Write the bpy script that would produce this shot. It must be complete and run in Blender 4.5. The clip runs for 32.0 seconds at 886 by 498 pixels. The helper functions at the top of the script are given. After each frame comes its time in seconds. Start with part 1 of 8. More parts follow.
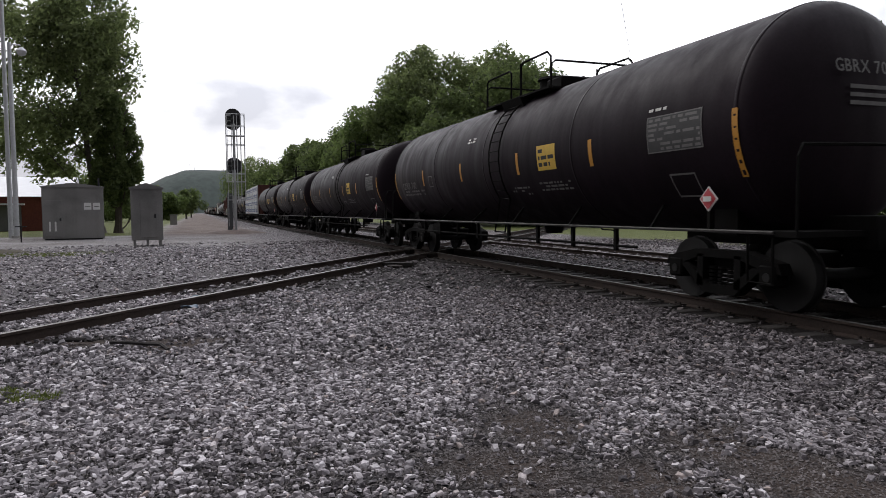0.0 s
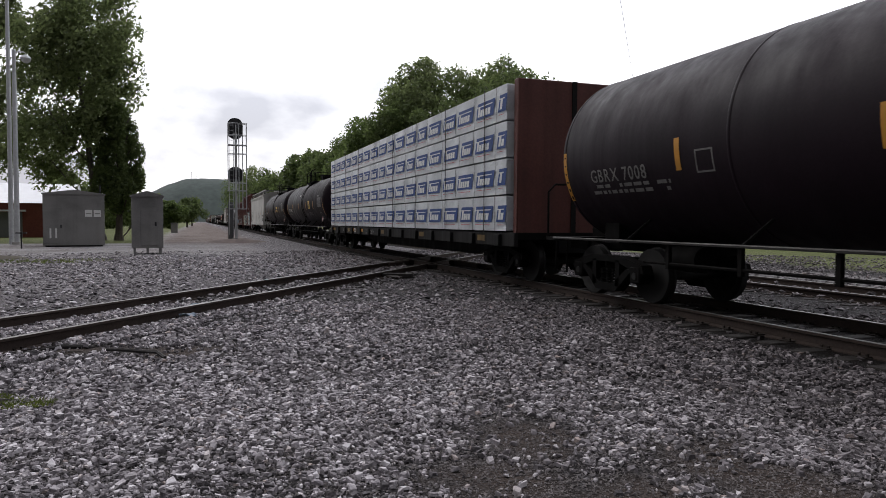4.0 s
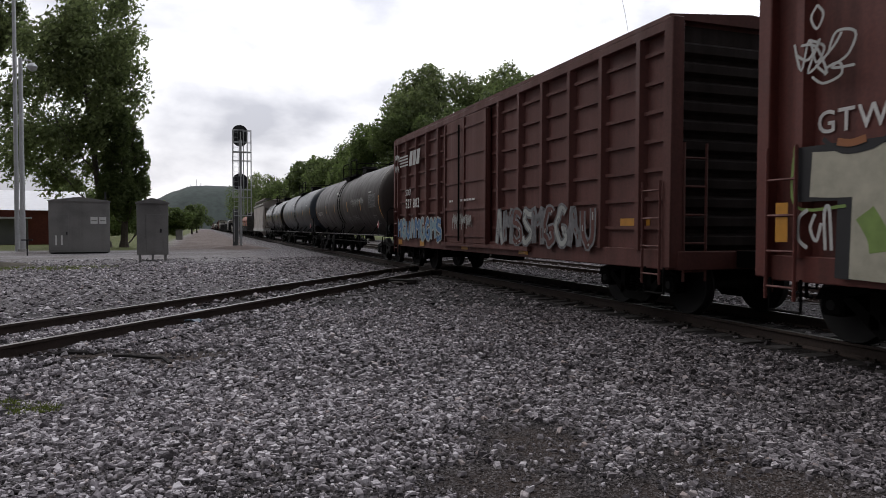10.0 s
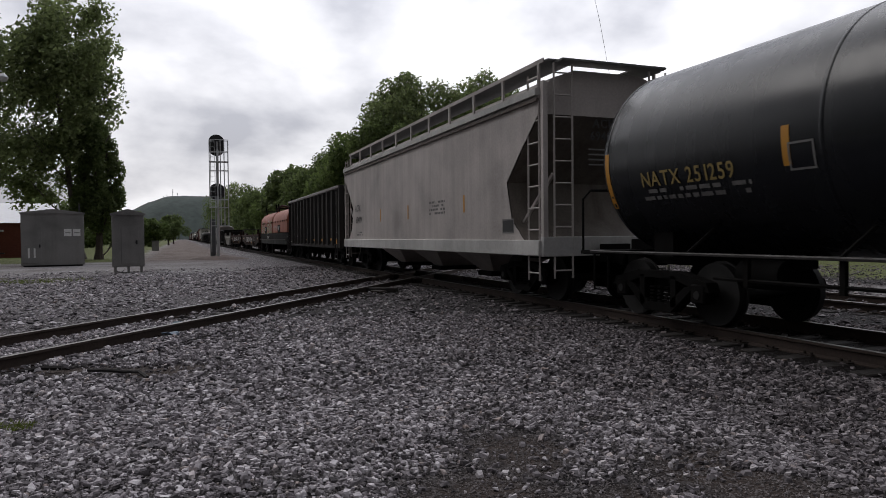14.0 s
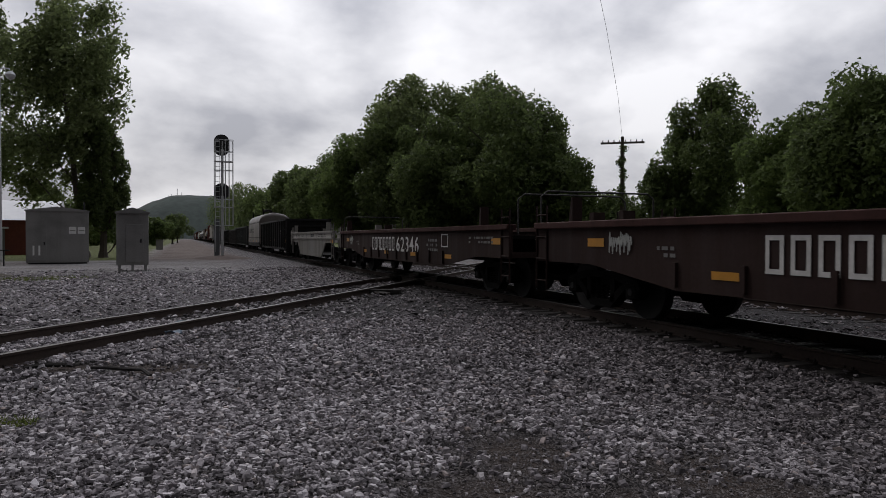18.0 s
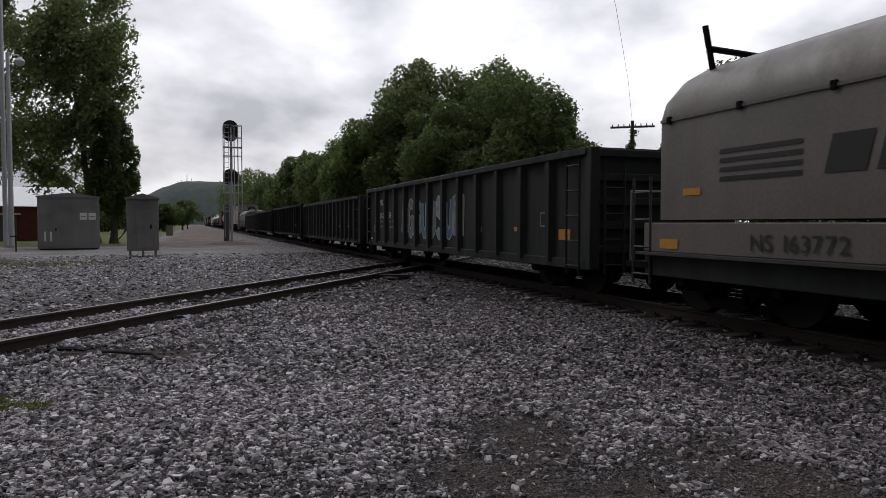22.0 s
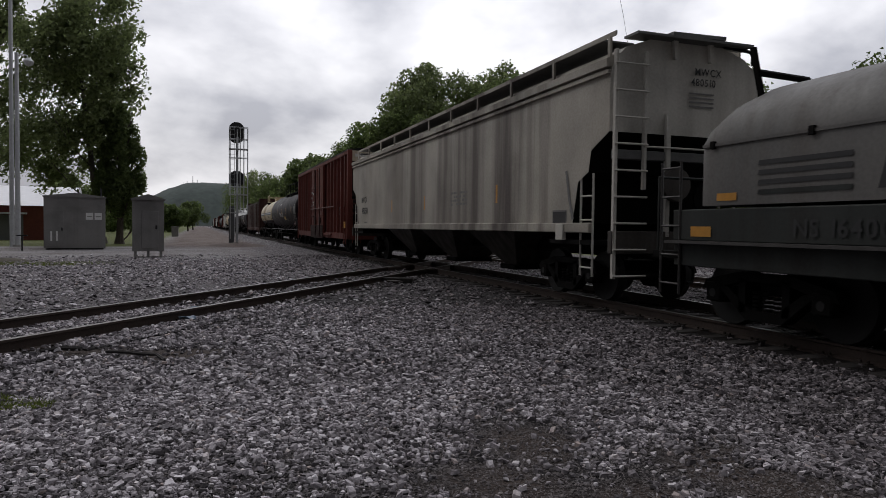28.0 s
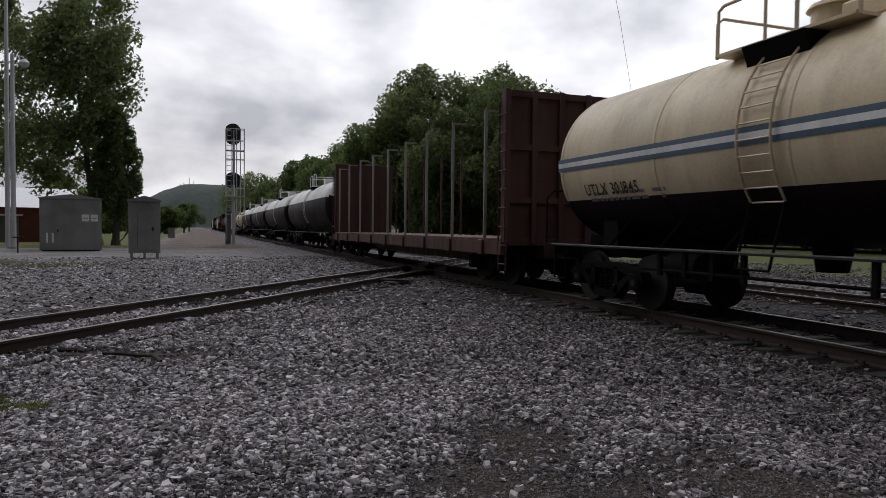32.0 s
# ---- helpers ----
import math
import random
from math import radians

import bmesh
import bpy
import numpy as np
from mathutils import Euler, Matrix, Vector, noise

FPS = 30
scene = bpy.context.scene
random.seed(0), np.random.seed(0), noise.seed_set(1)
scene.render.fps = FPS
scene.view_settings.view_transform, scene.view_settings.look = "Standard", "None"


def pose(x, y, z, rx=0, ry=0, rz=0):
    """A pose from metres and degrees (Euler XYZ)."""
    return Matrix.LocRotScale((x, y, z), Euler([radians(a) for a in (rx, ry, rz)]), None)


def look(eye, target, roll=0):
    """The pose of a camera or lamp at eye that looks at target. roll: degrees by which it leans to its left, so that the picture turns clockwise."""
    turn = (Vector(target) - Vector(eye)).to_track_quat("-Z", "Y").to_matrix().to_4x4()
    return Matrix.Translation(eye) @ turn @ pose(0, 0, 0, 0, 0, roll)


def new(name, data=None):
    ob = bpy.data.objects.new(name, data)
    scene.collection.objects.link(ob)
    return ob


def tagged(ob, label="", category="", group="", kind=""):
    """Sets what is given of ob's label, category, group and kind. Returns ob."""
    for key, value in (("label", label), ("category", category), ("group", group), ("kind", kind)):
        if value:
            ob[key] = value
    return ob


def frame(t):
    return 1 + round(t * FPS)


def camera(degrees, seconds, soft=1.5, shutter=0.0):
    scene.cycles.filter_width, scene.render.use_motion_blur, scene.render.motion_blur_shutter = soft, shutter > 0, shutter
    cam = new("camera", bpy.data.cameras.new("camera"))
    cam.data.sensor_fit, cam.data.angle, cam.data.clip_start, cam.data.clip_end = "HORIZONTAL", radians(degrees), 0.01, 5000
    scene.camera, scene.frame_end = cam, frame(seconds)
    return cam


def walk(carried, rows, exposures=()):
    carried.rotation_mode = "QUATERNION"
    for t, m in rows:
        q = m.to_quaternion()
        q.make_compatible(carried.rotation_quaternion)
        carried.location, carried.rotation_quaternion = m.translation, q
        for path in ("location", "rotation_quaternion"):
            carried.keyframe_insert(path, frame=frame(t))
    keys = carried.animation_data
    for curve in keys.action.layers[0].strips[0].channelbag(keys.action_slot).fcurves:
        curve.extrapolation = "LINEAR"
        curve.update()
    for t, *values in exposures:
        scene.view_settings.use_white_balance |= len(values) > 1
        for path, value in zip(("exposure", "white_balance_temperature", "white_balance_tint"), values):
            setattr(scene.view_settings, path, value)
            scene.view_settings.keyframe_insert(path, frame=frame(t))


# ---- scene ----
cam = camera(66.05, 32.0, soft=0.5, shutter=0.04)
EYE = 1.51
PATH = [
    (0.0, -0.014, 0.007, 0.015, -19.69, -3.22, 0.39),
    (0.5, -0.009, 0.004, 0.010, -20.34, -3.71, 0.75),
    (1.0, -0.012, 0.006, 0.002, -19.78, -4.14, 0.87),
    (1.5, -0.017, 0.019, 0.006, -18.58, -4.18, 0.69),
    (2.0, -0.022, 0.022, 0.010, -17.57, -4.02, 0.53),
    (2.5, -0.027, 0.011, 0.007, -17.27, -3.37, 0.71),
    (4.5, 0.032, -0.001, 0.014, -22.94, -1.26, -1.75),
    (5.0, 0.056, -0.028, 0.021, -31.80, -1.03, 0.31),
    (5.5, 0.053, -0.020, 0.033, -32.18, -2.28, -0.05),
    (6.0, 0.009, -0.093, 0.012, -31.50, -2.29, -0.14),
    (6.5, 0.017, -0.093, 0.022, -31.16, -2.60, 0.08),
    (7.0, 0.009, -0.093, 0.016, -30.30, -2.52, -0.09),
    (7.5, 0.002, -0.064, 0.026, -27.29, -0.34, 0.40),
    (8.0, -0.020, -0.036, 0.023, -18.89, 0.74, -0.03),
    (8.5, -0.010, -0.029, 0.006, -18.07, -0.21, -0.67),
    (9.0, -0.015, 0.022, 0.007, -18.28, -0.69, -0.45),
    (9.5, -0.013, 0.014, 0.005, -18.62, -1.46, 0.24),
    (10.0, -0.007, 0.011, -0.004, -19.29, -1.72, -0.17),
    (10.5, -0.013, 0.014, 0.007, -20.56, -1.81, -0.18),
    (11.0, -0.003, 0.023, 0.004, -20.97, -2.05, -0.15),
    (11.5, -0.002, 0.026, 0.009, -20.98, -1.91, 0.06),
    (12.0, -0.005, 0.025, 0.002, -21.18, -1.46, -0.00),
    (12.5, 0.003, 0.018, 0.004, -21.59, -1.43, 0.35),
    (13.0, -0.006, 0.019, -0.000, -20.94, -1.20, 0.65),
    (13.5, 0.001, 0.016, 0.002, -21.03, -1.23, 0.61),
    (14.0, -0.002, 0.014, 0.006, -21.01, -1.10, 0.56),
    (14.5, -0.009, 0.009, 0.002, -21.16, -0.63, 0.38),
    (16.5, -0.002, 0.008, 0.002, -22.14, -0.64, -0.11),
    (17.0, -0.010, 0.005, 0.004, -21.63, -0.63, 0.16),
    (17.5, -0.001, 0.003, 0.009, -21.06, -0.91, -0.02),
    (18.0, -0.012, 0.005, 0.002, -20.72, -0.89, -0.15),
    (18.5, -0.004, 0.018, 0.001, -20.18, -1.00, -0.19),
    (19.0, -0.009, 0.019, -0.002, -20.30, -1.72, -0.45),
    (19.5, 0.001, 0.036, -0.010, -20.55, -2.90, -0.45),
    (20.0, -0.003, 0.034, -0.002, -20.51, -2.61, -0.04),
    (20.5, -0.002, 0.032, 0.001, -19.89, -1.80, 0.24),
    (21.0, -0.008, -0.002, -0.002, -19.97, -2.05, 0.32),
    (21.5, -0.005, 0.006, -0.004, -19.95, -2.01, 0.03),
    (22.0, 0.004, 0.013, -0.009, -19.97, -2.12, -0.03),
    (22.5, 0.002, 0.006, -0.010, -19.59, -2.62, -0.04),
    (23.0, 0.001, 0.011, -0.018, -19.54, -3.15, -0.08),
    (23.5, 0.003, 0.022, -0.023, -19.52, -3.70, -0.32),
    (24.0, 0.005, 0.018, -0.021, -19.31, -3.73, -0.23),
    (24.5, 0.003, 0.013, -0.020, -19.51, -3.54, -0.37),
    (25.0, 0.013, 0.021, -0.018, -19.95, -3.46, -0.37),
    (25.5, 0.012, 0.023, -0.017, -19.95, -3.04, -0.34),
    (27.5, 0.005, 0.016, -0.012, -19.90, -2.37, -0.30),
    (28.0, 0.004, 0.011, -0.008, -19.58, -1.79, -0.67),
    (28.5, 0.002, -0.000, -0.011, -19.81, -1.64, -0.87),
    (29.0, -0.003, 0.004, -0.009, -20.07, -2.02, -0.82),
    (29.5, 0.010, 0.011, -0.014, -19.83, -2.02, -0.61),
    (30.0, 0.003, 0.005, -0.007, -19.61, -1.93, -0.46),
    (30.5, 0.012, 0.014, -0.009, -19.92, -1.98, -0.25),
    (31.0, -0.003, 0.006, -0.007, -19.94, -2.09, -0.30),
    (31.5, 0.007, 0.011, -0.006, -19.99, -1.59, -0.64),
    (32.0, 0.002, 0.004, -0.012, -19.85, -1.67, -0.62),
]
EXPOSURES = [(t, e, 6430, 12) for t, e in ((0.0, 0.42), (1.0, 0.5), (2.0, 0.62), (2.5, 0.6), (4.5, 0.3), (5.5, 0.36), (6.0, 0.54), (7.0, 0.72), (8.0, -0.08), (9.0, -0.1), (10.0, 0.12), (11.0, 0.05), (13.0, -0.12), (17.0, -0.3), (19.0, -0.55), (20.0, -0.38), (22.0, -0.22), (23.0, -0.2), (24.0, 0.0), (25.5, -0.05), (28.0, -0.28), (29.0, 0.02), (30.0, 0.22), (31.0, 0.08), (32.0, -0.25))]
walk(cam, [(t, pose(x, y, EYE + z, 90 + pitch, roll, yaw)) for t, x, y, z, yaw, pitch, roll in PATH], EXPOSURES)

# ---- the overcast sky ----
world = bpy.data.worlds.new("overcast_sky")
scene.world = world
world.use_nodes = True
wn, wl = world.node_tree.nodes, world.node_tree.links
wn.clear()
SUN_EL, SUN_AZ = radians(48), radians(-35)


def wnode(kind, **values):
    n = wn.new(kind)
    for k, v in values.items():
        n.inputs[k].default_value = v
    return n


w_out = wn.new("ShaderNodeOutputWorld")
w_bg = wn.new("ShaderNodeBackground")
w_sky = wn.new("ShaderNodeTexSky")
w_sky.sky_type, w_sky.sun_disc = "NISHITA", False
w_sky.sun_elevation, w_sky.sun_rotation = SUN_EL, SUN_AZ
w_sky.air_density, w_sky.dust_density = 1.5, 3.0
w_co = wn.new("ShaderNodeTexCoord")
w_sep = wn.new("ShaderNodeSeparateXYZ")
w_up = wn.new("ShaderNodeMath")
w_up.operation, w_up.inputs[1].default_value = "ADD", 0.5
w_div = wn.new("ShaderNodeVectorMath")
w_div.operation = "DIVIDE"
w_com = wn.new("ShaderNodeCombineXYZ")
w_noise = wnode("ShaderNodeTexNoise", Scale=2.6, Detail=7.0, Roughness=0.5, Distortion=0.1)
w_ramp = wn.new("ShaderNodeValToRGB")
w_ramp.color_ramp.elements[0].position, w_ramp.color_ramp.elements[0].color = 0.36, (0.50, 0.51, 0.56, 1)
w_ramp.color_ramp.elements[1].position, w_ramp.color_ramp.elements[1].color = 0.60, (1.08, 1.08, 1.10, 1)
w_mix = wn.new("ShaderNodeMix")
w_mix.data_type = "RGBA"
w_mix.inputs[0].default_value = 0.93
w_scale = wn.new("ShaderNodeVectorMath")
w_scale.operation = "SCALE"
w_scale.inputs["Scale"].default_value = 0.10
wl.new(w_co.outputs["Generated"], w_sep.inputs[0])
wl.new(w_sep.outputs["Z"], w_up.inputs[0])
for k in "XYZ":
    wl.new(w_up.outputs[0], w_com.inputs[k])
wl.new(w_co.outputs["Generated"], w_div.inputs[0])
wl.new(w_com.outputs[0], w_div.inputs[1])
wl.new(w_div.outputs[0], w_noise.inputs["Vector"])
wl.new(w_noise.outputs["Fac"], w_ramp.inputs[0])
wl.new(w_sky.outputs[0], w_scale.inputs[0])
wl.new(w_scale.outputs[0], w_mix.inputs[6])
wl.new(w_ramp.outputs[0], w_mix.inputs[7])
wl.new(w_mix.outputs[2], w_bg.inputs["Color"])
# the cloud is bright ahead, where the sun stands behind it, and heavy overhead and behind
w_dot = wn.new("ShaderNodeVectorMath")
w_dot.operation = "DOT_PRODUCT"
w_dot.inputs[1].default_value = (0.50, 0.84, 0.20)
wl.new(w_co.outputs["Generated"], w_dot.inputs[0])
w_glow = wn.new("ShaderNodeMapRange")
w_glow.interpolation_type = "SMOOTHSTEP"
for k, v in (("From Min", 0.1), ("From Max", 0.8), ("To Min", 0.0), ("To Max", 0.80)):
    w_glow.inputs[k].default_value = v
wl.new(w_dot.outputs["Value"], w_glow.inputs["Value"])
# away from the glow it is an overcast dome, darkest at the horizon
w_dome = wn.new("ShaderNodeMapRange")
for k, v in (("From Min", 0.05), ("From Max", 0.9), ("To Min", 0.15), ("To Max", 0.92)):
    w_dome.inputs[k].default_value = v
wl.new(w_sep.outputs["Z"], w_dome.inputs["Value"])
w_side = wn.new("ShaderNodeMapRange")
for k, v in (("From Min", -1.0), ("From Max", 1.0), ("To Min", 0.07), ("To Max", 1.55)):
    w_side.inputs[k].default_value = v
wl.new(w_dot.outputs["Value"], w_side.inputs["Value"])
w_cloud = wn.new("ShaderNodeMath")
w_cloud.operation = "MULTIPLY"
wl.new(w_dome.outputs[0], w_cloud.inputs[0])
wl.new(w_side.outputs[0], w_cloud.inputs[1])
w_sum = wn.new("ShaderNodeMath")
w_sum.operation = "ADD"
wl.new(w_glow.outputs[0], w_sum.inputs[0])
wl.new(w_cloud.outputs[0], w_sum.inputs[1])
wl.new(w_sum.outputs[0], w_bg.inputs["Strength"])
wl.new(w_bg.outputs[0], w_out.inputs[0])

sun = new("sun", bpy.data.lights.new("sun", "SUN"))
sun.data.energy, sun.data.angle, sun.data.color = 0.5, radians(25), (1.0, 0.97, 0.93)
sun.matrix_world = look((0, 0, 50), (50 * math.sin(-SUN_AZ), -50 * math.cos(SUN_AZ), 0))

# ---- materials ----
MATS = {}


def nodes_of(name):
    m = bpy.data.materials.new(name)
    m.use_nodes = True
    return m, m.node_tree.nodes, m.node_tree.links, m.node_tree.nodes["Principled BSDF"]


def mapping(n, l, scale, coord="Object"):
    co, mp = n.new("ShaderNodeTexCoord"), n.new("ShaderNodeMapping")
    mp.inputs["Scale"].default_value = scale
    l.new(co.outputs[coord], mp.inputs[0])
    return mp.outputs[0]


def noise_at(n, l, vec, scale, detail=4.0, rough=0.55):
    x = n.new("ShaderNodeTexNoise")
    x.inputs["Scale"].default_value, x.inputs["Detail"].default_value, x.inputs["Roughness"].default_value = scale, detail, rough
    l.new(vec, x.inputs["Vector"])
    return x.outputs["Fac"]


def ramp(n, l, fac, stops):
    r = n.new("ShaderNodeValToRGB")
    e = r.color_ramp.elements
    while len(e) < len(stops):
        e.new(0.5)
    for el, (p, c) in zip(e, stops):
        el.position, el.color = p, (c if len(c) == 4 else (*c, 1))
    l.new(fac, r.inputs[0])
    return r.outputs[0]


def blend(n, l, fac, a, b, kind="MIX"):
    x = n.new("ShaderNodeMix")
    x.data_type, x.blend_type = "RGBA", kind
    for sock, v in ((0, fac), (6, a), (7, b)):
        if hasattr(v, "default_value"):
            l.new(v, x.inputs[sock])
        else:
            x.inputs[sock].default_value = v if sock == 0 else (*v, 1)
    return x.outputs[2]


def bump(n, l, bsdf, height, strength, distance):
    b = n.new("ShaderNodeBump")
    b.inputs["Strength"].default_value, b.inputs["Distance"].default_value = strength, distance
    l.new(height, b.inputs["Height"])
    l.new(b.outputs[0], bsdf.inputs["Normal"])


def tint(c, k):
    return tuple(min(1, v * k) for v in c)


def paint(name, rgb, rough=0.5, dirt=0.45, dirt_rgb=(0.045, 0.038, 0.034), streak=0.5, metal=0.0, spec=0.5, band=3.2, lo=0.44, hi=0.72, stretch=None):
    """Weathered car paint: broad fading, soot that runs down in streaks, fine grain."""
    if name in MATS:
        return MATS[name]
    m, n, l, b = nodes_of(name)
    broad = noise_at(n, l, mapping(n, l, (1, 1, 1)), 0.55, 5)
    run = noise_at(n, l, mapping(n, l, (band, band, band * 0.05)), 1.0, 5, 0.6)
    fine = noise_at(n, l, mapping(n, l, (1, 1, 1)), 22, 3)
    base = ramp(n, l, broad, [(0.3, tint(rgb, 0.6)), (0.7, tint(rgb, 1.2))])
    runs = ramp(n, l, run, [(lo, (0, 0, 0)), (hi, (streak,) * 3)])
    if stretch:
        # the stains keep to one stretch of the car's side
        co, sep, part_of = n.new("ShaderNodeTexCoord"), n.new("ShaderNodeSeparateXYZ"), n.new("ShaderNodeMapRange")
        l.new(co.outputs["Object"], sep.inputs[0])
        l.new(sep.outputs[1], part_of.inputs[0])
        part_of.inputs[1].default_value, part_of.inputs[2].default_value = -12.0, 12.0
        q = [(v + 12.0) / 24.0 for v in stretch]
        gate = ramp(n, l, part_of.outputs[0], [(q[0], (0, 0, 0)), (q[1], (1, 1, 1)), (q[2], (0.7, 0.7, 0.7)), (q[3], (0.1, 0.1, 0.1))])
        runs = blend(n, l, 1.0, runs, gate, "MULTIPLY")
    c1 = blend(n, l, runs, base, dirt_rgb)
    soot = ramp(n, l, broad, [(0.42, (0, 0, 0)), (0.75, (dirt,) * 3)])
    c2 = blend(n, l, soot, c1, dirt_rgb)
    c3 = blend(n, l, 0.12, c2, ramp(n, l, fine, [(0.35, (0, 0, 0)), (0.65, (1, 1, 1))]), "SOFT_LIGHT")
    l.new(c3, b.inputs["Base Color"])
    rr = ramp(n, l, run, [(0.3, (rough * 0.85,) * 3), (0.7, (min(1, rough * 1.35),) * 3)])
    l.new(rr, b.inputs["Roughness"])
    b.inputs["Metallic"].default_value = metal
    b.inputs["Specular IOR Level"].default_value = spec
    bump(n, l, b, fine, 0.08, 0.01)
    MATS[name] = m
    return m


def plain(name, rgb, rough=0.7, metal=0.0, grain=14.0, vary=0.2, bumps=0.15):
    if name in MATS:
        return MATS[name]
    m, n, l, b = nodes_of(name)
    v = mapping(n, l, (1, 1, 1))
    f, g = noise_at(n, l, v, grain, 5), noise_at(n, l, v, grain * 0.12, 3)
    c = ramp(n, l, f, [(0.3, tint(rgb, 1 - vary)), (0.7, tint(rgb, 1 + vary))])
    c = blend(n, l, 0.35, c, ramp(n, l, g, [(0.35, tint(rgb, 1 - vary)), (0.65, tint(rgb, 1 + vary))]))
    l.new(c, b.inputs["Base Color"])
    b.inputs["Roughness"].default_value, b.inputs["Metallic"].default_value = rough, metal
    bump(n, l, b, f, bumps, 0.01)
    MATS[name] = m
    return m


def leaf_material(name, dark, light):
    m, n, l, b = nodes_of(name)
    geo = n.new("ShaderNodeNewGeometry")
    c = ramp(n, l, geo.outputs["Random Per Island"], [(0.0, dark), (0.6, tint(light, 0.75)), (1.0, light)])
    broad = noise_at(n, l, mapping(n, l, (1, 1, 1)), 0.35, 3)
    c = blend(n, l, ramp(n, l, broad, [(0.35, (0, 0, 0)), (0.7, (0.6, 0.6, 0.6))]), c, tint(light, 1.1))
    l.new(c, b.inputs["Base Color"])
    b.inputs["Roughness"].default_value = 0.55
    b.inputs["Specular IOR Level"].default_value = 0.25
    tr = n.new("ShaderNodeBsdfTranslucent")
    l.new(c, tr.inputs[0])
    mix = n.new("ShaderNodeMixShader")
    mix.inputs[0].default_value = 0.6
    l.new(b.outputs[0], mix.inputs[1])
    l.new(tr.outputs[0], mix.inputs[2])
    l.new(mix.outputs[0], n["Material Output"].inputs[0])
    MATS[name] = m
    return m


def gravel_ground():
    """Crushed limestone, with bare dirt, a worn gravel lane and grass by their places on the plan."""
    m, n, l, b = nodes_of("gravel_ground")
    pos = mapping(n, l, (1, 1, 1))
    vor = n.new("ShaderNodeTexVoronoi")
    vor.inputs["Scale"].default_value = 26.0
    l.new(pos, vor.inputs["Vector"])
    edge = n.new("ShaderNodeTexVoronoi")
    edge.feature = "DISTANCE_TO_EDGE"
    edge.inputs["Scale"].default_value = 26.0
    l.new(pos, edge.inputs["Vector"])
    sepc = n.new("ShaderNodeSeparateColor")
    l.new(vor.outputs["Color"], sepc.inputs[0])
    # bed under the loose stones: near black, the gaps' shade put into its colour
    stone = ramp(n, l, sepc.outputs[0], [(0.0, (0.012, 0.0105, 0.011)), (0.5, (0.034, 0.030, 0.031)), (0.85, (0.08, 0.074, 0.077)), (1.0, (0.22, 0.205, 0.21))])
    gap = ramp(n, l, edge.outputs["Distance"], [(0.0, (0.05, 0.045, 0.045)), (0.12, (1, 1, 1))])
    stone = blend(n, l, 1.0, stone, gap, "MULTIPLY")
    broad = noise_at(n, l, pos, 0.28, 6, 0.6)
    mid = noise_at(n, l, pos, 1.3, 5, 0.6)
    fine = noise_at(n, l, pos, 60, 4)
    shaded_fines = ramp(n, l, fine, [(0.3, (0.012, 0.010, 0.0095)), (0.7, (0.04, 0.035, 0.033))])
    stone = blend(n, l, ramp(n, l, mid, [(0.48, (0, 0, 0)), (0.72, (0.55, 0.55, 0.55))]), stone, shaded_fines)
    dirt = ramp(n, l, fine, [(0.3, (0.03, 0.023, 0.02)), (0.7, (0.085, 0.066, 0.058))])
    coarse = noise_at(n, l, pos, 7.0, 8, 0.75)
    lane = blend(n, l, 0.5, ramp(n, l, broad, [(0.38, (0.12, 0.095, 0.085)), (0.62, (0.34, 0.325, 0.325))]), ramp(n, l, coarse, [(0.36, (0.05, 0.046, 0.046)), (0.5, (0.24, 0.23, 0.235)), (0.64, (0.55, 0.54, 0.54))]))
    rust = blend(n, l, 0.3, ramp(n, l, broad, [(0.38, (0.075, 0.05, 0.042)), (0.5, (0.20, 0.16, 0.142)), (0.62, (0.10, 0.072, 0.062))]), ramp(n, l, coarse, [(0.36, (0.05, 0.04, 0.036)), (0.64, (0.32, 0.28, 0.26))]))
    grass = ramp(n, l, fine, [(0.3, (0.075, 0.088, 0.03)), (0.7, (0.16, 0.18, 0.065))])
    sep = n.new("ShaderNodeSeparateXYZ")
    l.new(pos, sep.inputs[0])

    def calc(op, a, c, clamp=False):
        x = n.new("ShaderNodeMath")
        x.operation, x.use_clamp = op, clamp
        for k, v in enumerate((a, c)):
            if hasattr(v, "default_value"):
                l.new(v, x.inputs[k])
            else:
                x.inputs[k].default_value = v
        return x.outputs[0]

    def spot(cx, cy, rx, ry, soft, wobble):
        dx, dy = calc("DIVIDE", calc("SUBTRACT", sep.outputs[0], cx), rx), calc("DIVIDE", calc("SUBTRACT", sep.outputs[1], cy), ry)
        r = calc("SQRT", calc("ADD", calc("MULTIPLY", dx, dx), calc("MULTIPLY", dy, dy)), 0)
        r = calc("ADD", r, calc("MULTIPLY", calc("SUBTRACT", mid, 0.5), wobble))
        return calc("DIVIDE", calc("SUBTRACT", 1.0, r), soft, True)

    def along(nx, ny, lo, hi, soft, wobble):
        d = calc("ADD", calc("MULTIPLY", sep.outputs[0], nx), calc("MULTIPLY", sep.outputs[1], ny))
        d = calc("ADD", d, calc("MULTIPLY", calc("SUBTRACT", broad, 0.5), wobble))
        return calc("MULTIPLY", calc("DIVIDE", calc("SUBTRACT", d, lo), soft, True), calc("DIVIDE", calc("SUBTRACT", hi, d), soft, True), True)

    # past the crossing the stones lie close; the bed is paler, its gap shade thinner
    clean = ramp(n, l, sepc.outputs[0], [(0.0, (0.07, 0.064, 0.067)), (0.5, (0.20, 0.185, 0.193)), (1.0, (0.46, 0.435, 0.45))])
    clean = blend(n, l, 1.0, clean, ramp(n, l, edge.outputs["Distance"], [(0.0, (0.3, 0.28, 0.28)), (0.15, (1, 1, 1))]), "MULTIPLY")
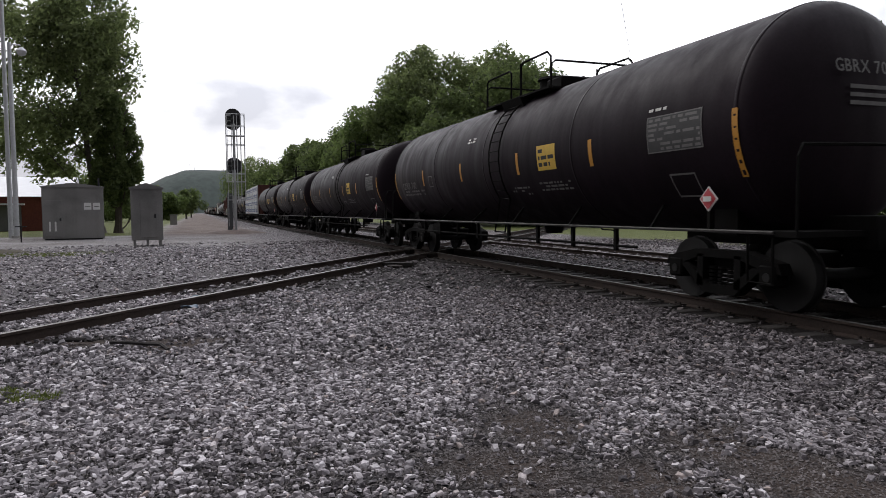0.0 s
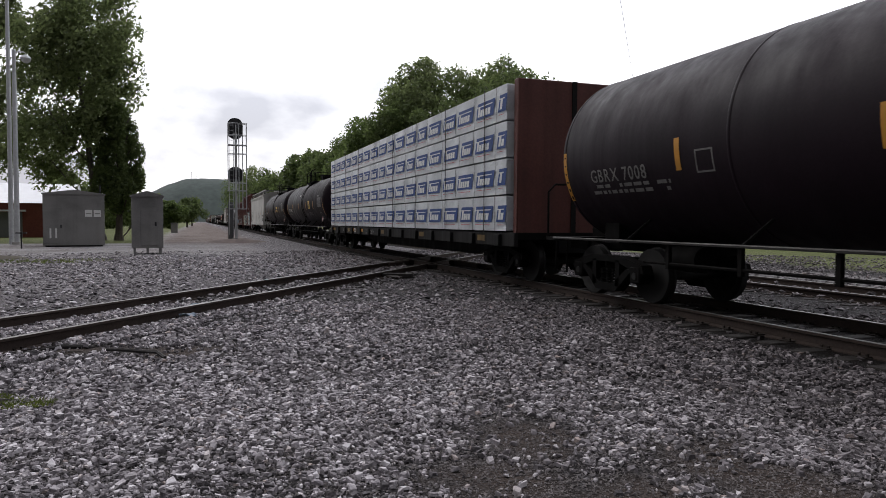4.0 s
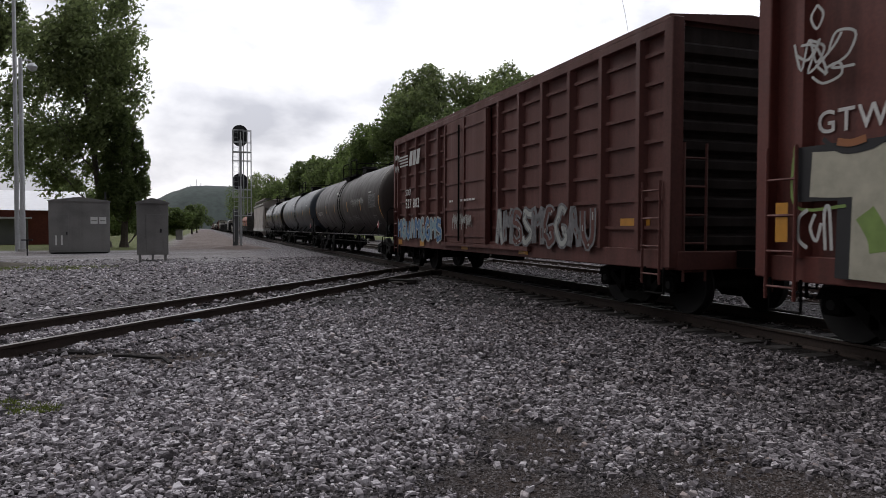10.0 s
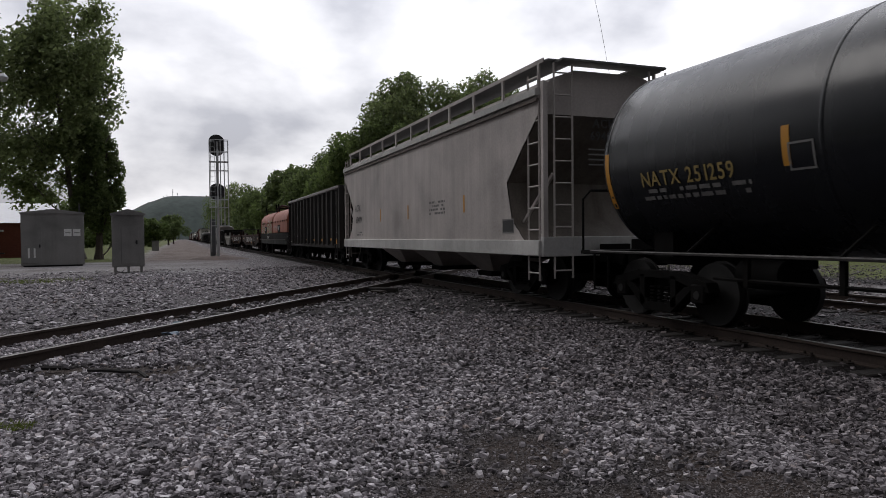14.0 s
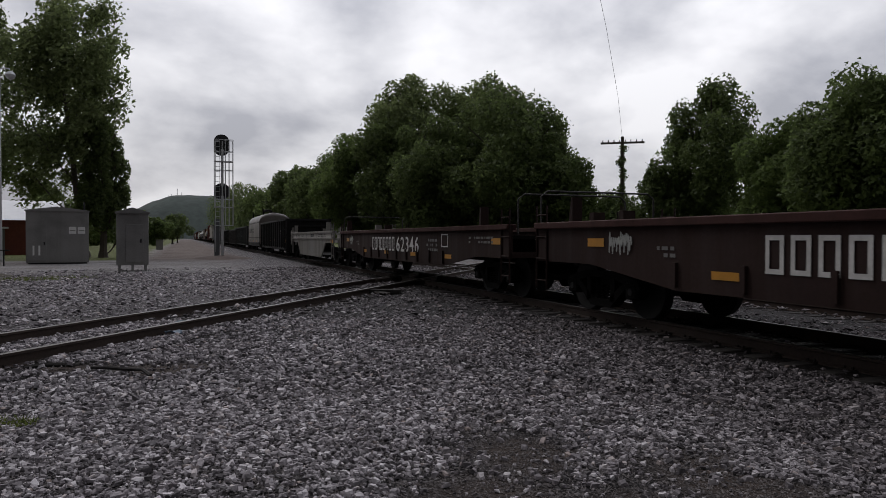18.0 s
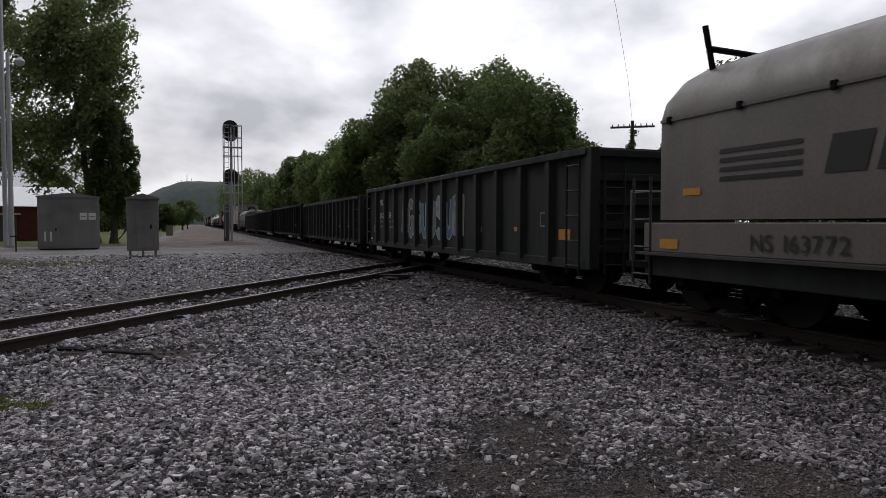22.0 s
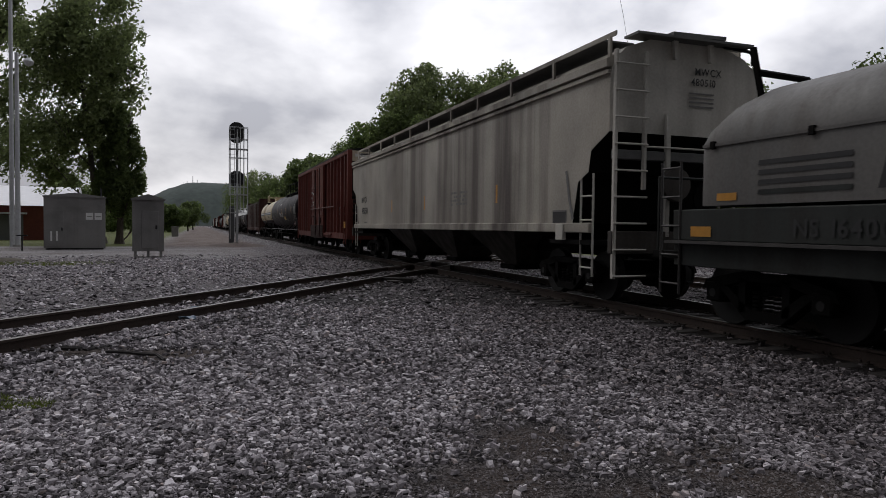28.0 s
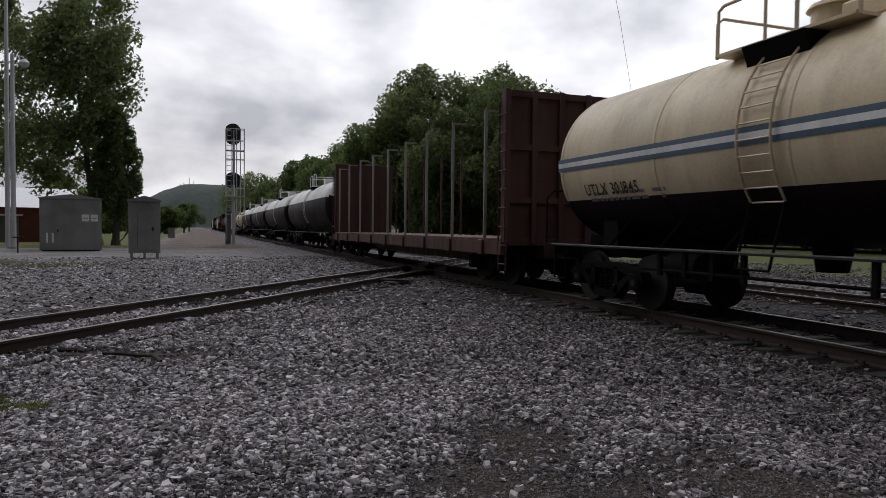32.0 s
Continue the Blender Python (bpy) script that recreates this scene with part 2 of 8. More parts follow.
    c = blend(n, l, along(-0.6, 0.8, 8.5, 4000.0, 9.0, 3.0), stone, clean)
    for cx, cy, rx, ry in DIRT_SPOTS:
        c = blend(n, l, spot(cx, cy, rx, ry, 0.7, 2.0), c, dirt)
    # the worn lane past the sheds, the far rusty strip, the verge
    c = blend(n, l, calc("MULTIPLY", along(0.02, 1.0, 31.0, 400.0, 4.0, 6.0), along(1.0, -0.0, -60.0, 3.6, 1.5, 3.0)), c, lane)
    c = blend(n, l, calc("MULTIPLY", along(0.0, 1.0, 44.0, 600.0, 8.0, 10.0), along(1.0, 0.0, -3.5, 4.6, 1.5, 3.5)), c, rust)
    c = blend(n, l, calc("MULTIPLY", along(0.0, 1.0, 49.0, 900.0, 2.0, 5.0), along(1.0, 0.0, -900.0, -3.0, 1.2, 3.0)), c, grass)
    c = blend(n, l, along(1.0, 0.0, 20.5, 900.0, 1.5, 4.0), c, grass)
    c = blend(n, l, calc("MULTIPLY", along(1.0, 0.0, 15.2, 18.8, 0.8, 2.0), 0.8), c, lane)
    # open yard away from the tracks: worn, paler stone
    c = blend(n, l, calc("MAXIMUM", along(0.0, 1.0, -5000.0, -9.0, 4.0, 5.0), calc("MULTIPLY", along(1.0, 0.0, -5000.0, -13.5, 3.0, 3.0), along(0.0, 1.0, -5000.0, 34.0, 3.0, 4.0))), c, lane)
    # near-black main-line bed: oily ballast, plus the train's shade put into the colour
    oil_shade = calc("MULTIPLY", along(1.0, 0.0, 6.45, 9.55, 0.35, 0.5), 0.95)
    c = blend(n, l, oil_shade, c, ramp(n, l, fine, [(0.3, (0.005, 0.0042, 0.004)), (0.7, (0.016, 0.0125, 0.0115))]))
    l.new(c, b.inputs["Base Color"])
    b.inputs["Roughness"].default_value = 0.9
    b.inputs["Specular IOR Level"].default_value = 0.2
    bump(n, l, b, calc("ADD", edge.outputs["Distance"], calc("MULTIPLY", fine, 0.1)), 0.7, 0.05)
    MATS["gravel_ground"] = m
    return m


def stone_material():
    m, n, l, b = nodes_of("ballast_stone")
    geo = n.new("ShaderNodeNewGeometry")
    c = ramp(n, l, geo.outputs["Random Per Island"], [(0.0, (0.055, 0.05, 0.053)), (0.3, (0.178, 0.162, 0.172)), (0.75, (0.375, 0.347, 0.365)), (0.95, (0.68, 0.645, 0.67)), (1.0, (0.35, 0.285, 0.26))])
    fine = noise_at(n, l, mapping(n, l, (1, 1, 1)), 55, 4)
    broad = noise_at(n, l, mapping(n, l, (1, 1, 1)), 0.8, 4)
    c = blend(n, l, 0.5, c, ramp(n, l, fine, [(0.3, (0.25, 0.25, 0.25)), (0.7, (0.75, 0.75, 0.75))]), "OVERLAY")
    c = blend(n, l, ramp(n, l, broad, [(0.5, (0, 0, 0)), (0.85, (0.5, 0.5, 0.5))]), c, (0.55, 0.51, 0.5), "MULTIPLY")
    # stones darken towards the main line; brake dust and train shade put into colour
    sep = n.new("ShaderNodeSeparateXYZ")
    l.new(mapping(n, l, (1, 1, 1)), sep.inputs[0])
    near = n.new("ShaderNodeMapRange")
    for k, v in (("From Min", 0.3), ("From Max", 6.0), ("To Min", -0.25), ("To Max", 0.82)):
        near.inputs[k].default_value = v
    l.new(sep.outputs[0], near.inputs["Value"])
    dust_shade = n.new("ShaderNodeMath")
    dust_shade.operation, dust_shade.use_clamp = "MULTIPLY_ADD", True
    l.new(broad, dust_shade.inputs[0])
    dust_shade.inputs[1].default_value = 0.5
    l.new(near.outputs[0], dust_shade.inputs[2])
    shifted = n.new("ShaderNodeMath")
    shifted.operation, shifted.use_clamp = "SUBTRACT", True
    l.new(dust_shade.outputs[0], shifted.inputs[0])
    shifted.inputs[1].default_value = 0.25
    c = blend(n, l, shifted.outputs[0], c, (0.33, 0.305, 0.3), "MULTIPLY")
    l.new(c, b.inputs["Base Color"])
    b.inputs["Roughness"].default_value = 0.85
    b.inputs["Specular IOR Level"].default_value = 0.3
    bump(n, l, b, fine, 0.3, 0.01)
    MATS["ballast_stone"] = m
    return m


# ---- mesh tools ----
class M:
    """A plain list of points and faces to which simple solids are added."""

    def __init__(self):
        self.v, self.f, self.k = [], [], []

    def add(self, pts, faces, k=0):
        o = len(self.v)
        self.v += [tuple(p) for p in pts]
        self.f += [tuple(i + o for i in f) for f in faces]
        self.k += [k] * len(faces)
        return self

    def box(self, x0, x1, y0, y1, z0, z1, c=0.0, k=0):
        if c <= 0:
            p = [(x, y, z) for x in (x0, x1) for y in (y0, y1) for z in (z0, z1)]
            return self.add(p, [(0, 1, 3, 2), (4, 6, 7, 5), (0, 4, 5, 1), (2, 3, 7, 6), (0, 2, 6, 4), (1, 5, 7, 3)], k)
        bm = bmesh.new()
        bmesh.ops.create_cube(bm, size=1.0)
        for q in bm.verts:
            q.co = Vector(((x0 + x1) / 2 + q.co.x * (x1 - x0), (y0 + y1) / 2 + q.co.y * (y1 - y0), (z0 + z1) / 2 + q.co.z * (z1 - z0)))
        bmesh.ops.bevel(bm, geom=bm.edges[:], offset=c, segments=1, affect="EDGES", profile=0.5)
        bm.verts.index_update()
        self.add([q.co for q in bm.verts], [[q.index for q in f.verts] for f in bm.faces], k)
        bm.free()
        return self

    def prism(self, prof, axis, t0, t1, k=0):
        n = len(prof)
        put = {"x": lambda a, b, t: (t, a, b), "y": lambda a, b, t: (a, t, b), "z": lambda a, b, t: (a, b, t)}[axis]
        p = [put(a, b, t) for t in (t0, t1) for a, b in prof]
        fs = [tuple(range(n))[::-1], tuple(range(n, 2 * n))] + [(i, (i + 1) % n, n + (i + 1) % n, n + i) for i in range(n)]
        return self.add(p, fs, k)

    def cyl(self, a, b, r0, r1=None, n=12, k=0):
        r1 = r0 if r1 is None else r1
        a, b = Vector(a), Vector(b)
        d = (b - a).normalized()
        u = d.orthogonal().normalized()
        w = d.cross(u)
        p = []
        for c, r in ((a, r0), (b, r1)):
            p += [c + r * (math.cos(2 * math.pi * i / n) * u + math.sin(2 * math.pi * i / n) * w) for i in range(n)]
        return self.add(p, [tuple(range(n))[::-1], tuple(range(n, 2 * n))] + [(i, (i + 1) % n, n + (i + 1) % n, n + i) for i in range(n)], k)

    def tube(self, pts, r, n=6, k=0):
        pts = [Vector(p) for p in pts]
        ring, u = [], None
        for i, p in enumerate(pts):
            d = (pts[min(i + 1, len(pts) - 1)] - pts[max(i - 1, 0)]).normalized()
            u = d.orthogonal().normalized() if u is None else (u - d * u.dot(d)).normalized()
            w = d.cross(u)
            ring += [p + r * (math.cos(2 * math.pi * j / n) * u + math.sin(2 * math.pi * j / n) * w) for j in range(n)]
        m = len(pts)
        fs = [tuple(range(n))[::-1], tuple(range((m - 1) * n, m * n))]
        fs += [(i * n + j, i * n + (j + 1) % n, (i + 1) * n + (j + 1) % n, (i + 1) * n + j) for i in range(m - 1) for j in range(n)]
        return self.add(ring, fs, k)

    def lathe(self, prof, n, axis="y", at=(0, 0, 0), k=0, split=None):
        """Turned round the y or x axis; split: height under which faces take material 1."""
        p, m = [], len(prof)
        for t, r in prof:
            for j in range(n):
                a = 2 * math.pi * j / n
                q = (r * math.sin(a), t, r * math.cos(a)) if axis == "y" else (t, r * math.sin(a), r * math.cos(a))
                p.append((q[0] + at[0], q[1] + at[1], q[2] + at[2]))
        fs = [(i * n + j, i * n + (j + 1) % n, (i + 1) * n + (j + 1) % n, (i + 1) * n + j) for i in range(m - 1) for j in range(n)]
        fs += [tuple(range(n))[::-1], tuple(range((m - 1) * n, m * n))]
        o = len(self.f)
        self.add(p, fs, k)
        if split is not None:
            for i, f in enumerate(fs):
                if sum(p[j][2] for j in f) / len(f) < split:
                    self.k[o + i] = 1
        return self

    def mesh(self, name, mats, angle=38):
        me = bpy.data.meshes.new(name)
        me.from_pydata(self.v, [], self.f)
        for x in mats if isinstance(mats, (list, tuple)) else [mats]:
            me.materials.append(x)
        if any(self.k):
            me.polygons.foreach_set("material_index", self.k)
        bm = bmesh.new()
        bm.from_mesh(me)
        bmesh.ops.recalc_face_normals(bm, faces=bm.faces[:])
        bm.to_mesh(me)
        bm.free()
        me.shade_smooth()
        me.set_sharp_from_angle(angle=radians(angle))
        return me


def part(name, shape, mats, parent, label="", at=None, angle=38):
    """One mesh object under a thing or a part; shape: an M, or a mesh to share."""
    ob = new(name, shape.mesh(name, mats, angle) if isinstance(shape, M) else shape)
    ob.parent = parent
    if at is not None:
        ob.matrix_basis = at
    if label:
        tagged(ob, label)
    return ob


def thing(name, label, category, at=None, group="", kind=""):
    ob = tagged(new(name), label, category, group, kind)
    if at is not None:
        ob.matrix_basis = at
    return ob


def solid(name, shape, mats, label, category, at=None, group="", kind="", angle=38):
    ob = tagged(new(name, shape.mesh(name, mats, angle) if isinstance(shape, M) else shape), label, category, group, kind)
    if at is not None:
        ob.matrix_basis = at
    return ob


def sheet(name, co, faces, mats):
    """A mesh from arrays of points and of equal-sided faces."""
    co, faces = np.asarray(co, np.float32), np.asarray(faces, np.int32)
    me = bpy.data.meshes.new(name)
    k = faces.shape[1]
    me.vertices.add(len(co))
    me.vertices.foreach_set("co", co.ravel())
    me.loops.add(faces.size)
    me.loops.foreach_set("vertex_index", faces.ravel())
    me.polygons.add(len(faces))
    me.polygons.foreach_set("loop_start", np.arange(0, faces.size, k, dtype=np.int32))
    me.update(calc_edges=True)
    for x in mats if isinstance(mats, (list, tuple)) else [mats]:
        me.materials.append(x)
    return me

# ---- ground and tracks ----
RAIL_TOP = 0.18
TRACK_X = 7.96
CROSS_YAW, CROSS_OFF = -37.0, -7.79
DIRT_SPOTS = [(2.15, 4.25, 0.42, 0.62), (1.7, 3.6, 0.5, 0.55), (2.4, 3.15, 0.5, 0.5), (3.15, 3.4, 0.6, 0.75), (3.2, 2.75, 0.65, 0.6), (-0.2, 8.4, 0.8, 0.5), (-1.4, 8.9, 0.9, 0.35), (5.34, 9.84, 0.3, 0.35), (2.5, 2.3, 1.3, 0.5)]
ground_mat = gravel_ground()
xs = sorted(set([-4200, -1800, -800, -300, -120] + list(np.arange(-60, 60.1, 2.0)) + [120, 300, 800, 1800, 4200]))
ys = sorted(set([-4200, -1500, -500, -150, -60, -30] + list(np.arange(-20, 100.1, 2.0)) + [150, 300, 600, 1200, 2400, 4200]))
gco = [(x, y, 0.0 if (-10 < x < 15 and y < 60) else 0.05 * noise.noise((x * 0.11, y * 0.11, 0))) for y in ys for x in xs]
nx_ = len(xs)
gf = [(j * nx_ + i, j * nx_ + i + 1, (j + 1) * nx_ + i + 1, (j + 1) * nx_ + i) for j in range(len(ys) - 1) for i in range(nx_ - 1)]
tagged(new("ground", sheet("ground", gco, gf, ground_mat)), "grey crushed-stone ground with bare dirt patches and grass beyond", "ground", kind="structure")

steel = plain("rail_steel", (0.15, 0.14, 0.132), 0.42, 0.8, 6, 0.2, 0.05)
rust_steel = plain("rusty_rail", (0.046, 0.031, 0.025), 0.85, 0.1, 30, 0.35, 0.3)
tie_wood = plain("creosoted_tie", (0.019, 0.0155, 0.014), 0.9, 0.0, 18, 0.5, 0.6)
plate_steel = plain("tie_plate_steel", (0.03, 0.022, 0.018), 0.8, 0.3, 30, 0.3, 0.2)
rail_prof = [(-0.07, -0.18), (0.07, -0.18), (0.07, -0.165), (0.012, -0.145), (0.012, -0.045), (0.036, -0.035), (0.036, -0.004), (0.028, 0.0), (-0.028, 0.0), (-0.036, -0.004), (-0.036, -0.035), (-0.012, -0.045), (-0.012, -0.145), (-0.07, -0.165)]


def rail_run(parent, x, y0, y1, z=RAIL_TOP):
    m = M().prism([(a + x, b + z) for a, b in rail_prof], "y", y0, y1)
    ob = part("rail", m, [rust_steel, steel], parent, "rusty steel rail with a bright worn head")
    for p in ob.data.polygons:
        if p.center.z > z - 0.003:
            p.material_index = 1
    return ob


def tie_mesh(n):
    rnd = random.Random(n)
    m = M().box(-1.3 + rnd.uniform(-0.06, 0.06), 1.3 + rnd.uniform(-0.06, 0.06), -0.115, 0.115, -0.17, 0.0, 0.015)
    return m.mesh("tie", tie_wood)


TIES = [tie_mesh(k) for k in range(4)]
m = M()
for s in (-1, 1):
    m.box(s * 0.755 - 0.17, s * 0.755 + 0.17, -0.09, 0.09, 0.0, 0.012)
    for a in (-0.1, 0.1):
        for b in (-0.05, 0.05):
            m.box(s * 0.755 + a - 0.012, s * 0.755 + a + 0.012, b - 0.012, b + 0.012, 0.012, 0.04)
PLATES = m.mesh("tie_plate", plate_steel)


def railway(name, label, at, y0, y1, near0, near1, skip=None, gaps=()):
    """A straight track along local y; ties near the viewer are parts of their own, the rest are joined."""
    tr = tagged(new(name), label, "railway track", kind="structure")
    tr.matrix_basis = at
    for s in (-1, 1):
        a = y0
        for g0, g1 in list(gaps) + [(y1, y1)]:
            rail_run(tr, s * 0.755, a, g0)
            a = g1
    rnd, far, y = random.Random(len(name)), M(), near0
    while y < y1:
        if skip and skip[0] < y < skip[1]:
            y += 0.53
            continue
        if y < near1:
            t = part("tie", TIES[rnd.randrange(4)], None, tr, at=pose(rnd.uniform(-0.05, 0.05), y, RAIL_TOP - 0.16 + rnd.uniform(-0.008, 0.006), 0, 0, rnd.uniform(-1, 1)))
            part("tie_plate", PLATES, None, t)
        elif y < 160:
            far.box(-1.3, 1.3, y - 0.115, y + 0.115, -0.15, RAIL_TOP - 0.16)
        y += 0.53
    if far.v:
        tagged(part("far_ties", far, tie_wood, tr), kind="stuff")
    return tr


railway("main_track", "main railway track of rusty rails on dark wooden ties", pose(TRACK_X, 0, 0), -60, 1500, -6, 60, skip=(21.6, 25.4))
cross_at = pose(math.cos(radians(37)) * CROSS_OFF, -math.sin(radians(37)) * CROSS_OFF, 0, 0, 0, CROSS_YAW)
# along the crossing track, the diamond lies about 24 m from the foot of the perpendicular
D0 = (TRACK_X - math.cos(radians(37)) * CROSS_OFF) / math.sin(radians(37))
railway("crossing_track", "second railway track that crosses the main line", cross_at, -45, 160, -20, 48, skip=(D0 - 2.6, D0 + 2.6))
railway("siding_track", "parallel siding track behind the main line", pose(12.72, 0, 0), -60, 500, 2, 50)

# the diamond: heavy timbers, guard rails and the cast frogs
dia = tagged(new("rail_crossing"), "rail crossing diamond with guard rails on dark timbers", "rail crossing", kind="structure")
for k in range(11):
    part("timber", M().box(-1.9, 1.9, -0.13, 0.13, -0.16, RAIL_TOP - 0.19, 0.015), tie_wood, dia, at=pose(TRACK_X + 0.3 * math.sin(k), 21.0 + k * 0.5, 0, 0, 0, -18))
for s in (-1, 1):
    part("guard_rail", M().box(s * 0.6 - 0.03, s * 0.6 + 0.03, 20.6, 26.4, 0.0, RAIL_TOP - 0.012, 0.008), rust_steel, dia, at=pose(TRACK_X, 0, 0))
    part("guard_rail", M().box(s * 0.6 - 0.03, s * 0.6 + 0.03, D0 - 2.7, D0 + 2.7, 0.0, RAIL_TOP - 0.012, 0.008), rust_steel, dia, at=cross_at)
for sx in (-1, 1):
    for sy in (-1, 1):
        q = cross_at @ Vector((sy * 0.755, 0, 0))
        d = cross_at.to_3x3() @ Vector((0, 1, 0))
        t = (TRACK_X + sx * 0.755 - q.x) / d.x
        c = q + d * t
        part("frog", M().box(-0.17, 0.17, -0.55, 0.55, 0.0, RAIL_TOP - 0.016, 0.02), plate_steel, dia, at=pose(c.x, c.y, 0, 0, 0, -18))

# loose ballast: thousands of angular chips, thinner over dirt and with distance
CHIP = (np.array([(1, 0, 0), (-1, 0, 0), (0, 1, 0), (0, -1, 0), (0.2, 0.1, 1), (-0.1, 0, -1)], float) * 1.15,
        np.array([(0, 2, 4), (2, 1, 4), (1, 3, 4), (3, 0, 4), (2, 0, 5), (1, 2, 5), (3, 1, 5), (0, 3, 5)]))
BLOCK = (np.array([(x, y, z) for x in (-0.85, 0.85) for y in (-0.85, 0.85) for z in (-0.8, 0.8)], float) * np.array([[1, 1, 1], [0.7, 0.8, 1], [1, 1, 1], [0.8, 0.65, 0.9], [1, 1, 1], [0.75, 0.7, 0.85], [1, 1, 1], [0.65, 0.8, 1.1]]),
         np.array([(0, 1, 3), (0, 3, 2), (4, 6, 7), (4, 7, 5), (0, 4, 5), (0, 5, 1), (2, 3, 7), (2, 7, 6), (0, 2, 6), (0, 6, 4), (1, 5, 7), (1, 7, 3)]))
GRIT = (np.array([(1, 0, -0.4), (-0.6, 0.8, -0.4), (-0.6, -0.8, -0.4), (0.1, 0.05, 0.8)]), np.array([(0, 1, 3), (1, 2, 3), (2, 0, 3), (0, 2, 1)]))

SHARD = (GRIT[0] * 1.25, GRIT[1])


def ripple(x, y, scale, z):
    return np.array([noise.noise((a * scale, b * scale, z)) for a, b in zip(x, y)])


def stones(name, label, count, r0, r1, a0, a1, size, seed, shape=CHIP, thin=0.85, rough=0.2):
    rg = np.random.default_rng(seed)
    r = np.sqrt(rg.uniform(r0 * r0, r1 * r1, count))
    a = np.radians(rg.uniform(a0, a1, count))
    x, y = r * np.sin(a), r * np.cos(a)
    # the dense cover gives way gradually at its sides
    side = np.minimum(np.degrees(a) - a0, a1 - np.degrees(a)) / 14.0
    keep = (rg.uniform(0, 1, count) < side) if shape is not SHARD and a1 - a0 > 20 else np.ones(count, bool)
    wob = ripple(x, y, 1.7, 1.0) + 0.5 * ripple(x, y, 4.1, 5.0)
    for cx, cy, rx, ry in DIRT_SPOTS:
        q = ((x - cx) / rx) ** 2 + ((y - cy) / ry) ** 2 + 0.9 * wob
        keep &= rg.uniform(0, 1, count) > thin * np.clip(1.3 - q, 0, 1)
    keep &= rg.uniform(0, 1, count) > thin * np.clip(0.1 + 1.2 * ripple(x, y, 0.6, 3.0) + 0.7 * wob, 0, 0.9)
    dc = math.cos(radians(37)) * x - math.sin(radians(37)) * y - CROSS_OFF
    for d in (np.abs(x - TRACK_X), np.abs(dc), np.abs(x - 12.72)):
        keep &= ~(np.abs(d - 0.755) < 0.11)
    # the near-black four-foot of the main line and its shoulder keep few stones
    keep &= ~((np.abs(x - TRACK_X) < 1.38 + 0.1 * wob) & (rg.uniform(0, 1, count) < 0.97))
    keep &= ~((y > 31) & (x < 3.6) & (rg.uniform(0, 1, count) < 0.7))
    x, y = x[keep], y[keep]
    n = len(x)
    bed = np.zeros(n)
    for d, lift in ((np.abs(x - 12.72), 0.05), (np.abs(dc[keep]), 0.035)):
        bed = np.maximum(bed, lift * (d < 1.5))
    s = np.minimum(size * np.exp(rg.normal(0, 0.38, n)), size * 2.0)
    v, f = shape
    pts = v[None] * (1 + rg.uniform(-rough, rough, (n, len(v), 1))) + rg.uniform(-rough, rough, (n, len(v), 3))
    pts = pts * np.stack([s * rg.uniform(0.9, 1.6, n), s * rg.uniform(0.65, 1.1, n), s * rg.uniform(0.42, 0.8, n)], 1)[:, None, :]
    w = rg.uniform(0, 2 * np.pi, n)
    c, q = np.cos(w)[:, None], np.sin(w)[:, None]
    tx, ty = rg.normal(0, 0.2, n)[:, None], rg.normal(0, 0.2, n)[:, None]
    px, py, pz = pts[..., 0], pts[..., 1], pts[..., 2]
    pz = pz + tx * px + ty * py
    out = np.stack([px * c - py * q + x[:, None], px * q + py * c + y[:, None], pz + (s * 0.3 + bed + 0.7 * size * rg.uniform(0, 1, n))[:, None]], -1)
    faces = (f[None] + (np.arange(n) * len(v))[:, None, None]).reshape(-1, 3)
    me = sheet(name, out.reshape(-1, 3), faces, MATS["ballast_stone"] if shape is not GRIT else MATS["stone_grit"])
    me.shade_flat()
    return tagged(new(name, me), label, "gravel", kind="stuff")


stone_material()
plain("stone_grit", (0.17, 0.152, 0.15), 0.9, 0, 30, 0.6, 0.2)
LOOSE = "loose angular grey limestone gravel on the ground"
stones("loose_gravel", LOOSE, 32500, 2.6, 5.3, -42, 80, 0.0134, 1, BLOCK, 0.86, 0.26)
stones("loose_gravel", LOOSE, 26000, 5.3, 6.5, -42, 80, 0.0140, 14, BLOCK, 0.8, 0.26)
stones("loose_gravel", LOOSE, 90000, 6.5, 13.0, -36, 72, 0.0172, 2, BLOCK, 0.8, 0.26)
stones("fine_gravel", "fine stone grit and chips over the bare dirt", 117000, 2.6, 7.0, -42, 80, 0.0072, 7, GRIT, 0.0)
stones("loose_gravel", LOOSE, 900, 4.75, 5.45, 44, 52, 0.0135, 21, BLOCK, 0.0, 0.26)
stones("loose_gravel", LOOSE, 60000, 0.0, 6.5, 58, 340, 0.017, 11, SHARD, 0.6)
stones("loose_gravel", LOOSE, 4500, 0.0, 2.6, -28, 66, 0.016, 12, SHARD, 0.74)
stones("loose_gravel", LOOSE, 26000, 6.5, 13.5, 62, 334, 0.030, 13, SHARD)
stones("fine_gravel", "fine stone grit and chips over the bare dirt", 34000, 0.0, 8.0, 66, 332, 0.011, 15, GRIT, 0.1)
stones("track_ballast", "coarse grey ballast between and beside the tracks", 46000, 13.0, 36.0, -24, 58, 0.028, 3)

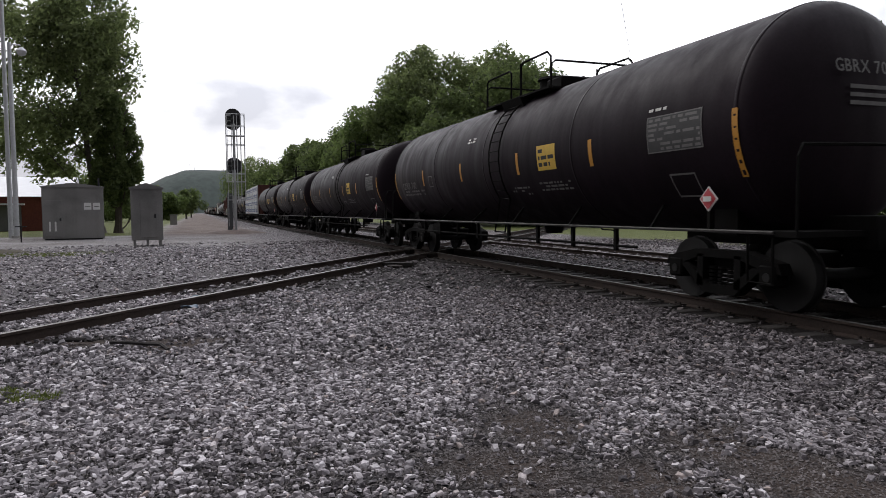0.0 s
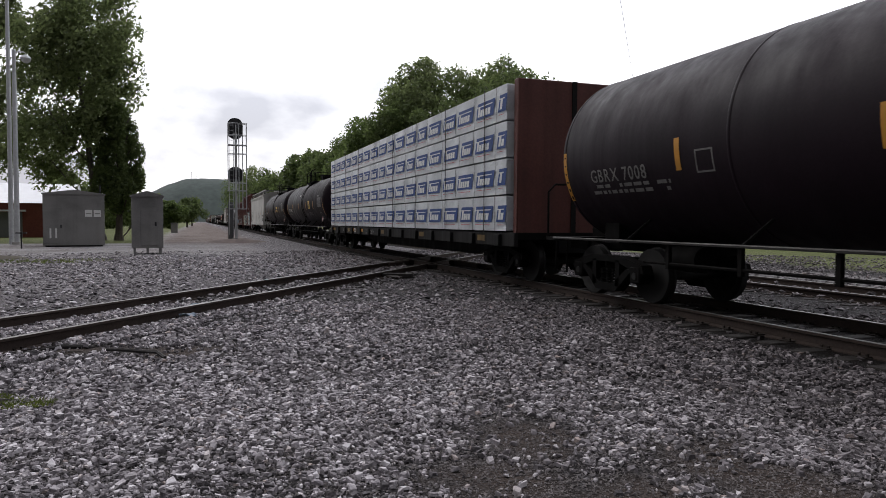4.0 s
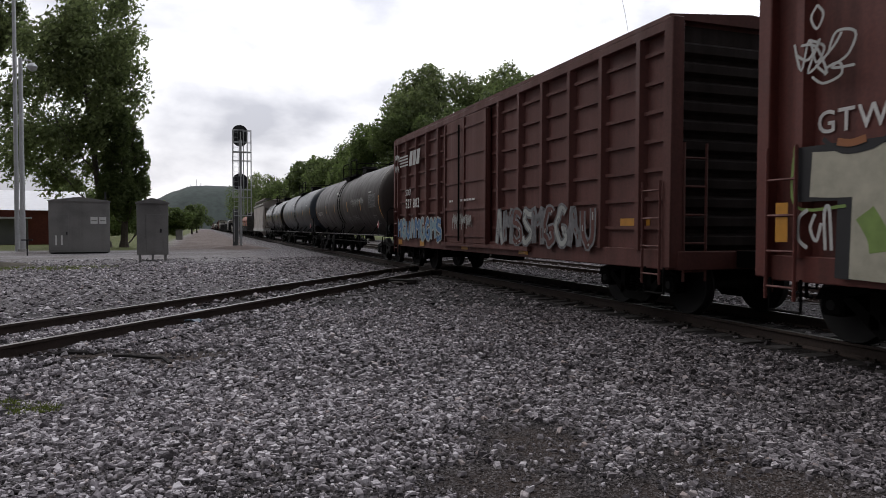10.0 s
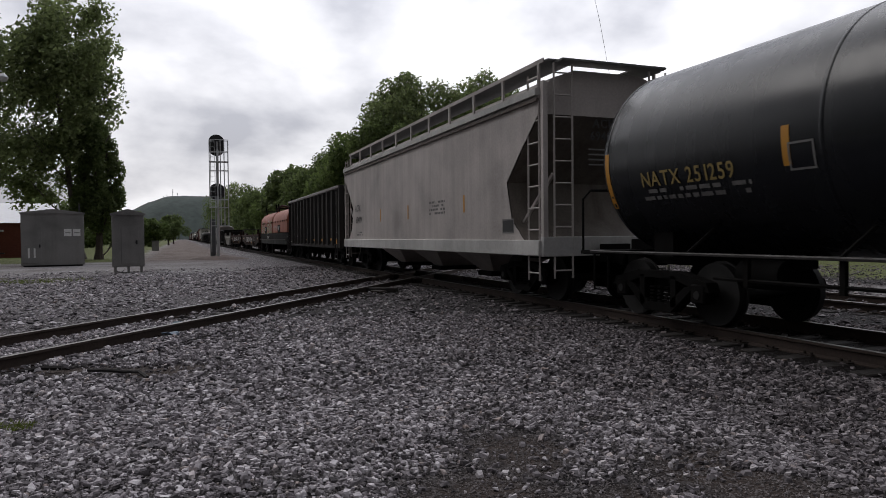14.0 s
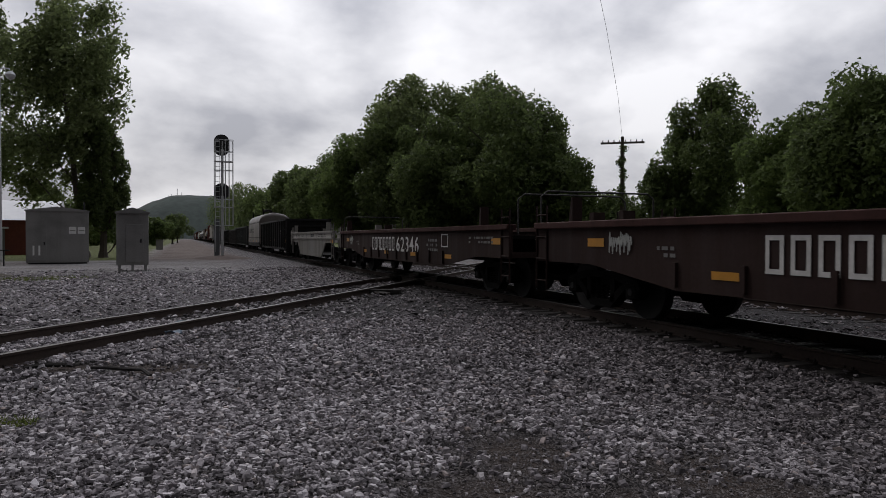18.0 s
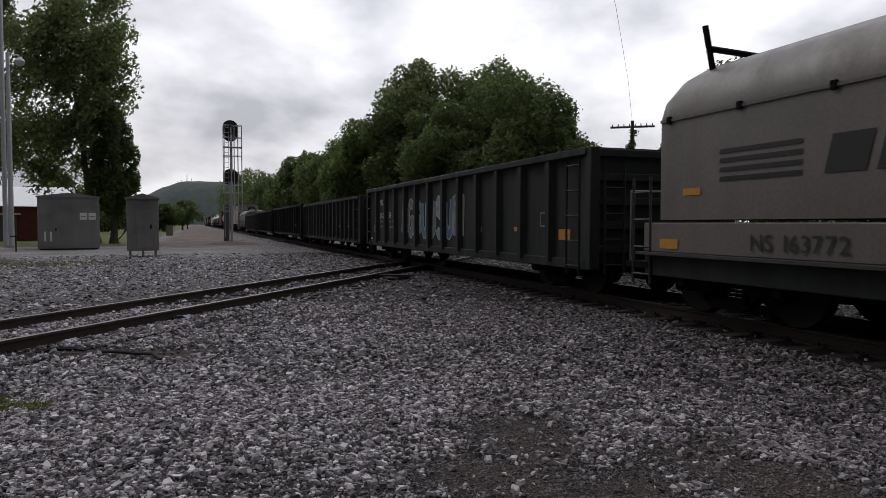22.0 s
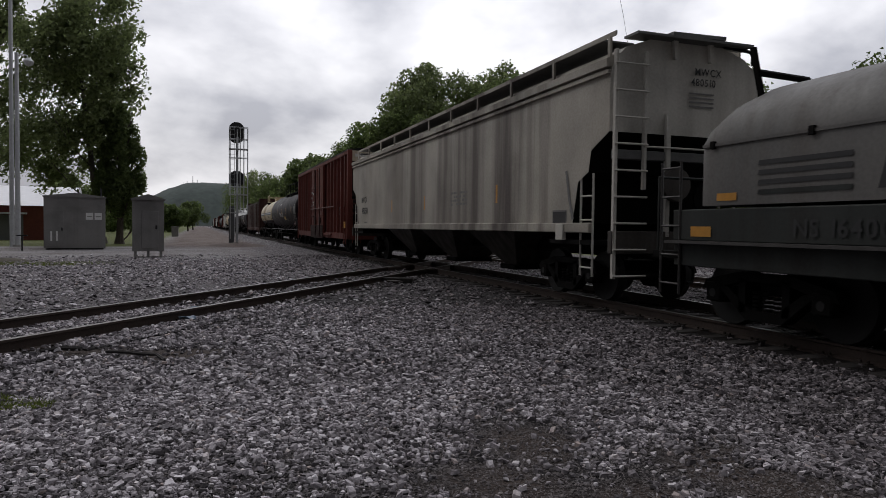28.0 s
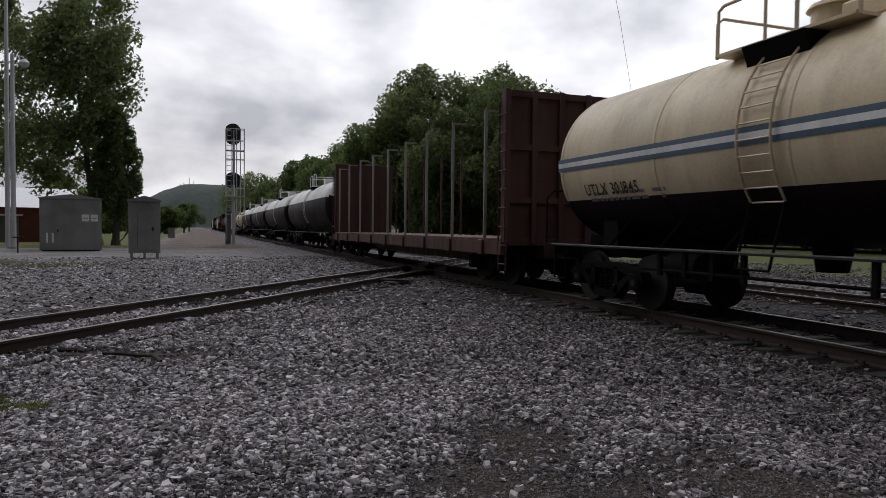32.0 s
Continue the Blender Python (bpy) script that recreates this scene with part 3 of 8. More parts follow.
# ---- the freight train ----
# a car's own axes: y along the train (the end that leads is at -y), z up from the rail, the near side at -x
SPEED = 17.23
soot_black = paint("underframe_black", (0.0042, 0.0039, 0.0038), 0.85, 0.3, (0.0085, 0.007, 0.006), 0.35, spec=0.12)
rail_dark = paint("grab_rail_grey", (0.045, 0.042, 0.04), 0.6, 0.4, (0.025, 0.021, 0.019), 0.4)
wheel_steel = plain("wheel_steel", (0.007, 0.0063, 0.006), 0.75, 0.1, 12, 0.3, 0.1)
tank_black = paint("tank_black", (0.0135, 0.0075, 0.0118), 0.5, 0.2, (0.0155, 0.0102, 0.0135), 0.3, spec=0.12)
tank_brown = paint("tank_brown_black", (0.030, 0.0195, 0.0145), 0.46, 0.45, (0.024, 0.0185, 0.016), 0.4, spec=0.35)
tank_blue = paint("tank_slate_black", (0.019, 0.029, 0.043), 0.34, 0.25, (0.026, 0.027, 0.031), 0.3, spec=0.45)
tank_gloss = paint("tank_glossy_black", (0.0045, 0.006, 0.0085), 0.25, 0.15, (0.010, 0.010, 0.0105), 0.2, spec=0.32)
cream = paint("cream_tank_paint", (0.66, 0.555, 0.375), 0.42, 0.35, (0.33, 0.24, 0.15), 0.4)
hop_white = paint("pale_hopper_paint", (0.56, 0.555, 0.535), 0.55, 0.2, (0.30, 0.28, 0.25), 0.25)
hop_grey = paint("grey_hopper_paint", (0.50, 0.455, 0.43), 0.55, 0.2, (0.27, 0.25, 0.23), 0.3)
hop_rust = paint("stained_hopper_paint", (0.40, 0.37, 0.315), 0.6, 0.12, (0.062, 0.045, 0.041), 0.95, band=0.85, lo=0.4, hi=0.58, stretch=(-8.3, -8.0, 1.0, 5.0))
hop_pale = paint("dusty_hopper_paint", (0.62, 0.6, 0.54), 0.65, 0.25, (0.2, 0.17, 0.15), 0.3)
bay_brown = paint("grimy_bay_paint", (0.055, 0.047, 0.04), 0.7, 0.5, (0.02, 0.017, 0.015), 0.6)
hop_top = paint("white_tank_top", (0.80, 0.80, 0.80), 0.4, 0.25, (0.3, 0.29, 0.28), 0.35)
flat_brown = paint("flat_car_brown", (0.082, 0.026, 0.022), 0.65, 0.5, (0.03, 0.018, 0.015), 0.5)
box_brown = paint("boxcar_brown", (0.15, 0.032, 0.022), 0.6, 0.55, (0.04, 0.02, 0.017), 0.65)
# near-black paint for the ends, much darker than the sides
box_end = paint("dark_boxcar_end", (0.022, 0.014, 0.012), 0.75, 0.4, (0.012, 0.01, 0.009), 0.5, spec=0.3)
box_red = paint("boxcar_red", (0.165, 0.034, 0.024), 0.65, 0.45, (0.055, 0.026, 0.02), 0.6, spec=0.3)
box_sign = paint("boxcar_oxide", (0.125, 0.033, 0.025), 0.62, 0.45, (0.06, 0.035, 0.03), 0.45)
gon_black = paint("gondola_black", (0.0075, 0.0074, 0.0078), 0.7, 0.35, (0.015, 0.0128, 0.0115), 0.45, spec=0.22)
gon_grey = paint("gondola_worn_black", (0.02, 0.0195, 0.019), 0.7, 0.45, (0.045, 0.036, 0.031), 0.55, spec=0.3)
gon_green = paint("gondola_green_black", (0.015, 0.020, 0.018), 0.65, 0.4, (0.028, 0.024, 0.022), 0.5, spec=0.35)
coil_orange = paint("orange_hood_paint", (0.42, 0.10, 0.045), 0.55, 0.55, (0.10, 0.045, 0.033), 0.45)
soot_rust = paint("sooty_rust", (0.06, 0.022, 0.016), 0.7, 0.5, (0.02, 0.015, 0.013), 0.5)
coil_grey = paint("grey_hood_paint", (0.14, 0.122, 0.112), 0.42, 0.3, (0.11, 0.092, 0.082), 0.35)
coil_grime = paint("grimy_hood_paint", (0.1092, 0.1053, 0.0991), 0.55, 0.5, (0.09, 0.078, 0.068), 0.55)
well_brown = paint("low_car_brown", (0.028, 0.0125, 0.0105), 0.75, 0.5, (0.034, 0.022, 0.018), 0.5, spec=0.25)
well_red = paint("low_car_top_red", (0.06, 0.02, 0.017), 0.75, 0.5, (0.034, 0.022, 0.018), 0.5, spec=0.25)
well_grey = paint("low_car_grey", (0.25, 0.24, 0.22), 0.6, 0.6, (0.07, 0.05, 0.036), 0.7, band=1.0)
well_pale = paint("low_car_pale", (0.6, 0.585, 0.55), 0.6, 0.4, (0.15, 0.13, 0.115), 0.4)
stake_steel = paint("pale_stake", (0.30, 0.285, 0.265), 0.6, 0.3, (0.2, 0.15, 0.12), 0.3)
white_mark = plain("white_stencil", (0.60, 0.59, 0.57), 0.65, 0, 9, 0.2, 0.05)
dim_mark = plain("faded_stencil", (0.16, 0.155, 0.15), 0.7, 0, 9, 0.3, 0.05)
faded_mark = plain("greyed_stencil", (0.33, 0.325, 0.315), 0.68, 0, 9, 0.35, 0.05)
gold_mark = plain("gold_stencil", (0.30, 0.22, 0.07), 0.6, 0, 9, 0.2, 0.05)
black_mark = plain("black_stencil", (0.016, 0.016, 0.017), 0.65, 0, 9, 0.2, 0.05)
yellow_mark = plain("yellow_reflector", (0.50, 0.23, 0.02), 0.45, 0, 9, 0.15, 0.02)
sign_yellow = plain("yellow_panel", (0.62, 0.40, 0.05), 0.55, 0, 9, 0.12, 0.02)
red_mark = plain("red_placard", (0.45, 0.05, 0.06), 0.5, 0, 9, 0.12, 0.02)
navy_mark = plain("navy_print", (0.018, 0.06, 0.23), 0.6, 0, 7, 0.2, 0.1)
blue_stripe = plain("blue_grey_stripe", (0.05, 0.09, 0.14), 0.5, 0, 8, 0.15, 0.05)


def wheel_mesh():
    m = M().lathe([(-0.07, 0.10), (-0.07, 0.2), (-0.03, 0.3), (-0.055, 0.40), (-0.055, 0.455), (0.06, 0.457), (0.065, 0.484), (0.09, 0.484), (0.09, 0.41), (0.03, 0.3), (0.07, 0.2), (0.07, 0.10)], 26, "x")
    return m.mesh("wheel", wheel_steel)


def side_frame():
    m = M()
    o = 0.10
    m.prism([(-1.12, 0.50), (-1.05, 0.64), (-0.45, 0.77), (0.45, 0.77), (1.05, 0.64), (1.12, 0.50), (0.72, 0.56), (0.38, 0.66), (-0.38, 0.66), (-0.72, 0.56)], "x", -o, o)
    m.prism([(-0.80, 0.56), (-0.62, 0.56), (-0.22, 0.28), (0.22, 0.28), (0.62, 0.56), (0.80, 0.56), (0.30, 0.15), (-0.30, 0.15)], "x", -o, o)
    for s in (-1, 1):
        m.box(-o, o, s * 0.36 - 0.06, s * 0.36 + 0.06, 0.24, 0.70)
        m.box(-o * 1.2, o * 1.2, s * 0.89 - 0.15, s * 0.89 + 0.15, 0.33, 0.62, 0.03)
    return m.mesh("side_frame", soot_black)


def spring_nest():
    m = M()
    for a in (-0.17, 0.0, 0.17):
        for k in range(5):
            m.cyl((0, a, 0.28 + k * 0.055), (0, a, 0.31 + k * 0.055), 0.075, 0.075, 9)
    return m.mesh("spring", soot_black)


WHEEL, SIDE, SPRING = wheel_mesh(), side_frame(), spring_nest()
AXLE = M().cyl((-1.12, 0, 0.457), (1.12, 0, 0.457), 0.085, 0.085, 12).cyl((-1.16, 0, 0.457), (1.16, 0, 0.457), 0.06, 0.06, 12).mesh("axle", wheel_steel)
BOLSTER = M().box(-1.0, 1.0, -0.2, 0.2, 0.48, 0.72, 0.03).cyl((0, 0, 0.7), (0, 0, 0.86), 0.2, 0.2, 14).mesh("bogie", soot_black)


def bogie(car, y):
    b = part("bogie", BOLSTER, None, car, "black cast-steel two-axle bogie", at=pose(0, y, 0))
    for s in (-1, 1):
        part("side_frame", SIDE, None, b, at=pose(s * 1.03, 0, 0))
        tagged(part("spring_nest", SPRING, None, b, at=pose(s * 1.03, 0, 0)), kind="stuff")
        part("axle", AXLE, None, b, at=pose(0, s * 0.89, 0))
        for q in (-1, 1):
            part("wheel", WHEEL, None, b, at=pose(q * 0.755, s * 0.89, 0.457, 0, 0, 0 if q < 0 else 180))


COUPLER = M().box(-0.11, 0.11, -0.1, 0.75, 0.78, 1.0, 0.02).box(-0.16, 0.16, -0.22, 0.06, 0.72, 1.04, 0.04).box(0.04, 0.2, -0.32, -0.15, 0.74, 1.02, 0.03)
COUPLER = COUPLER.mesh("coupler", soot_black)
HOSE = M().tube([(0.32, 0.1, 0.75), (0.34, -0.08, 0.6), (0.2, -0.2, 0.42), (0.06, -0.24, 0.4)], 0.028, 6).mesh("air_hose", soot_black)


def running_gear(car, L, inset=2.35):
    for s in (-1, 1):
        bogie(car, s * (L / 2 - inset))
        part("coupler", COUPLER, None, car, at=pose(0, s * (L / 2 - 0.12), 0, 0, 0, 0 if s < 0 else 180))
        part("air_hose", HOSE, None, car, at=pose(0, s * (L / 2 - 0.45), 0, 0, 0, 0 if s < 0 else 180))


def ladder(x, y, z0, z1, w=0.42, axis="y", r=0.017, step=0.42):
    m = M()
    q = (lambda a, z: (x, y + a, z)) if axis == "y" else (lambda a, z: (x + a, y, z))
    for a in (-w / 2, w / 2):
        m.tube([q(a, z0), q(a, z1)], r * 1.3, 5)
    z = z0 + 0.15
    while z < z1:
        m.tube([q(-w / 2, z), q(w / 2, z)], r, 5)
        z += step
    return m


RUNGS = {}


def rungs(rails, x, y, z0, z1, mat, w=0.42, r=0.017, step=0.42):
    """The rungs of an upright ladder, each a piece of its own on one mesh."""
    key = (w, r, mat.name)
    if key not in RUNGS:
        RUNGS[key] = M().tube([(0, -w / 2, 0), (0, w / 2, 0)], r, 5).mesh("rung", mat)
    z = z0 + 0.15
    while z < z1:
        part("rung", RUNGS[key], None, rails, at=pose(x, y, z))
        z += step


def upright_ladder(car, x, y, z0, z1, mat, w=0.42, step=0.42):
    """Rails with loose rungs on the near side, one welded piece on the far side."""
    if x > 0:
        return part("ladder", ladder(x, y, z0, z1, w, step=step), mat, car)
    m = M()
    for a in (-w / 2, w / 2):
        m.tube([(x, y + a, z0), (x, y + a, z1)], 0.022, 5)
    rails = part("ladder", m, mat, car)
    rungs(rails, x, y, z0, z1, mat, w, 0.017, step)
    return rails


def rail_bow(pts, r=0.02):
    return M().tube(pts, r, 6)


# marks painted on the near side follow the side's shape
def patch(car, name, y0, y1, z0, z1, mat, surf, slant=0.0, out=0.006, label=""):
    n = 6
    pts, fs = [], []
    for i in range(n + 1):
        z = z0 + (z1 - z0) * i / n
        d = slant * (z - z0)
        for y in (y1 - d, y0 - d):
            pts.append((surf(z) - out, y, z))
    fs = [(2 * i, 2 * i + 1, 2 * i + 3, 2 * i + 2) for i in range(n)]
    return part(name, sheet(name, pts, fs, mat), None, car, label)


def stencil(car, y0, y1, z0, z1, rows, mat, surf, seed=0, name="small_print", fill=0.75):
    """Lines of small lettering too small to read, as plain bars. Text starts at the +y end."""
    rnd, pts, fs = random.Random(seed), [], []
    h = (z1 - z0) / rows
    for r in range(rows):
        zb = z1 - (r + 1) * h + h * 0.2
        zt = zb + h * 0.55
        y = y1
        while y > y0 + 0.03:
            w = min(rnd.uniform(0.06, 0.24) * max(1.0, h * 5), y - y0)
            if rnd.random() < fill:
                o = len(pts)
                pts += [(surf(zb) - 0.007, y, zb), (surf(zb) - 0.007, y - w, zb), (surf(zt) - 0.007, y - w, zt), (surf(zt) - 0.007, y, zt)]
                fs.append((o, o + 1, o + 2, o + 3))
            y -= w + 0.05
    if fs:
        tagged(part(name, sheet(name, pts, fs, mat), None, car), kind="stuff")


GLYPHS = {}


def glyph(ch, height):
    """One letter as flat points and faces, and its advance."""
    key = (ch, round(height, 3))
    if key not in GLYPHS:
        def made(txt):
            cu = bpy.data.curves.new("glyph", "FONT")
            cu.body, cu.size, cu.offset, cu.resolution_u = txt, height / 0.70, height * 0.018, 3
            ob = bpy.data.objects.new("glyph", cu)
            me = bpy.data.meshes.new_from_object(ob)
            out = [v.co[:2] for v in me.vertices], [tuple(p.vertices) for p in me.polygons]
            bpy.data.objects.remove(ob)
            bpy.data.curves.remove(cu)
            bpy.data.meshes.remove(me)
            return out
        v, f = made(ch)
        w = max((p[0] for p in v), default=height * 0.5)
        GLYPHS[key] = (v, f, w)
    return GLYPHS[key]


def lettering(car, text, y_left, z_base, height, mat, surf, squeeze=1.0, gap=1.0, name="letter", label="", end=None):
    """Painted letters, each a part, reading towards -y on the side or towards +x on an end."""
    at = 0.0
    for ch in text:
        if ch == " ":
            at += height * 0.45 * squeeze
            continue
        v, f, w = glyph(ch, height)
        pts = []
        for a, b in v:
            z = z_base + b
            pts.append((surf(z) - 0.012, y_left - at - a * squeeze, z) if end is None else (y_left + at + a * squeeze, end(z), z))
        me = bpy.data.meshes.new("letter")
        me.from_pydata(pts, [], f)
        me.materials.append(mat)
        part(name, me, None, car, label)
        at += (w + height * 0.1 * gap) * squeeze


def outline(car, name, y0, y1, z0, z1, mat, surf, t=0.03):
    for a in ((y0, y1, z0, z0 + t), (y0, y1, z1 - t, z1), (y0, y0 + t, z0 + t, z1 - t), (y1 - t, y1, z0 + t, z1 - t)):
        patch(car, name, *a, mat, surf, out=0.008)


def rounded(pts, n=5):
    """The same stroke with its corners eased."""
    out, m = [], len(pts) - 1
    for i in range(m):
        p0, p1, p2, p3 = pts[max(i - 1, 0)], pts[i], pts[i + 1], pts[min(i + 2, m)]
        for j in range(n):
            t = j / n
            out.append(tuple(0.5 * (2 * b + (c - a) * t + (2 * a - 5 * b + 4 * c - d) * t * t + (3 * b - a - 3 * c + d) * t ** 3) for a, b, c, d in zip(p0, p1, p2, p3)))
    return out + [pts[-1]]


def mural(car, y0, y1, z0, z1, surf, base, accents, seed, cells, label="white graffiti piece with black outlines", halo=None):
    """A sprayed pale band with a ragged top, black arched outlines, fat black slits and small colour fills."""
    rnd = random.Random(seed)
    v, n = [], max(20, int((y1 - y0) * 14))
    for i in range(n + 1):
        y = y1 + (y0 - y1) * i / n
        k = (i / n * cells) % 1.0
        top = z0 + (z1 - z0) * (0.80 + 0.2 * math.sin(math.pi * k) * rnd.uniform(0.75, 1.0) - 0.07 * rnd.random())
        low = z0 + 0.05 * rnd.random()
        v += [(surf(low) - 0.005, y, low), (surf(top) - 0.005, y, top)]
    part("graffiti", sheet("graffiti", v, [(2 * i, 2 * i + 2, 2 * i + 3, 2 * i + 1) for i in range(n)], base), None, car, label)
    if halo:
        v, m = [], n * 2
        for i in range(m + 1):
            y = y1 + (y0 - y1) * i / m
            k = (i / m * cells + 0.5) % 1.0
            top = z0 + (z1 - z0) * (0.84 + 0.24 * math.sin(math.pi * k) ** 2 * (0.55 + 0.45 * (i % 3 == 0)) - 0.05 * rnd.random())
            v += [(surf(top) - 0.003, y, z0 + 0.55 * (z1 - z0)), (surf(top) - 0.003, y, top)]
        part("graffiti", sheet("graffiti", v, [(2 * i, 2 * i + 2, 2 * i + 3, 2 * i + 1) for i in range(m)], halo), None, car, "pale teal sprayed crown behind the letters")
    groups = {}

    def lay(mat, pts, w, out):
        a, b = brush(rounded(pts), w, surf, out)
        g = groups.setdefault((mat, out), ([], []))
        o = len(g[0])
        g[0].extend(a)
        g[1].extend([tuple(i + o for i in q) for q in b])

    h, w0 = z1 - z0, (y1 - y0) / cells
    for k in range(cells):
        w = w0 * rnd.uniform(0.8, 1.15)
        a = min(y1, y1 - k * w0 + rnd.uniform(-0.1, 0.1) * w0)
        at = lambda fy, fz: (a - w * fy + rnd.uniform(-0.02, 0.02), z0 + h * fz + rnd.uniform(-0.03, 0.03))
        lay(accents[k % len(accents)], [at(0.35, 0.15), at(0.38, 0.4), at(0.45, 0.55)], w * rnd.uniform(0.15, 0.32), 0.007)
        lay(spray_black, [*rnd.choice([[at(0.06, 0.04), at(0.04, 0.5), at(0.18, 0.86), at(0.5, 0.95), at(0.82, 0.84), at(0.96, 0.45), at(0.9, 0.05)], [at(0.02, 0.05), at(0.2, 0.55), at(0.12, 0.92), at(0.4, 0.7), at(0.6, 0.97), at(0.75, 0.5), at(0.98, 0.12)], [at(0.9, 0.05), at(0.95, 0.35), at(0.35, 0.55), at(0.1, 0.8), at(0.4, 0.96), at(0.85, 0.8)]])], rnd.uniform(0.055, 0.105), 0.009)
        kind = rnd.randrange(4)
        if kind == 0:
            lay(spray_black, [at(0.5, 0.12), at(0.48, 0.4), at(0.52, 0.62)], w * 0.34, 0.010)
            lay(spray_black, [at(0.2, 0.7), at(0.4, 0.8), at(0.7, 0.74)], 0.05, 0.011)
        elif kind == 1:
            lay(spray_black, [at(0.75, 0.72), at(0.45, 0.78), at(0.28, 0.62), at(0.6, 0.45), at(0.78, 0.3), at(0.5, 0.14), at(0.25, 0.2)], w * 0.13, 0.010)
        elif kind == 2:
            lay(spray_black, [at(0.3, 0.08), at(0.33, 0.35), at(0.4, 0.6)], w * 0.16, 0.010)
            lay(spray_black, [at(0.68, 0.06), at(0.7, 0.4), at(0.6, 0.66)], w * 0.12, 0.010)
        else:
            lay(spray_black, [at(0.3, 0.1), at(0.25, 0.55), at(0.5, 0.72), at(0.72, 0.5), at(0.68, 0.1)], w * 0.14, 0.010)
        for _ in range(3):
            p = (rnd.uniform(0.1, 0.8), rnd.uniform(0.15, 0.8))
            lay(spray_black if rnd.random() < 0.6 else base, [at(*p), at(p[0] + 0.1, p[1] + 0.06), at(p[0] + 0.16, p[1] - 0.05)], 0.035, 0.013)
    for (mat, out), (vv, ff) in groups.items():
        part("graffiti", sheet("graffiti", vv, ff, mat), None, car, label)


def brush(pts, widths, surf, out):
    """A fat painted stroke on the side."""
    v, f = [], []
    for i, (y, z) in enumerate(pts):
        a, b = pts[max(0, i - 1)], pts[min(len(pts) - 1, i + 1)]
        dy, dz = b[0] - a[0], b[1] - a[1]
        n = math.hypot(dy, dz) or 1
        w = widths[i] / 2 if isinstance(widths, list) else widths / 2
        for s in (-1, 1):
            zz = z + s * w * dy / n
            v.append((surf(zz) - out, y - s * w * dz / n, zz))
    f = [(2 * i, 2 * i + 1, 2 * i + 3, 2 * i + 2) for i in range(len(pts) - 1)]
    return v, f


def graffiti(car, y0, y1, z0, z1, surf, fills, edge, seed, letters=5, base_mat=None, width=0.26, label="painted graffiti lettering shapes"):
    """Spray-painted fat shapes side by side: a rim colour with a lighter fill over it."""
    rnd = random.Random(seed)
    if width < 0.08 and not base_mat:
        return scrawl(car, y0, y1, z0, z1, surf, fills[0], seed, letters * 2, label)
    if base_mat:
        v, f = [], []
        n = 26
        for i in range(n + 1):
            y = y1 + (y0 - y1) * i / n
            top = z1 - 0.25 * (z1 - z0) * rnd.random() ** 2
            v += [(surf(z0) - 0.005, y, z0 + 0.02 * rnd.random()), (surf(top) - 0.005, y, top)]
        f = [(2 * i, 2 * i + 2, 2 * i + 3, 2 * i + 1) for i in range(n)]
        part("graffiti", sheet("graffiti", v, f, base_mat), None, car, label)
    step = (y1 - y0) / letters
    groups = {}

    def lay(mat, pts, w, out):
        v, f = brush(pts, w, surf, out)
        g = groups.setdefault((mat, out), ([], []))
        o = len(g[0])
        g[0].extend(v)
        g[1].extend([tuple(i + o for i in q) for q in f])

    for k in range(letters):
        a, b = y1 - k * step, y1 - (k + 1) * step
        h = z1 - z0
        base = [(0.15, 0.06), (0.12, 0.94), (0.5, 0.62), (0.9, 0.95), (0.86, 0.05)]
        kinds = [base, [(0.85, 0.85), (0.45, 0.95), (0.14, 0.6), (0.15, 0.28), (0.5, 0.06), (0.88, 0.2), (0.82, 0.45), (0.52, 0.42)],
                 [(0.12, 0.9), (0.18, 0.3), (0.45, 0.05), (0.75, 0.2), (0.86, 0.92)], [(0.85, 0.82), (0.3, 0.92), (0.18, 0.66), (0.78, 0.45), (0.85, 0.2), (0.35, 0.06), (0.12, 0.2)],
                 [(0.15, 0.05), (0.45, 0.95), (0.62, 0.5), (0.88, 0.05)]]
        q = rnd.choice(kinds)
        pts = []
        for i in range(len(q) - 1):
            for t in np.linspace(0, 1, 4, endpoint=False):
                pts.append((a + (b - a) * (q[i][0] * (1 - t) + q[i + 1][0] * t), z0 + h * (q[i][1] * (1 - t) + q[i + 1][1] * t)))
        pts.append((a + (b - a) * q[-1][0], z0 + h * q[-1][1]))
        pts = rounded([(y + rnd.uniform(-0.03, 0.03), z + rnd.uniform(-0.03, 0.03)) for y, z in pts[::2]], 4)
        lay(edge, pts, width + 0.1, 0.008)
        lay(fills[k % len(fills)], pts, width, 0.011)
        for _ in range(3):
            i = rnd.randrange(len(pts) - 3)
            lay(fills[(k + 1) % len(fills)], [(y, z - 0.02) for y, z in pts[i:i + 3]], width * 0.35, 0.014)
    for (mat, out), (v, f) in groups.items():
        part("graffiti", sheet("graffiti", v, f, mat), None, car, label)


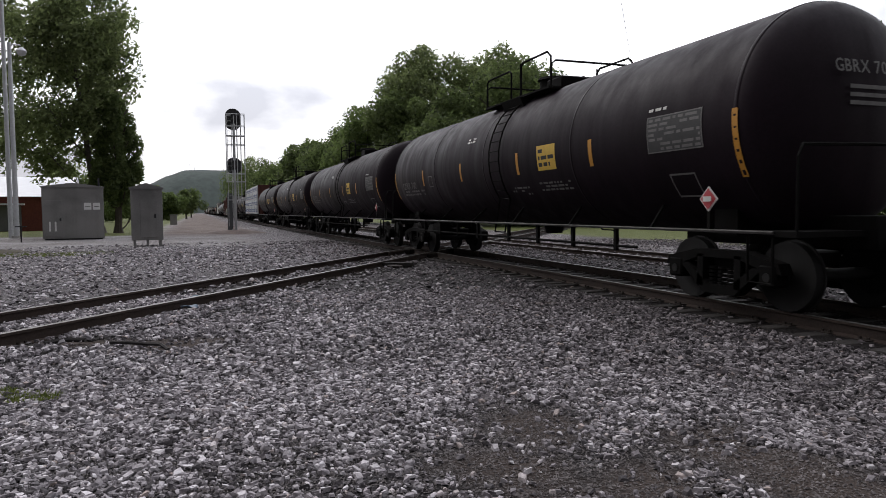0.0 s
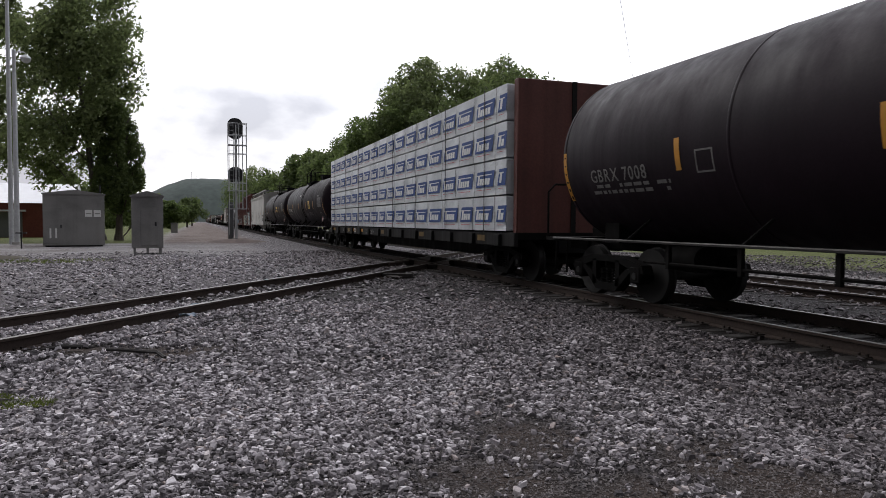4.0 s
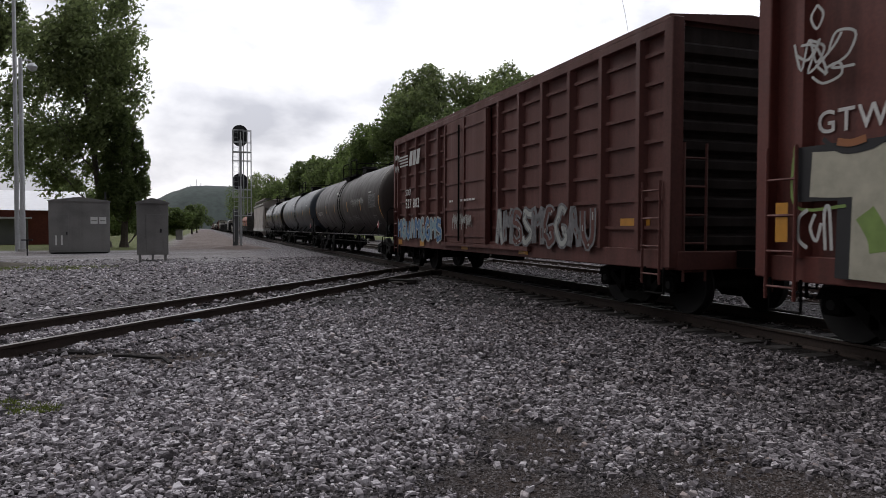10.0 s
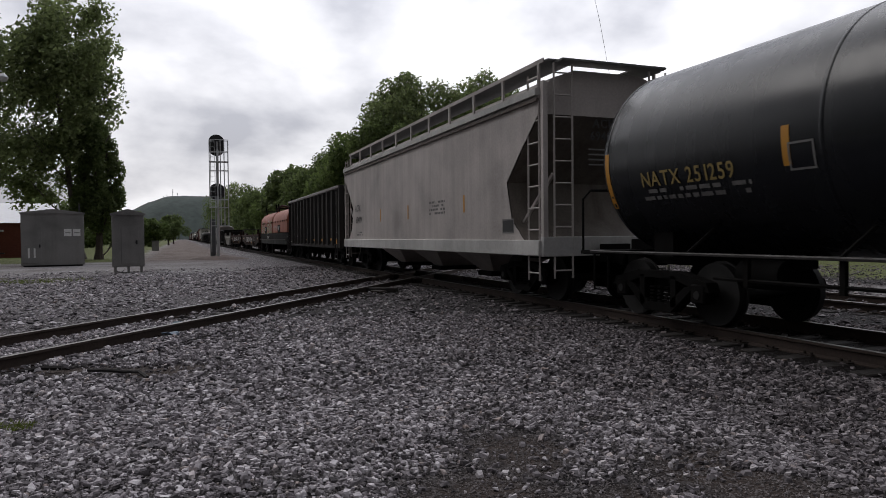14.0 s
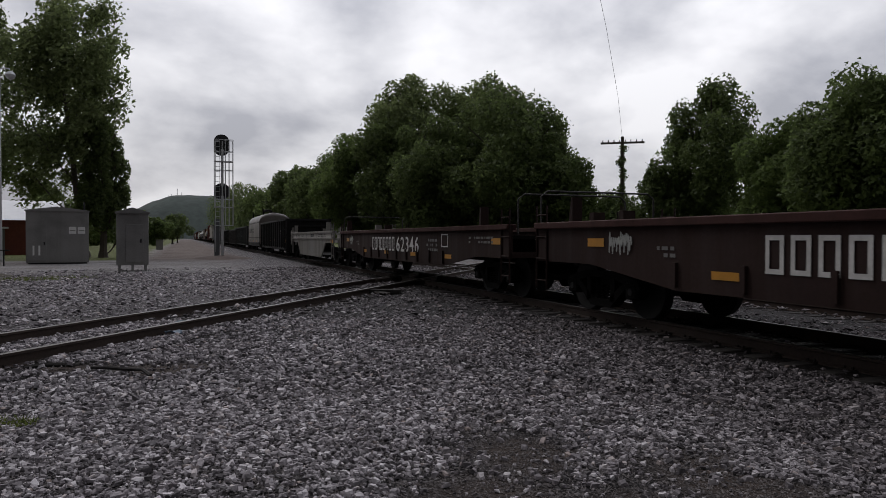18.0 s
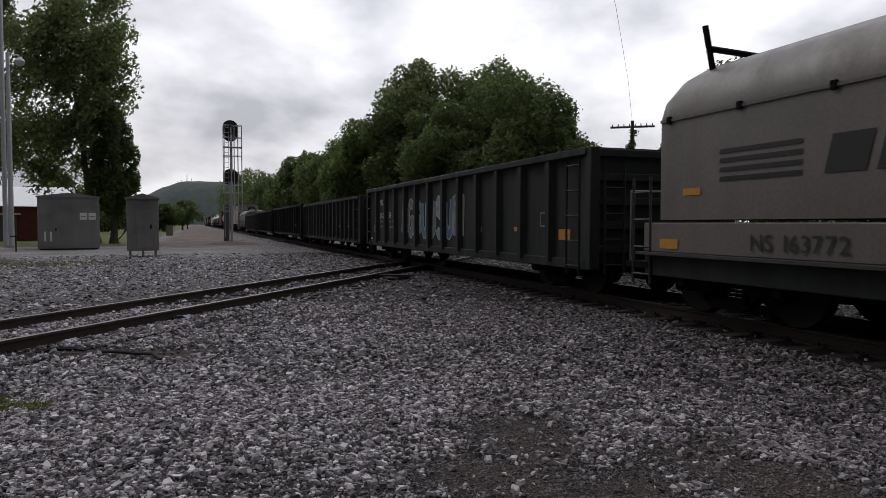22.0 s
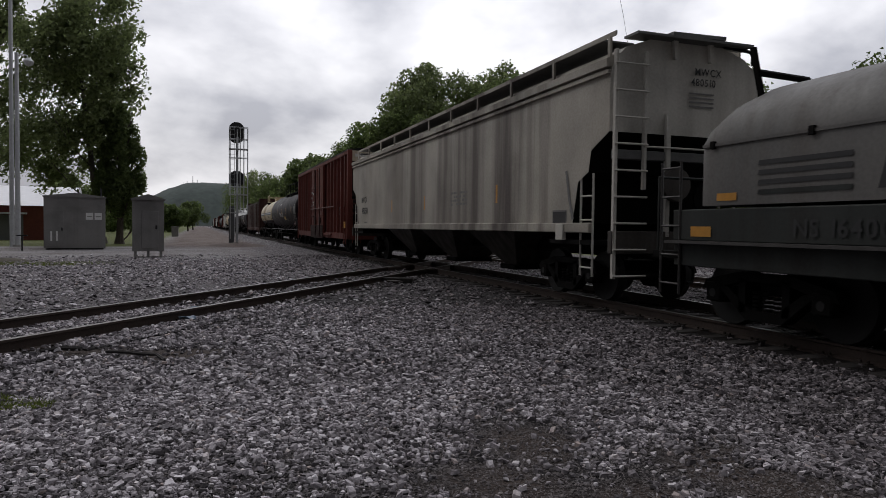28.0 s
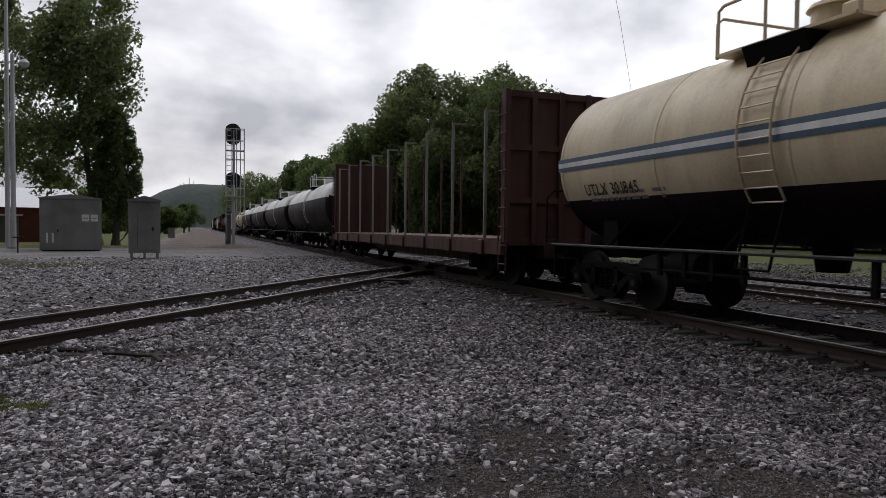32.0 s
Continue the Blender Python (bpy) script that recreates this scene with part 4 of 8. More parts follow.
def scrawl(car, y0, y1, z0, z1, surf, mat, seed, strokes, label="thin scrawled graffiti"):
    """Quick thin loops, as sprayed with one sweep."""
    rnd = random.Random(seed)
    w, h = (y1 - y0) / strokes, z1 - z0
    for k in range(strokes):
        y = y1 - w * k
        pts = [(y - w * a, z0 + h * min(1, max(0, b + rnd.uniform(-0.15, 0.15)))) for a, b in ((0.1, 0.1), (0.25, 0.85), (0.5, 0.35), (0.75, 0.8), (1.05, rnd.choice((0.1, 0.5))))]
        rnd.random() < 0.3 and pts.reverse()
        v, f = brush(rounded(pts), rnd.uniform(0.022, 0.038), surf, 0.016 + 0.0002 * k)
        part("graffiti", sheet("graffiti", v, f, mat), None, car, label)


def flat_side(x):
    return lambda z: x


def round_side(zc, r):
    return lambda z: -math.sqrt(max(0.01, r * r - (z - zc) ** 2))


def reflectors(car, spots, surf, h=0.5, w=0.1):
    for y, z in spots:
        patch(car, "reflector", y - w / 2, y + w / 2, z, z + h, yellow_mark, surf)


def tank_car(L, label, mats, text="", mark=None, R=1.55, zc=2.53, platform="low", split=None, head_gap=0.75, full_bar=True, hazard=True, info=True, sign=True, yp=-0.45, rear=4.9, plan=None):
    car = thing("tank_car", label, "tank car")
    full_bar = full_bar and (info or split == 1.86)
    running_gear(car, L, 2.1)
    h = L / 2 - head_gap
    hd = 0.62
    seam = h - hd
    prof = [(-h + hd * (1 - math.sin(a)), max(0.01, R * math.cos(a) ** 0.9)) for a in np.radians([90, 78, 64, 50, 36, 22, 10, 0])]
    prof = prof + [(-y, r) for y, r in reversed(prof)]
    tk = part("tank", M().lathe(prof, 64, "y", (0, 0, zc), split=split), mats, car, angle=50)
    surf = round_side(zc, R)
    for y in (-seam, seam, -h * 0.45, 0.25, h * 0.45):
        part("weld_band", M().lathe([(y - 0.03, R), (y - 0.025, R + 0.005), (y + 0.025, R + 0.005), (y + 0.03, R)], 64, "y", (0, 0, zc), split=split), mats, tk, angle=60)
    for s in (-1, 1):
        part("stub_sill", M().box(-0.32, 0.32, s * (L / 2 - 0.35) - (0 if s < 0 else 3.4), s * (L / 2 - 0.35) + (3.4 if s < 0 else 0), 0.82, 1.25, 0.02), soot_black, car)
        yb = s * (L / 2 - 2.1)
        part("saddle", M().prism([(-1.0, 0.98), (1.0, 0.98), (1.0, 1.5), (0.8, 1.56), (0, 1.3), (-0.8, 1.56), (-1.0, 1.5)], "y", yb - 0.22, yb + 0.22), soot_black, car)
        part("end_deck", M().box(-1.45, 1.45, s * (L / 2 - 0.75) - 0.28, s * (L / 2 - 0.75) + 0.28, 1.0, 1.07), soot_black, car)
        ye = s * (L / 2 - 0.5)
        part("end_rail", rail_bow([(-1.42, ye, 1.05), (-1.42, ye, 1.95), (-1.3, ye - s * 0.05, 2.1), (-0.2, ye - s * 0.02, 2.12), (1.3, ye, 2.1), (1.42, ye, 1.95), (1.42, ye, 1.05)], 0.022), soot_black, car)
        for q in (-1, 1):
            part("step", M().tube([(q * 1.42, ye - s * 0.35, 1.0), (q * 1.42, ye - s * 0.35, 0.42), (q * 1.42, ye - s * 0.75, 0.42), (q * 1.42, ye - s * 0.75, 1.0)], 0.02, 5), soot_black, car)
            part("side_pipe", M().tube([(q * 1.46, -s * 0.0, 1.05), (q * 1.46, s * (L / 2 - 0.8), 1.05)], 0.024, 6), rail_dark if q < 0 else soot_black, car)
            for k in range(3):
                y = s * (1.2 + k * (L / 2 - 3.4) / 2.4)
                part("bracket", M().tube([(q * 1.46, y, 1.05), (q * 1.1, y - s * 0.15, zc - R + 0.42)], 0.025, 5), soot_black, car)
            if full_bar and q < 0:
                part("lower_bar", M().tube([(q * 1.4, 0, 0.74), (q * 1.4, s * (L / 2 - 3.6), 0.74)], 0.024, 6), soot_black, car)
                for k in range(4):
                    y = s * (0.9 + k * (L / 2 - 4.8) / 3.2)
                    part("hanger", M().box(q * 1.4 - 0.03, q * 1.4 + 0.03, y - 0.035, y + 0.035, 0.66, 1.05), soot_black, car)
    part("brake_cylinder", M().cyl((-0.75, L / 2 - 4.2, 0.78), (-0.75, L / 2 - 3.5, 0.78), 0.2, 0.2, 14), soot_black, car)
    None if sign else part("brake_tank", M().cyl((-0.95, -L / 2 + 1.15, 1.32), (-0.95, -L / 2 + 1.75, 1.32), 0.22, 0.22, 16), soot_black, car)
    part("outlet", M().cyl((0, yp, 0.8), (0, yp, 1.35), 0.2, 0.3, 14), soot_black, car)
    # the top platform round the manway
    zt = zc + R
    zp = zt - 0.2
    px = {"low": 1.65 if not split else 1.1, "long": 3.65}[platform]
    ym = yp if platform == "low" else yp + 1.35
    rail_m = mats[0] if split else soot_black
    part("manway", M().cyl((0, ym, zt - 0.1), (0, ym, zt + 0.3), 0.34, 0.34, 20).cyl((0, ym, zt + 0.3), (0, ym, zt + 0.36), 0.4, 0.36, 20), rail_m, tk)
    part("valve_box", M().box(-0.4, 0.4, ym - 1.05, ym - 0.35, zt - 0.06, zt + 0.22, 0.03), rail_m, tk)
    for q in (-1, 1):
        part("platform", M().box(q * 0.85 - 0.2, q * 0.85 + 0.2, yp - px, yp + px, zp + 0.01, zp + 0.05), rail_m, car)
        part("bracket", M().prism([(q * 0.6, zp), (q * 1.15, zp), (q * 1.02, zp - 0.3)], "y", yp - 0.5, yp + 0.5), soot_black, car)
    z1, zl = zp + 0.78, zp + 0.72
    for q in (-1, 1):
        xq = q * 1.0
        if platform == "low":
            part("platform_rail", rail_bow([(xq, yp + px, zp), (xq, yp + px, zl - 0.06), (xq, yp + px - 0.1, zl), (xq, yp + 0.35, zl), (xq, yp + 0.25, zl - 0.06), (xq, yp + 0.25, zp)], 0.024), rail_m, car)
            part("platform_rail", rail_bow([(xq, yp - 0.25, zp), (xq, yp - 0.25, z1 - 0.08), (xq, yp - 0.37, z1), (xq, yp - px + 0.15, z1), (xq, yp - px, z1 - 0.12), (xq, yp - px, zp)], 0.024), rail_m, car)
            part("rail_post", M().tube([(xq, yp - 0.25, zp), (xq, yp - 0.25, z1)], 0.03, 6), rail_m, car)
        else:
            # a low rear rail, the long main one, a gap for the ladder, and a short one
            for a, b, top in ((px, 2.2, zp + 0.42), (2.16, -2.03, z1), (-2.63, -px, z1)):
                ya, yb = yp + a, yp + b
                part("platform_rail", rail_bow([(xq, ya, zp), (xq, ya, top - 0.12), (xq, ya - 0.15, top), (xq, yb + 0.15, top), (xq, yb, top - 0.12), (xq, yb, zp)], 0.026), rail_m, car)
                for k in range(1, 4 if a == 2.16 else 2):
                    y = ya + (yb - ya) * k / (4 if a == 2.16 else 2)
                    part("rail_post", M().tube([(xq, y, zp), (xq, y, top)], 0.024, 6), rail_m, car)
            for k in range(9):
                y = yp - px + 0.3 + k * (2 * px - 0.6) / 8
                part("walk_bracket", M().box(q * 1.0 - 0.05, q * 1.0 + 0.05, y - 0.06, y + 0.06, zp - 0.16, zp + 0.06), rail_m, car)
    for s in (-1, 1):
        ys_ = yp + s * (px + 0.02)
        part("platform_rail", rail_bow([(-1.0, ys_, zp), (-1.0, ys_, zp + 0.5), (-0.9, ys_, zp + 0.58), (0.9, ys_, zp + 0.58), (1.0, ys_, zp + 0.5), (1.0, ys_, zp)], 0.022), rail_m, car)
    for q in (-1, 1) if not plan else (1,):
        pts = [(q * (R + 0.06) * math.cos(a), 0, zc + (R + 0.06) * math.sin(a)) for a in np.radians(np.linspace(-35, 62, 13))]
        y0, y1 = (yp - 0.35, yp + 0.2) if platform == "low" else (yp - 2.6, yp - 2.05)
        m = M().tube([(a, y0, c) for a, b, c in pts], 0.018, 5).tube([(a, y1, c) for a, b, c in pts], 0.018, 5)
        rails = part("ladder", m, rail_m, car)
        key = ("curved", round(y1 - y0, 3), rail_m.name)
        if key not in RUNGS:
            RUNGS[key] = M().tube([(0, y0 - y1, 0), (0, 0, 0)], 0.012, 5).mesh("rung", rail_m)
        for a, b, c in pts[:: 1 if q < 0 else 3]:
            part("rung", RUNGS[key], None, rails, at=pose(a, y1, c))
        part("ladder_foot", M().tube([(q * 1.45, y0, 0.85), (q * 1.45, y1, 0.85)], 0.016, 5).tube([(q * 1.45, y0, 0.85), (pts[0][0], y0, pts[0][2])], 0.02, 5).tube([(q * 1.45, y1, 0.85), (pts[0][0], y1, pts[0][2])], 0.02, 5), soot_black, car)
    # marks on the near side
    mk = mark or dim_mark
    if text:
        lettering(car, text, seam - (0.82 if not split else 0.7), 2.04 if not split else 1.95, 0.21 if not split else 0.19, mk, surf, 0.94, 1.34 if not split else 1.08)
        stencil(car, seam - 2.9, seam - 0.8, 1.82, 2.02, 2, dim_mark, surf, 1)
    if hazard:
        for s in (-1, 1) if not plan else ():
            patch(car, "reflector", s * seam - 0.05, s * seam + 0.05, 1.75, 2.62, yellow_mark, surf)
        reflectors(car, [(rear, 2.1), (1.75, 2.1), (-1.6, 2.1), (-4.5, 2.1)] if not plan else [(y, 2.28) for y in plan["bars"]], surf, 0.46, 0.11 if not plan else 0.075)
        pts = [(0, 0.15), (0.15, 0), (0, -0.15), (-0.15, 0)]
        y0, z0 = (-seam + 0.62, 1.48) if not plan else (plan["placard"], 1.5)
        for k, (mm, sc) in enumerate(((white_mark, 1.2), (red_mark, 1.0))):
            part("placard", sheet("placard", [(-1.40 - 0.012 * k, y0 + a * sc, z0 + b * sc) for a, b in pts], [(0, 1, 2, 3)], mm), None, car, "red and white diamond placard")
        patch(car, "placard_text", y0 - 0.08, y0 + 0.08, z0 - 0.035, z0 + 0.035, white_mark, flat_side(-1.425))
        part("placard_holder", M().box(-1.40, -1.37, y0 - 0.03, y0 + 0.03, 1.05, z0 - 0.16), soot_black, car)
    if info:
        yy, lift = (-seam + 1.2, 0.0) if not plan else (plan["panel"], 0.03)
        patch(car, "data_panel", yy - 0.6, yy + 0.6, 2.18 + lift, 2.72 + lift, plain("dark_data_panel", (0.04, 0.04, 0.04), 0.6), surf, out=0.004)
        outline(car, "panel_frame", yy - 0.6, yy + 0.6, 2.18 + lift, 2.72 + lift, dim_mark, surf, 0.018)
        stencil(car, yy - 0.56, yy + 0.56, 2.2 + lift, 2.7 + lift, 7, dim_mark, surf, 3, fill=0.85)
        stencil(car, yy + (0.1 if not plan else -0.58), yy + (0.58 if not plan else 0.0), 2.78 + lift, 2.86 + lift, 1, white_mark, surf, 4)
        if plan:
            stencil(car, yy - 0.3, yy + 1.2, 1.84, 2.14, 4, dim_mark, surf, 21, fill=0.6)
            outline(car, "stencil_frame", yy + 1.2, yy + 1.85, 1.6, 1.84, dim_mark, surf, 0.025)
        else:
            outline(car, "stencil_frame", yy - 0.3, yy + 0.25, 1.52, 1.86, dim_mark, surf, 0.025)
        if sign:
            n0, n1, z0, z1 = plan["notice"] if plan else (-3.26, -2.52, 2.13, 2.62)
            patch(car, "notice", n0, n1, z0, z1, sign_yellow, surf, label="yellow notice panel")
            stencil(car, n0 + 0.06, n1 - 0.06, z0 + 0.05, z1 - 0.04, 3, black_mark, surf, 5, fill=0.9)
        stencil(car, -3.7, -2.4, 1.72, 1.92, 3, dim_mark, surf, 7, fill=0.6)
        stencil(car, -1.9, -0.9, 1.66, 1.86, 3, dim_mark, surf, 8, fill=0.5)
        stencil(car, 0.9, 1.4, 3.02, 3.16, 2, white_mark, surf, 9)
        outline(car, "stencil_frame", seam - 3.85, seam - 3.5, 2.04, 2.36, dim_mark, surf, 0.025)
    if text:
        # the same mark, small, on the leading head
        lettering(car, text[:8], -0.6, zc + 0.5, 0.16, mk, surf, 0.9, 1.05, end=lambda z: -h + hd * (1 - math.sqrt(max(0, 1 - (((z - zc) ** 2 + 0.16) / R ** 2)))) - 0.07)
        for k in range(3):
            zz = zc + 0.3 - 0.1 * k
            part("small_print", sheet("small_print", [(-0.35, -h - 0.015, zz), (0.3, -h - 0.015, zz), (0.3, -h - 0.015, zz + 0.05), (-0.35, -h - 0.015, zz + 0.05)], [(0, 1, 2, 3)], dim_mark), None, car)
    return car, surf, h


def covered_hopper(L, label, mat, text1, text2, mark, ztop=4.15, low_mat=None, split_z=None, sill_mat=None, stripes=False, num_end=True, end_mat=None, over=0.75, low=0.93, cuts=((1.28, 1.45), (2.78, 0.0)), zcut=2.78, bends=(0.0, 0.18, 0.5, 0.76, 1.0), plate=None, walk_z=0.0):
    # the near-black default puts the end recess's shade into the slope sheets
    end_mat = end_mat or soot_black
    car = thing("covered_hopper_car", label, "hopper car")
    running_gear(car, L)
    sill_mat = sill_mat or mat
    e, n = L / 2 - over, 26
    up = low - 0.93
    W = 1.55
    side = [(-W, 1.22 + up * 0.66), (-W, ztop - 0.75), (-W + 0.05, ztop - 0.45), (-W + 0.3, ztop - 0.2), (-0.75, ztop - 0.02), (0.75, ztop - 0.02), (W - 0.3, ztop - 0.2), (W - 0.05, ztop - 0.45), (W, ztop - 0.75), (W, 1.30)]
    # the body, its ends cut back below so that the slope sheets show
    cut = lambda z: e - float(np.interp(z, [q[0] for q in cuts], [q[1] for q in cuts]))
    zs = [1.22 + up * 0.66 + (zcut - 1.22 - up * 0.66) * q for q in bends] + ([split_z] if split_z else [])
    m = M()
    ring = []
    prof = [(-W, z) for z in zs] + side[1:-1] + [(W, z) for z in reversed(zs)]
    for s in (-1, 1):
        ring.append([(x, s * cut(z), z) for x, z in prof])
    k = len(prof)
    m.add(ring[0] + ring[1], [(i, i + 1, k + i + 1, k + i) for i in range(k - 1)])
    for r in range(2):
        o = r * k
        m.add(ring[r], [tuple(range(4, k - 4))] if not split_z else [(4, 5, k - 6, k - 5), tuple(range(5, k - 5))] + [(i, i + 1, k - 2 - i, k - 1 - i) for i in range(4)])
    body_mats = [mat, low_mat or mat, plate or mat]
    if plate:
        m.k[-2:] = [2, 2]
    if split_z:
        for i, f in enumerate(m.f):
            if sum(m.v[j][2] for j in f) / len(f) < split_z:
                m.k[i] = 1
    part("body", m, body_mats, car, angle=30)
    surf = flat_side(-W)
    for q in (-1, 1):
        part("eave", M().prism([(q * (W - 0.2), ztop - 0.3), (q * (W + 0.075), ztop - 0.42), (q * (W + 0.075), ztop - 0.55), (q * (W - 0.04), ztop - 0.55)], "y", -e, e), sill_mat, car)
        # with a white sill this rib is dark, to paint the eave's shade line
        part("eave_shade_rib", M().box(q * (W + 0.02) - 0.03, q * (W + 0.02) + 0.03, -e, e, ztop - 0.66, ztop - 0.6), end_mat if sill_mat is not mat else mat, car, "rib that draws the shade line under the eave")
    for q in (-1, 1):
        part("side_sill", M().box(q * W - 0.06, q * W + 0.06, -L / 2 + 0.75, L / 2 - 0.75, low, low + 0.31 - up * 0.4, 0.015), sill_mat, car)
    part("centre_sill", M().box(-0.3, 0.3, -L / 2 + 0.5, L / 2 - 0.5, 0.8, 1.15), soot_black, car)
    for yb in (-L * 0.2, 0.0, L * 0.2):
        part("hopper_bay", M().add([(x, yb + y, z) for z, a, b in ((1.3 + up, 1.4, L * 0.095), (0.42, 0.5, 0.35)) for x, y in ((-a, -b), (a, -b), (a, b), (-a, b))], [(3, 2, 1, 0), (4, 5, 6, 7), (0, 1, 5, 4), (1, 2, 6, 5), (2, 3, 7, 6), (3, 0, 4, 7)]), low_mat or mat if not split_z else low_mat, car)
        part("outlet_gate", M().box(-0.6, 0.6, yb - 0.42, yb + 0.42, 0.3, 0.42), soot_black, car)
    # roof walk, hatches and railing
    for q in (-1, 1):
        part("roof_walk", M().box(q * 1.04 - 0.32, q * 1.04 + 0.32, -L / 2 + 0.8, L / 2 - 0.8, ztop + 0.13 + walk_z, ztop + 0.16 + walk_z), grey_walk, car)
        m = M()
        for i in range(11):
            y = -e + 0.3 + (2 * e - 0.6) * i / 10
            m.box(q * 1.37 - 0.02, q * 1.37 + 0.02, y - 0.04, y + 0.04, ztop - 0.35, ztop + 0.2 + walk_z)
        m.box(q * 1.375 - 0.012, q * 1.375 + 0.012, -e + 0.1, e - 0.1, ztop + 0.12 + walk_z, ztop + 0.2 + walk_z)
        part("roof_rail", m, mat, car)
    for i in range(5):
        y = -e + 1.2 + (2 * e - 2.4) * i / 4
        part("hatch", M().cyl((0, y, ztop - 0.05), (0, y, ztop + 0.14), 0.36, 0.33, 18), mat, car)
    for s in (-1, 1):
        ye = s * (L / 2 - (0.72 if over > 0.5 else over - 0.06))
        part("end_walk", M().box(-1.2, 1.2, ye - 0.2, ye + 0.2, ztop + 0.08 + walk_z, ztop + 0.12 + walk_z), grey_walk, car)
        part("end_platform", M().box(-W, W, s * (L / 2 - 1.5) - 0.75, s * (L / 2 - 1.5) + 0.75, 1.05, 1.13), soot_black, car)
        part("end_sill", M().box(-W, W, ye - 0.06, ye + 0.06, 0.92, 1.3, 0.01), sill_mat if not plate else bay_brown, car)
        for q in (-1, 1):
            if plate:
                upright_ladder(car, q * (W - 0.02), ye - s * 0.75, 0.5, 2.3, hop_pale, 0.4)
                continue
            part("end_post", M().box(q * (W - 0.06) - 0.05, q * (W - 0.06) + 0.05, ye - 0.05, ye + 0.05, 1.1, ztop - 0.3), mat, car)
            upright_ladder(car, q * (W - 0.02), ye - s * 0.35, 0.45, ztop - 0.1, mat, 0.44)
            part("end_ladder", ladder(q * 1.1, ye + s * 0.04, 0.5, ztop + 0.05, 0.4, "x"), mat, car)
            part("strut", M().tube([(q * 1.3, ye, 2.5), (q * 1.3, s * (L / 2 - 2.6), 1.1)], 0.045, 6), mat, car)
        edge = [(s * cut(z), z) for z in zs[:5]]
        part("slope_sheet", M().prism(edge + [(y - s * 0.04, z) for y, z in reversed(edge)], "x", -W + 0.03, W - 0.03), end_mat, car)
        # near black as well, for the shade behind the slope sheets
        part("end_bulkhead", M().box(-W + 0.05, W - 0.05, s * (e - 1.75) - 0.03, s * (e - 1.75) + 0.03, 1.12, 2.3), soot_black, car)
    part("brake_wheel", M().lathe([(-0.02, 0.28), (0.02, 0.28), (0.02, 0.23), (-0.02, 0.23)], 18, "y", (0.75, -L / 2 + 0.6, 1.9)), soot_black, car)
    if text1:
        lettering(car, text1, e - 1.75, 2.32, 0.23, mark, surf, 0.92, 1.1)
        lettering(car, text2, e - 1.83, 1.86, 0.25, mark, surf, 0.95, 1.0)
        stencil(car, e - 2.85, e - 1.95, 1.36, 1.55, 2, dim_mark, surf, 2)
    if text1 == "DOWX":
        v, f = brush([(e - 0.82, 2.34), (e - 1.68, 1.8)], 0.15, surf, 0.008)
        part("edge_stripe", sheet("edge_stripe", v, f, yellow_mark), None, car, "orange reflective stripe along the sloped edge")
        v, f = brush([(-e + 0.55, 2.32), (-e + 1.05, 1.8)], 0.09, surf, 0.008)
        part("edge_stripe", sheet("edge_stripe", v, f, yellow_mark), None, car, "orange reflective stripe along the sloped edge")
    stencil(car, -e * 0.25 - 1.2, -e * 0.25, 1.9, 2.3, 4, dim_mark, surf, 12)
    reflectors(car, [(e * 0.35, 1.85), (-e * 0.02, 1.85), (-e * 0.55, 1.9)], surf, 0.42, 0.1)
    patch(car, "data_panel", -e * 0.84 - 0.25, -e * 0.84 + 0.25, 1.4, 1.66, black_mark, surf)
    outline(car, "stencil_frame", -e * 0.84 - 0.27, -e * 0.84 + 0.27, 1.38, 1.68, dim_mark, surf)
    if num_end:
        f = lambda z: -e - 0.03
        b, x0, tall = (3.2, -0.42, 0.17) if not plate else (3.84, 0.06, 0.125)
        lettering(car, text1, x0 + 0.07, b + tall * 1.45, tall, mark, surf, 0.95, 1.05, end=f)
        lettering(car, text2, x0, b, tall, mark, surf, 0.95, 1.05, end=f)
        for k in range(4):
            z = b - (0.2 + k * 0.1) * (0.75 if plate else 1)
            part("small_print", sheet("small_print", [(x0 - 0.03, -e - 0.02, z), (x0 + 0.5, -e - 0.02, z), (x0 + 0.5, -e - 0.02, z + 0.03), (x0 - 0.03, -e - 0.02, z + 0.03)], [(0, 1, 2, 3)], dim_mark), None, car)
    return car, surf, e


